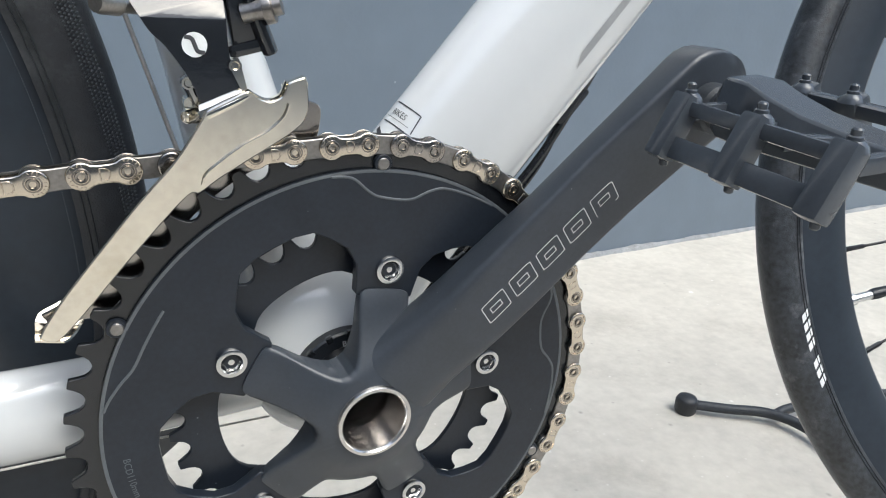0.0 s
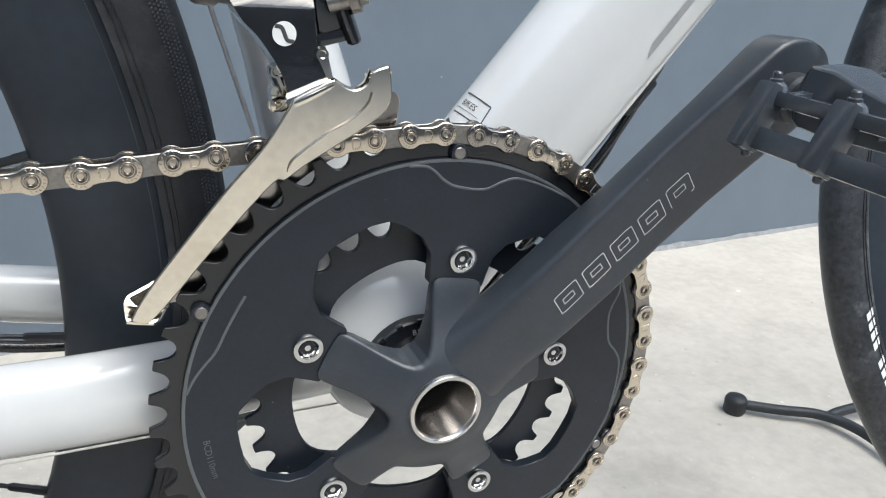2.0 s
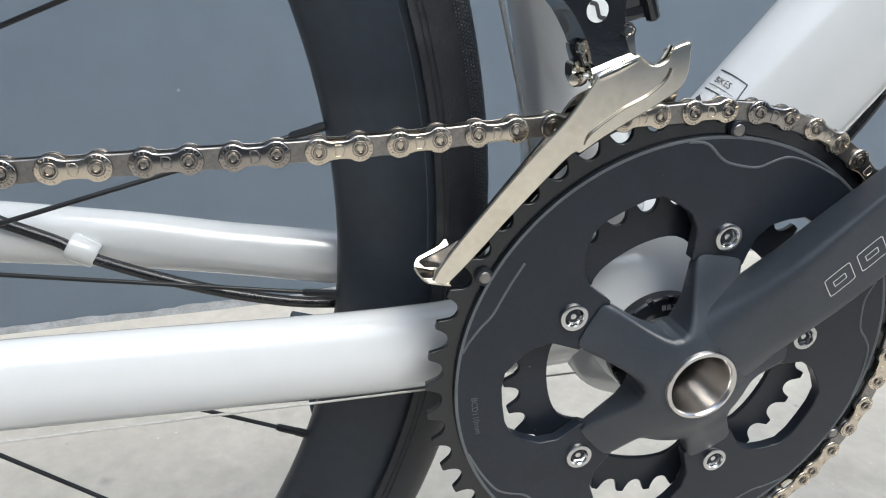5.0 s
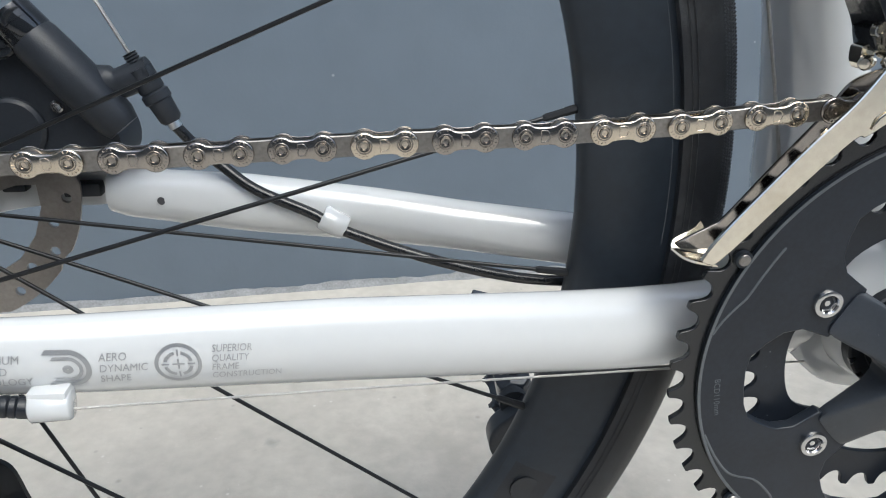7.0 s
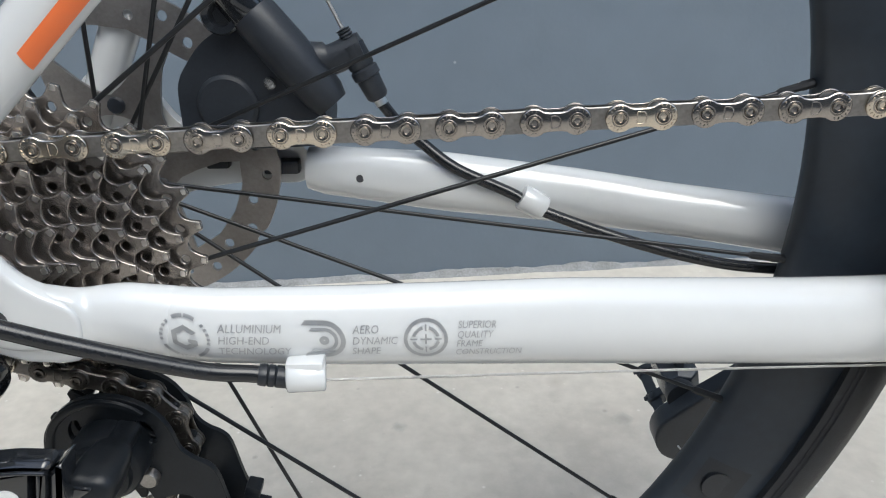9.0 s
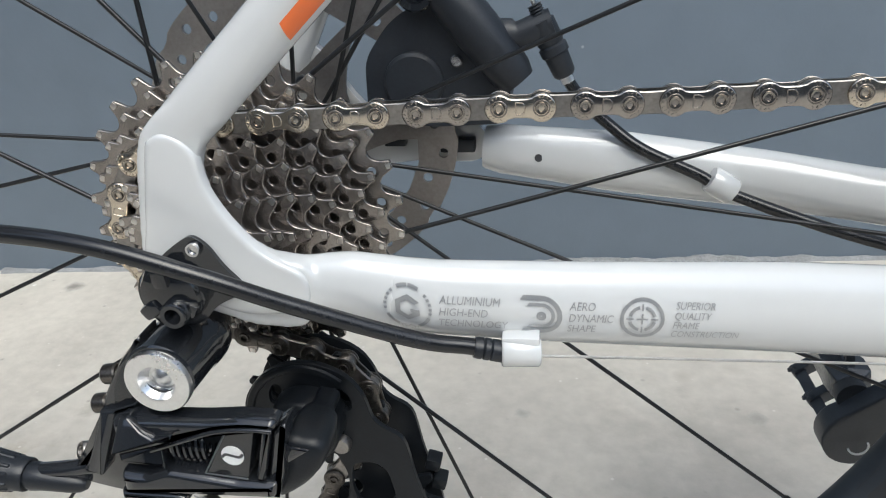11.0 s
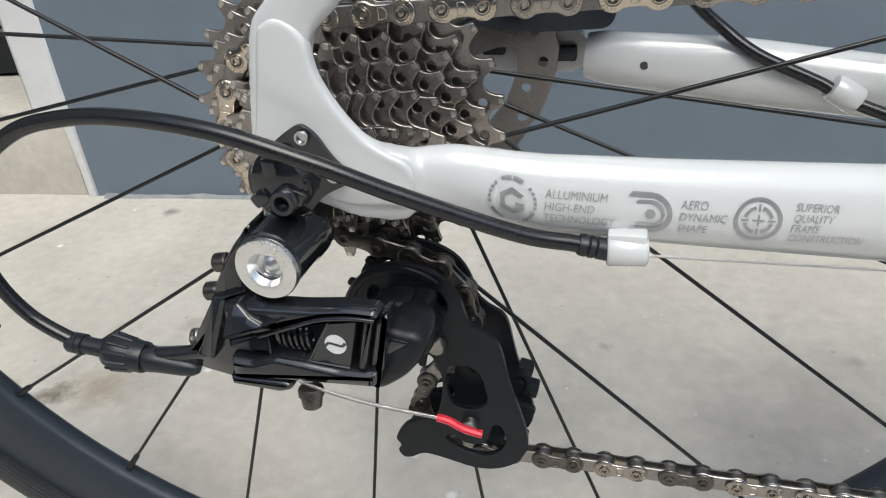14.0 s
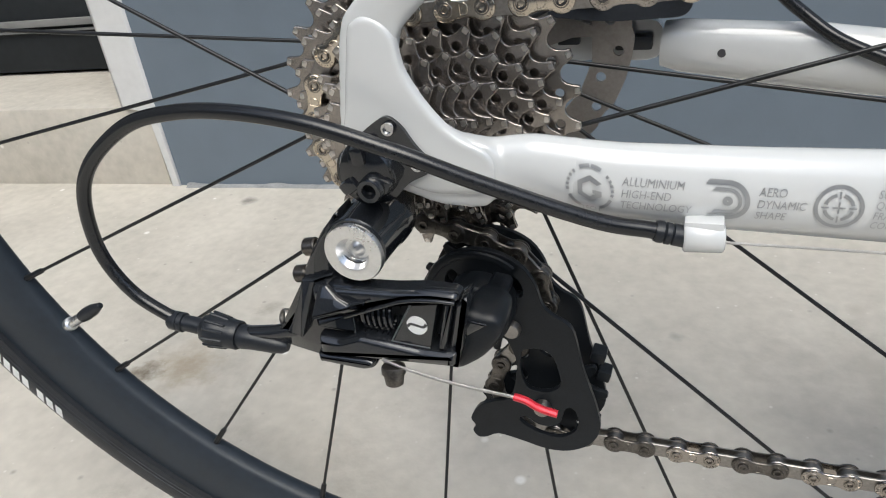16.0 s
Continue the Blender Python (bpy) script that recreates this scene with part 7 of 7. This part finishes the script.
# ---- other parts of the bicycle that carry it ----
def fork():
    c = Vector((0.6315, -0.0332, 0.3225))
    n = Vector((0.392, 0.920, -0.274)).normalized()
    crown = Vector((0.515, 0.055, 0.690))
    bm = bmesh.new()
    for s in (-0.055, 0.055):
        sweep(bm, [crown + n * s * 0.8, c.lerp(crown, 0.5) + n * s * 1.0 + Vector((-0.0, 0, 0)), c + n * s], [(0.011, 0.016), (0.009, 0.013), (0.007, 0.009)], seg=16)
    sweep(bm, [crown - n * 0.055, crown + n * 0.055], [(0.016, 0.016)] * 2, seg=16)
    part("fork", bm, WHITE, bike, angle=60)


fork()


# ---- floor stand beside the front wheel ----
def stand():
    s = thing("bicycle_stand", "thin black metal floor stand with a rubber foot", "stand", at=(0.58, 0.20, GZ))

    def sub(name, bm, mat, label=""):
        return part(name, bm, mat, s, label, angle=60)
    bm = bmesh.new()
    pts = curve([(0.505, 0.2880, GZ + 0.010), (0.540, 0.2620, GZ + 0.011), (0.575, 0.2390, GZ + 0.012), (0.592, 0.2050, GZ + 0.012), (0.590, 0.1500, GZ + 0.012), (0.583, 0.1000, GZ + 0.014), (0.575, 0.020, GZ + 0.02), (0.57, -0.06, GZ + 0.03)], 6)
    wire(bm, pts, 0.0058, 12)
    bar = sub("bar", bm, TREAD)
    bm = bmesh.new()
    wire(bm, curve([(0.583, 0.2330, GZ + 0.012), (0.600, 0.2330, GZ + 0.015), (0.650, 0.2300, GZ + 0.016), (0.74, 0.215, GZ + 0.016), (0.80, 0.20, GZ + 0.010)], 5), 0.0055, 12)
    part("branch", bm, TREAD, bar)
    bm = bmesh.new()
    lathe(bm, [(0.0, 0.0), (0.0105, 0.0), (0.0125, 0.004), (0.0125, 0.016), (0.0105, 0.020), (0.0, 0.021)], axis(0.5020, 0.2900, GZ - 0.001, (0, 0, 1)), 22)
    sub("rubber_foot", bm, TYRE, "worn black rubber foot")
    bm = bmesh.new()
    lathe(bm, [(0.0, 0.0), (0.0085, 0.0), (0.0085, 0.016), (0.0, 0.017)], axis(0.800, 0.200, GZ - 0.001, (0, 0, 1)), 18)
    sub("rubber_foot", bm, TYRE)
    # cradle that holds the front tyre off the ground
    bm = bmesh.new()
    for yy in (-0.16, -0.10):
        wire(bm, curve([(0.57, yy + 0.04, GZ + 0.012), (0.62, yy, GZ + 0.012), (0.70, yy - 0.03, GZ + 0.012)], 5), 0.005, 10)
    sub("cradle", bm, SATIN)


stand()
